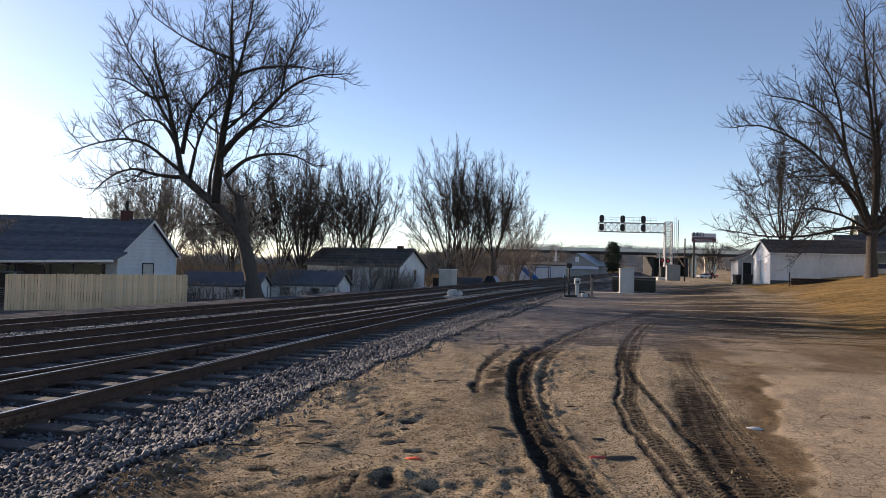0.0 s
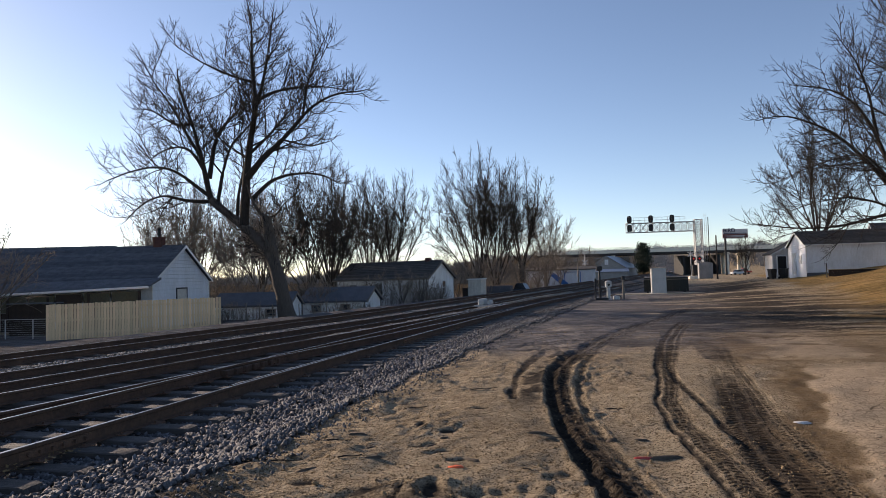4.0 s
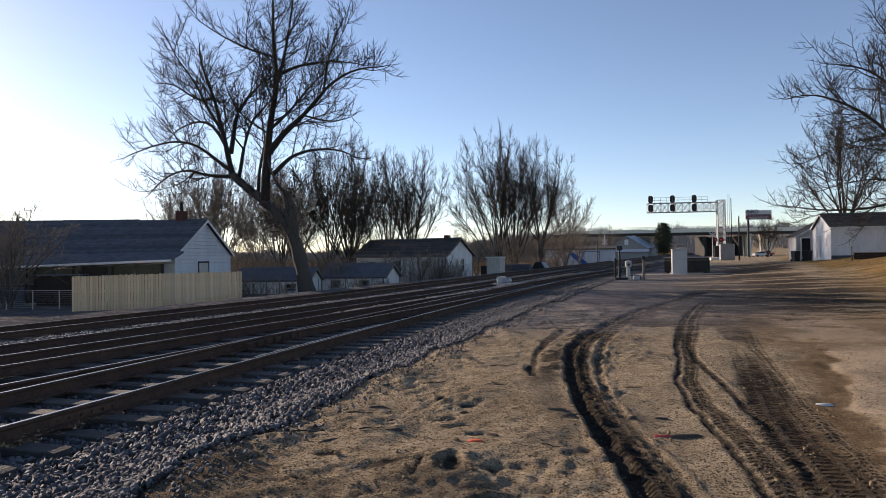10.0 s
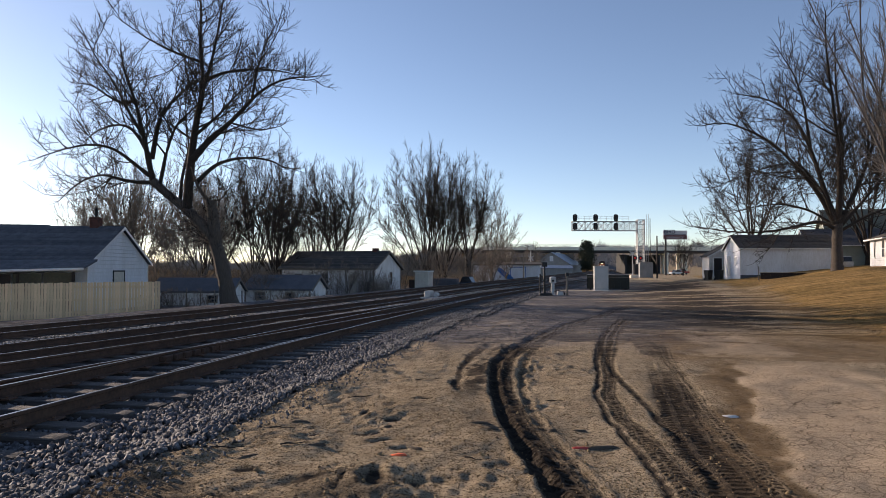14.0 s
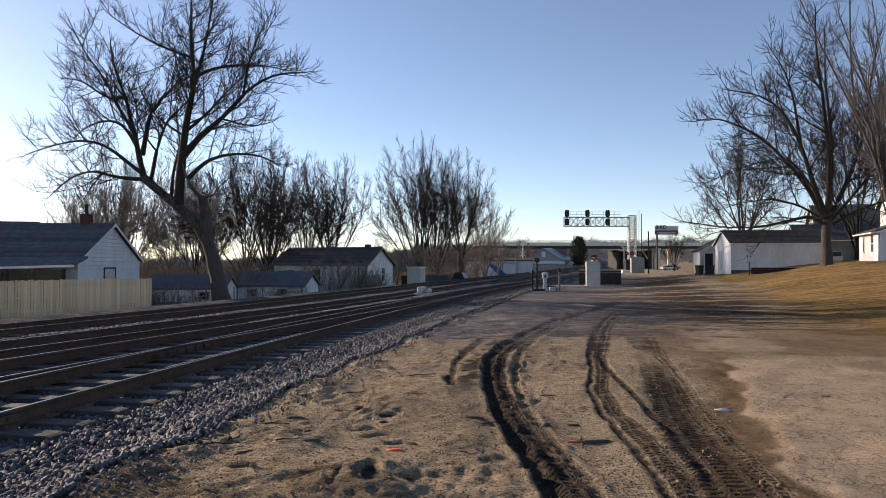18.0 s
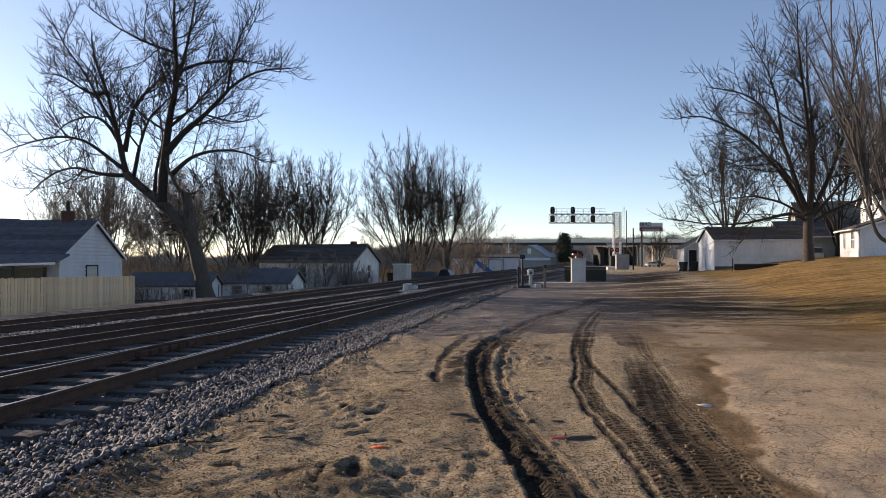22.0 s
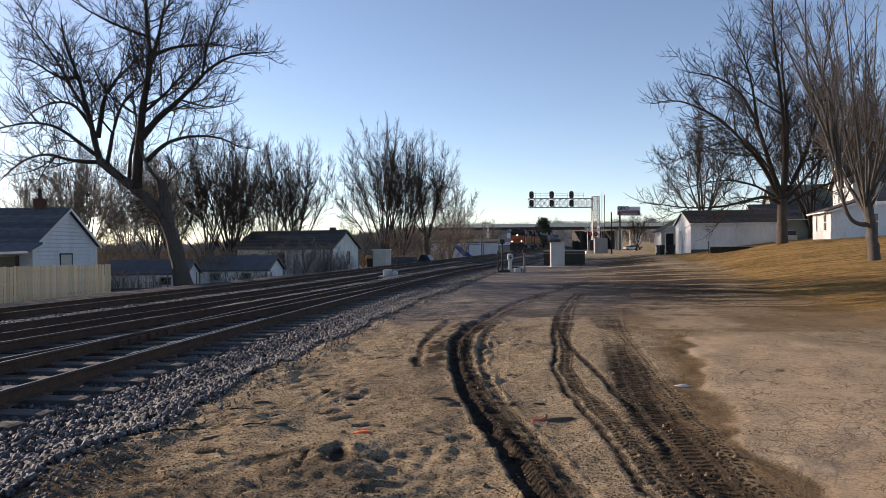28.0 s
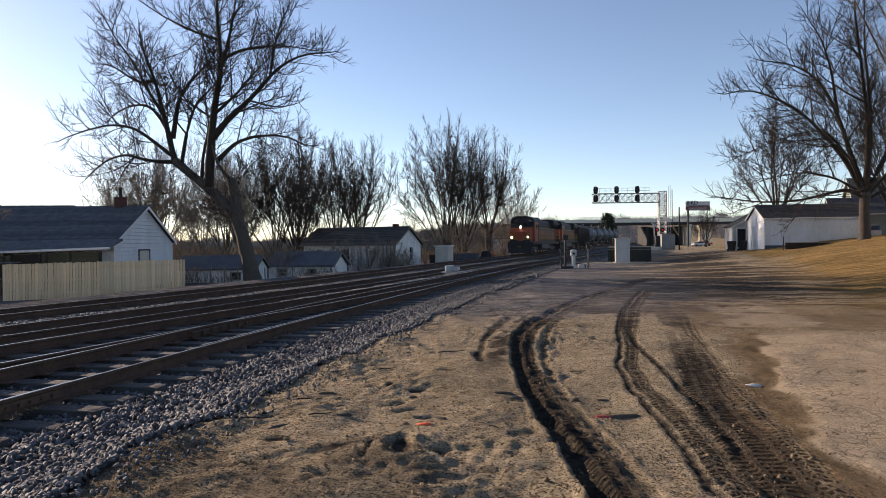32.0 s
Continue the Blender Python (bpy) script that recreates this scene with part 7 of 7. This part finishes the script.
bb = thing("billboard", (64.3, 190.0, 0), 0, "roadside billboard with a dark headline and red lower band", "billboard")
part("panel", Geo().box(-3.4, 3.4, -0.15, 0.15, 10.2, 12.7, 0.03), M["bill_white"], bb)
part("lower_band", Geo().box(-3.35, 3.35, -0.17, -0.154, 10.25, 11.36), M["bill_red"], bb)
for z, w in ((11.42, 6.0), (10.75, 5.2), (10.45, 4.4)):
    part("text_bar", Geo().box(-w / 2, w / 2, -0.19, -0.174, z, z + 0.16), M["bill_text"] if z > 11 else M["bill_white"], bb)
tx = bpy.data.curves.new("headline", "FONT")
tx.body, tx.size, tx.extrude = "BIRD", 1.5, 0.01
tx.materials.append(M["bill_text"])
tx.offset = 0.03
tmp = new("headline_curve", tx)
bpy.context.view_layer.update()
tob = new("headline", bpy.data.meshes.new_from_object(tmp))
bpy.data.objects.remove(tmp)
tob.parent = bb
tob.matrix_basis = pose(-3.2, -0.2, 11.85, 90, 0, 0)
part("post", Geo().cyl((-2.6, 0.3, -1), (-2.6, 0.3, 10.4), 0.28, None, 12), M["black"], bb)
part("catwalk", Geo().box(-3.4, 3.4, -0.8, -0.2, 10.0, 10.08), M["black"], bb)
small_car("car", (64.5, 190, height(64.5, 190)), 20, "car_white", "white car on the far street")
small_car("pickup_truck", (70.0, 202, height(70.0, 202)), 15, "car_red", "red pickup truck on the far street", True)

# far bare woods on the rise beyond the overpass
r = np.random.default_rng(5)
vs, fs, k = [], [], 0
for _ in range(5200):
    a = radians(r.uniform(-50, 62))
    d = r.uniform(430, 900)
    x, y = d * math.sin(a), d * math.cos(a)
    z = float(land(np.array([x]), np.array([y]), False)[0][0])
    h = r.uniform(3.5, 7) + 8.0 * max(0.0, math.sin(a * 37) * math.sin(a * 91 + 1) + 0.25 * math.sin(a * 233)) * r.uniform(0.4, 1.0)
    for _ in range(9):
        e = np.array([r.normal() * 0.30, 0, 1.0])
        o = np.array([r.normal() * 1.4, 0, 0])
        w = np.array([r.uniform(0.05, 0.22), 0, 0])
        b = np.array([x, y, z - 0.5]) + o
        vs += [b - w, b + w, b + e * h * r.uniform(0.6, 1.0)]
        fs.append((k, k + 1, k + 2))
        k += 3
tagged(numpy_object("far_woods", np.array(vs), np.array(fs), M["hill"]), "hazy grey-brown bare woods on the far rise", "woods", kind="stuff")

# ---- marks on the dirt ----
def on_dirt(x, y):
    return float(land(np.array([x]), np.array([y]))[0][0])


def lump(name, x, y, length, width, h, turn, mat, label, category, seed):
    r_ = random.Random(seed)
    g = Geo()
    n = 12
    v = [(0, 0, h)]
    for ring, s in ((0.6, h * 0.8), (1.0, -0.012)):
        for i in range(n):
            a = 2 * math.pi * i / n
            q = r_.uniform(0.8, 1.15) * ring
            v.append((math.cos(a) * length / 2 * q, math.sin(a) * width / 2 * q, s * r_.uniform(0.7, 1.2) if s > 0 else s))
    f = [(0, 1 + i, 1 + (i + 1) % n) for i in range(n)] + [(1 + i, 1 + n + i, 1 + n + (i + 1) % n, 1 + (i + 1) % n) for i in range(n)]
    g.add(v, f)
    return single(name, g, M[mat], label, category, place=(x, y, on_dirt(x, y)), turn=turn, smooth=True)


lump("paint_mark", -0.44, 5.80, 0.21, 0.12, 0.02, 10, "paint_orange", "orange survey paint sprayed on the dirt", "paint mark", 1)
lump("paint_mark", 1.18, 6.03, 0.22, 0.055, 0.016, -4, "paint_red", "faded red survey paint on the dirt", "paint mark", 2)
lump("scrap", 3.08, 7.35, 0.24, 0.12, 0.02, 5, "pale_scrap", "pale flat scrap lying in the mud", "scrap", 3)
# low dark lumps set where the dirt has shaded slots
for k, (x, y, ln, w, h, a) in enumerate(((0.30, 6.72, 0.26, 0.06, 0.04, -8), (0.42, 6.52, 0.17, 0.05, 0.035, 12), (-0.72, 6.56, 0.22, 0.07, 0.05, 15), (-0.62, 6.72, 0.12, 0.06, 0.04, 0),
                                         (1.02, 6.62, 0.12, 0.06, 0.04, -10), (1.30, 6.72, 0.20, 0.05, 0.03, 8), (-1.56, 6.98, 0.24, 0.05, 0.03, 4), (1.38, 6.05, 0.38, 0.09, 0.05, 6),
                                         (-1.20, 5.98, 0.22, 0.05, 0.03, 25), (-1.72, 5.72, 0.24, 0.05, 0.03, 30), (-0.30, 5.95, 0.20, 0.05, 0.035, -35), (-1.30, 6.45, 0.16, 0.05, 0.03, 10))):
    lump("mud_clod", x, y, ln, w, 0.6 * h, a, "mud", "low dark lump in place of a shaded gap", "mud clod", 10 + k)

# sticks lying on the dirt
rs = random.Random(71)
for x, y, ln, a in ((-2.52, 5.72, 0.36, 14), (-1.98, 5.95, 0.30, 3), (-1.68, 6.7, 0.26, -4), (-1.4, 5.95, 0.22, 20), (-2.9, 6.6, 0.30, -12), (-1.1, 8.2, 0.34, 32), (-0.3, 9.4, 0.40, 24), (0.2, 5.6, 0.16, -30), (1.3, 8.2, 0.2, 10), (-2.2, 8.0, 0.28, 40)):
    g = Geo()
    p = [(-ln / 2 + ln * q, 0.02 * ln * math.sin(5 * q + x), 0.008 + 0.006 * math.sin(7 * q)) for q in (0, 0.3, 0.65, 1.0)]
    for k in range(3):
        g.cyl(p[k], p[k + 1], 0.008 - 0.0015 * k, 0.0065 - 0.0015 * k, 6)
    g.cyl(p[1], (p[1][0] + 0.12 * ln, 0.10 * ln, 0.012), 0.004, 0.002, 5)
    single("stick", g, M["bark"], "thin dark fallen stick on the dirt", "stick", "sticks on the dirt", place=(x, y, on_dirt(x, y) + 0.006), turn=a)

# dead leaves blown against the near rail
rl = np.random.default_rng(23)
n_ = 260
ly = 3.6 + 3.2 * rl.random(n_) ** 1.5
lx = near_rail(ly) + rl.normal(0.16, 0.10, n_)
c_ = np.stack([lx, ly, -0.125 + rl.uniform(0.0, 0.03, n_)], 1)
u_ = rl.normal(size=(n_, 3)) * [1, 1, 0.35]
u_ *= (rl.uniform(0.016, 0.034, n_) / np.linalg.norm(u_, axis=1))[:, None]
w_ = np.cross(u_, rl.normal(size=(n_, 3)) * 0.3 + [0, 0, 1.0]) * 0.6
leaf = np.stack([c_ - u_, c_ + w_, c_ + u_ + [0, 0, 0.006], c_ - w_], 1).reshape(-1, 3)
tagged(numpy_object("dead_leaves", leaf, np.arange(4 * n_).reshape(-1, 4), M["straw"]), "curled tan dead leaves blown against the near rail", "leaves", kind="stuff")

# dormant grass standing on the lawn
rg = np.random.default_rng(17)
n_ = 15000
su, ss_ = rg.uniform(4.6, 20, n_), 17 + 45 * rg.random(n_) ** 1.3
tx_, ty_ = su * math.cos(BETA) + ss_ * math.sin(BETA), -su * math.sin(BETA) + ss_ * math.cos(BETA)
tz_ = land(tx_, ty_, False)[0]
v, f = [], []
base = np.stack([tx_, ty_, tz_ - 0.01], 1)
for b in range(3):
    lean = rg.normal(size=(n_, 3)) * 0.035
    lean[:, 2] = rg.uniform(0.015, 0.045, n_)
    side = rg.normal(size=(n_, 3)) * 0.008
    side[:, 2] = 0
    off = rg.normal(size=(n_, 3)) * 0.06
    off[:, 2] = 0
    v.append(np.stack([base + off - side, base + off + side, base + off + lean], 1).reshape(-1, 3))
v = np.concatenate(v)
tagged(numpy_object("dry_grass", v, np.arange(len(v)).reshape(-1, 3), M["straw"]), "short dormant straw-coloured lawn grass", "grass", kind="stuff")


# ---- the train ----
def bogie(parent, y, axles, spacing, r, label=""):
    g = Geo()
    span = spacing * (axles - 1) / 2
    for s in (-1, 1):
        g.prism([(-span - 0.7, 0.62), (-span - 0.55, 0.85), (span + 0.55, 0.85), (span + 0.7, 0.62), (span * 0.5, 0.42), (-span * 0.5, 0.42)], s * 1.0 - 0.08, s * 1.0 + 0.08, axis="X")
    g.box(-1.0, 1.0, -0.3, 0.3, 0.5, 0.9)
    g.v = [(a, b + y, c) for a, b, c in g.v]
    b = part("bogie", g, M["loco_grey"], parent)
    for k in range(axles):
        w = Geo()
        wheel_pair(w, y - span + k * spacing, r)
        part("wheelset", w, M["steel_rust"], b)
    return b


def locomotive(label):
    """Nose towards +y, rail level at z=0."""
    t = thing("locomotive", label=label, category="locomotive", group="locomotives of the train")
    part("underframe", Geo().box(-1.5, 1.5, -10.6, 10.2, 1.15, 1.5, 0.03), M["loco_black"], t)
    ft = Geo().prism([(-1.4, 0.65), (-1.0, 0.4), (1.0, 0.4), (1.4, 0.65), (1.4, 1.15), (-1.4, 1.15)], -2.6, 3.0)
    part("fuel_tank", ft, M["tank"], t, "grey fuel tank")
    for y in (7.0, -7.0):
        bogie(t, y, 3, 1.95, 0.52)
    # nose with sloping brow
    part("nose", Geo().prism([(8.2, 1.5), (10.1, 1.5), (10.15, 2.7), (9.7, 3.15), (8.2, 3.25)], -1.25, 1.25, axis="X"), M["orange"], t)
    part("nose_lower", Geo().box(-1.255, 1.255, 8.3, 10.17, 1.5, 1.75), M["loco_black"], t)
    part("nose_door", Geo().box(-0.35, 0.35, 10.13, 10.18, 1.6, 2.7, 0.02), M["orange"], t)
    part("nose_stripe", Geo().box(-1.26, 1.26, 10.145, 10.165, 1.62, 1.82), M["yellow"], t)
    for s in (-1, 1):
        part("nose_flash", Geo().add([(s * 0.42, 10.16, 1.84), (s * 1.2, 10.155, 2.45), (s * 1.2, 10.155, 2.58), (s * 0.42, 10.16, 2.0), (s * 0.42, 10.19, 1.84), (s * 1.2, 10.185, 2.45), (s * 1.2, 10.185, 2.58), (s * 0.42, 10.19, 2.0)],
                                     [(4, 5, 6, 7), (0, 3, 2, 1), (0, 1, 5, 4), (1, 2, 6, 5), (2, 3, 7, 6), (3, 0, 4, 7)]), M["yellow"], t, "slanting yellow stripe")
        part("number_board", Geo().box(s * 0.95 - 0.3, s * 0.95 + 0.3, 8.6, 8.68, 3.98, 4.2, 0.01), M["alu_white"], t)
    # cab
    cabp = part("cab", Geo().prism([(-1.52, 1.5), (1.52, 1.5), (1.52, 3.95), (1.25, 4.42), (0.6, 4.6), (-0.6, 4.6), (-1.25, 4.42), (-1.52, 3.95)], 5.7, 8.6), M["orange"], t)
    part("cab_roof", Geo().prism([(-1.56, 3.9), (1.56, 3.9), (1.32, 4.46), (0.62, 4.66), (-0.62, 4.66), (-1.32, 4.46)], 5.65, 8.68), M["loco_black"], cabp, "black cab roof")
    part("brow_panel", Geo().box(-1.5, 1.5, 8.6, 8.63, 3.28, 3.92), M["loco_black"], cabp)
    for x in (-1.02, -0.36, 0.36, 1.02):
        part("windscreen", Geo().box(x - 0.27, x + 0.27, 8.632, 8.65, 3.42, 3.86, 0.005), M["glass"], cabp)
    for s in (-1, 1):
        for y in (6.3, 7.5):
            part("side_window", Geo().box(s * 1.535 - 0.012, s * 1.535 + 0.012, y - 0.42, y + 0.42, 3.0, 3.7, 0.005), M["glass"], cabp)
        part("cab_door", Geo().box(s * 1.53 - 0.012, s * 1.53 + 0.012, 5.8, 6.2, 1.6, 3.6, 0.005), M["loco_black"], cabp)
    # lights
    hl = part("headlight_box", Geo().box(-0.3, 0.3, 9.5, 9.78, 3.12, 3.46, 0.03), M["loco_black"], t)
    for z in (3.21, 3.38):
        part("headlight", Geo().cyl((0, 9.785, z), (0, 9.80, z), 0.075, None, 16), M["headlight"], hl, "lit headlight")
    for x in (-0.98, 0.98):
        dl = part("ditch_light_box", Geo().box(x - 0.18, x + 0.18, 10.2, 10.42, 1.85, 2.2, 0.02), M["loco_black"], t)
        part("ditch_light", Geo().cyl((x, 10.425, 2.03), (x, 10.44, 2.03), 0.10, None, 16), M["headlight"], dl, "lit ditch light")
    # hoods
    part("hood", Geo().prism([(-0.95, 1.5), (0.95, 1.5), (0.95, 3.35), (-0.95, 3.35)], -10.0, 5.7), M["loco_grey"], t)
    part("hood_top", Geo().prism([(-0.97, 3.36), (0.97, 3.36), (0.97, 4.1), (0.72, 4.38), (-0.72, 4.38), (-0.97, 4.1)], -10.02, 5.69), M["loco_black"], t, "black hood top")
    for s in (-1, 1):
        part("stripe", Geo().box(s * 0.96 - 0.012, s * 0.96 + 0.012, -10.0, 5.65, 3.22, 3.34), M["yellow"], t)
        for k in range(13):
            y = -9.4 + k * 1.12
            part("hood_door", Geo().box(s * 0.965 - 0.012, s * 0.965 + 0.012, y, y + 1.02, 1.75, 3.10, 0.006), M["orange_faded"], t)
        part("air_intake", Geo().box(s * 0.985 - 0.012, s * 0.985 + 0.012, 2.2, 4.6, 3.45, 4.0, 0.006), M["loco_grey"], t)
    part("radiator_wing", Geo().prism([(-1.52, 3.85), (-0.97, 3.4), (0.97, 3.4), (1.52, 3.85), (1.52, 4.35), (1.3, 4.62), (-1.3, 4.62), (-1.52, 4.35)], -9.9, -5.6), M["loco_black"], t)
    part("exhaust", Geo().box(-0.5, 0.5, 0.4, 1.6, 4.36, 4.62, 0.05), M["loco_black"], t)
    part("dynamic_brake_box", Geo().box(-1.2, 1.2, 3.2, 5.4, 3.9, 4.6, 0.12), M["loco_black"], t)
    part("horn", Geo().cyl((0.2, 5.0, 4.72), (0.2, 5.5, 4.75), 0.05, 0.13, 8), M["galv"], t)
    # walkways, steps, rails
    for s in (-1, 1):
        part("sill", Geo().box(s * 1.5 - 0.03, s * 1.5 + 0.03, -10.5, 10.0, 1.22, 1.42), M["loco_black"], t)
        g = Geo()
        for y in np.arange(-9.8, 5.6, 1.1):
            g.cyl((s * 1.46, y, 1.5), (s * 1.46, y, 2.55), 0.025, None, 5)
        for z in (2.05, 2.55):
            g.cyl((s * 1.46, -9.8, z), (s * 1.46, 5.6, z), 0.025, None, 5)
        part("handrail", g, M["yellow"], t)
        g = Geo()
        for z in (0.35, 0.65, 0.95, 1.25):
            g.box(s * 1.45 - 0.28, s * 1.45 + 0.05, 9.5, 10.15, z, z + 0.04)
        part("step", g, M["loco_black"], t)
        g = Geo()
        g.cyl((s * 1.4, 10.2, 0.6), (s * 1.4, 10.2, 2.5), 0.03, None, 6)
        g.cyl((s * 1.4, 10.2, 2.5), (s * 0.55, 10.25, 2.7), 0.03, None, 6)
        part("grab_rail", g, M["yellow"], t)
    part("pilot", Geo().prism([(-1.5, 1.45), (1.5, 1.45), (1.5, 0.7), (1.3, 0.12), (-1.3, 0.12), (-1.5, 0.7)], 10.15, 10.4), M["loco_black"], t)
    part("plow", Geo().add([(-1.4, 10.4, 0.12), (0, 10.85, 0.12), (1.4, 10.4, 0.12), (-1.4, 10.4, 0.75), (0, 10.6, 0.75), (1.4, 10.4, 0.75)],
                           [(0, 1, 4, 3), (1, 2, 5, 4), (0, 3, 5, 2), (3, 4, 5), (0, 2, 1)]), M["loco_black"], t)
    part("coupler", Geo().box(-0.16, 0.16, 10.4, 11.1, 0.78, 1.02, 0.04), M["steel_rust"], t)
    part("coupler", Geo().box(-0.16, 0.16, -11.1, -10.6, 0.78, 1.02, 0.04), M["steel_rust"], t)
    return t


def hopper_car():
    t = thing("covered_hopper", label="dark brown ribbed covered hopper car behind the locomotives", category="railway wagon", group="wagons of the train")
    part("body", Geo().prism([(-1.45, 1.2), (1.45, 1.2), (1.52, 3.9), (1.1, 4.4), (-1.1, 4.4), (-1.52, 3.9)], -8.2, 8.2), M["hopper"], t)
    for s in (-1, 1):
        for k in range(14):
            y = -8.0 + k * 1.23
            part("rib", Geo().box(s * 1.53 - 0.05, s * 1.53 + 0.05, y - 0.06, y + 0.06, 1.2, 3.9), M["hopper"], t)
    for k in range(3):
        y = -5.0 + 5.0 * k
        part("chute", Geo().prism([(-1.2, 1.2), (1.2, 1.2), (0.4, 0.45), (-0.4, 0.45)], y - 1.2, y + 1.2), M["hopper"], t)
    part("roof_walk", Geo().box(-0.3, 0.3, -8.0, 8.0, 4.45, 4.5), M["galv"], t)
    for y in (6.3, -6.3):
        bogie(t, y, 2, 1.8, 0.43)
    return t


def tank_car():
    t = thing("tank_car", label="grey cylindrical tank car with bands and a top walkway", category="railway wagon", group="wagons of the train")
    part("tank", Geo().lathe([(0.0, -7.4), (0.7, -7.3), (1.2, -7.0), (1.5, -6.5), (1.5, 6.5), (1.2, 7.0), (0.7, 7.3), (0.0, 7.4)], 28, "Y", (0, 0, 2.75)), M["tank"], t, smooth=True)
    for y in (-5.2, -1.8, 1.8, 5.2):
        part("band", Geo().lathe([(1.5, y - 0.06), (1.53, y - 0.06), (1.53, y + 0.06), (1.5, y + 0.06)], 28, "Y", (0, 0, 2.75)), M["loco_black"], t)
    part("dome", Geo().cyl((0, 0, 4.15), (0, 0, 4.6), 0.5, None, 16), M["tank"], t)
    part("platform", Geo().box(-0.9, 0.9, -1.2, 1.2, 4.2, 4.26), M["loco_black"], t)
    g = Geo()
    for x in (-0.85, 0.85):
        for y in (-1.15, 1.15):
            g.cyl((x, y, 4.2), (x, y, 5.0), 0.025, None, 5)
        g.cyl((x, -1.15, 5.0), (x, 1.15, 5.0), 0.025, None, 5)
    part("platform_rail", g, M["galv"], t)
    part("sill", Geo().box(-0.35, 0.35, -8.2, 8.2, 0.85, 1.25, 0.03), M["loco_black"], t)
    for y in (-5.6, 5.6):
        part("saddle", Geo().box(-1.1, 1.1, y - 0.4, y + 0.4, 1.1, 1.75, 0.05), M["loco_black"], t)
    g = Geo()
    for s in (-1, 1):
        for q in (-0.2, 0.2):
            g.cyl((s * 1.56, q, 0.9), (s * 1.0, q, 4.2), 0.025, None, 5)
        for k in range(9):
            a = k / 9
            g.cyl((s * (1.56 - 0.56 * a), -0.2, 0.9 + 3.3 * a), (s * (1.56 - 0.56 * a), 0.2, 0.9 + 3.3 * a), 0.02, None, 4)
    part("ladder", g, M["galv"], t)
    for y in (6.0, -6.0):
        bogie(t, y, 2, 1.8, 0.43)
    return t


loco = locomotive("orange and black diesel locomotive with lit headlights leading the train")
loco2 = copy_thing(loco, pose(0, 0, 0))
tagged(loco2, "second orange and black diesel locomotive coupled behind the first")
for o in loco2.children_recursive:
    if o.name.startswith(("headlight", "ditch_light")) and "box" not in o.name:
        bpy.data.objects.remove(o)
hop = hopper_car()
tanks = [tank_car()]
for _ in range(4):
    tanks.append(copy_thing(tanks[0], pose(0, 0, 0)))
TRAIN = [(loco, 11.1), (loco2, 11.1), (hop, 9.0)] + [(c, 8.6) for c in tanks]

# length along the far track, for placing wagons behind one another
_ty = np.arange(20.0, 1100.0, 1.0)
_ts = np.concatenate([[0], np.cumsum(np.hypot(np.diff(far_track(_ty)), 1.0))])


def front_at(t):
    """y of the leading coupler t seconds into the clip."""
    b = 32.0 - t
    return 80.0 + 13.4 * b + 0.18 * b * b if b < 12 else 80.0 + 13.4 * 12 + 0.18 * 144 + 17.7 * (b - 12)


def motions():
    times = [0, 4, 8, 12, 16, 18, 19, 20, 21, 22, 23, 24, 25, 26, 27, 28, 29, 30, 31, 32]
    back = 0.0
    for car, half in TRAIN:
        mid = back + half
        back += 2 * half
        rows = []
        for t in times:
            s = np.interp(front_at(t), _ty, _ts) + mid
            y = float(np.interp(s, _ts, _ty))
            x = float(far_track(np.array([y]))[0])
            dx = float((far_track(np.array([y + 6])) - far_track(np.array([y - 6])))[0]) / 12
            rows.append((t, pose(x, y, float(level_far(y)), 0, 0, 180 - math.degrees(math.atan(dx)))))
        walk(car, rows)


motions()
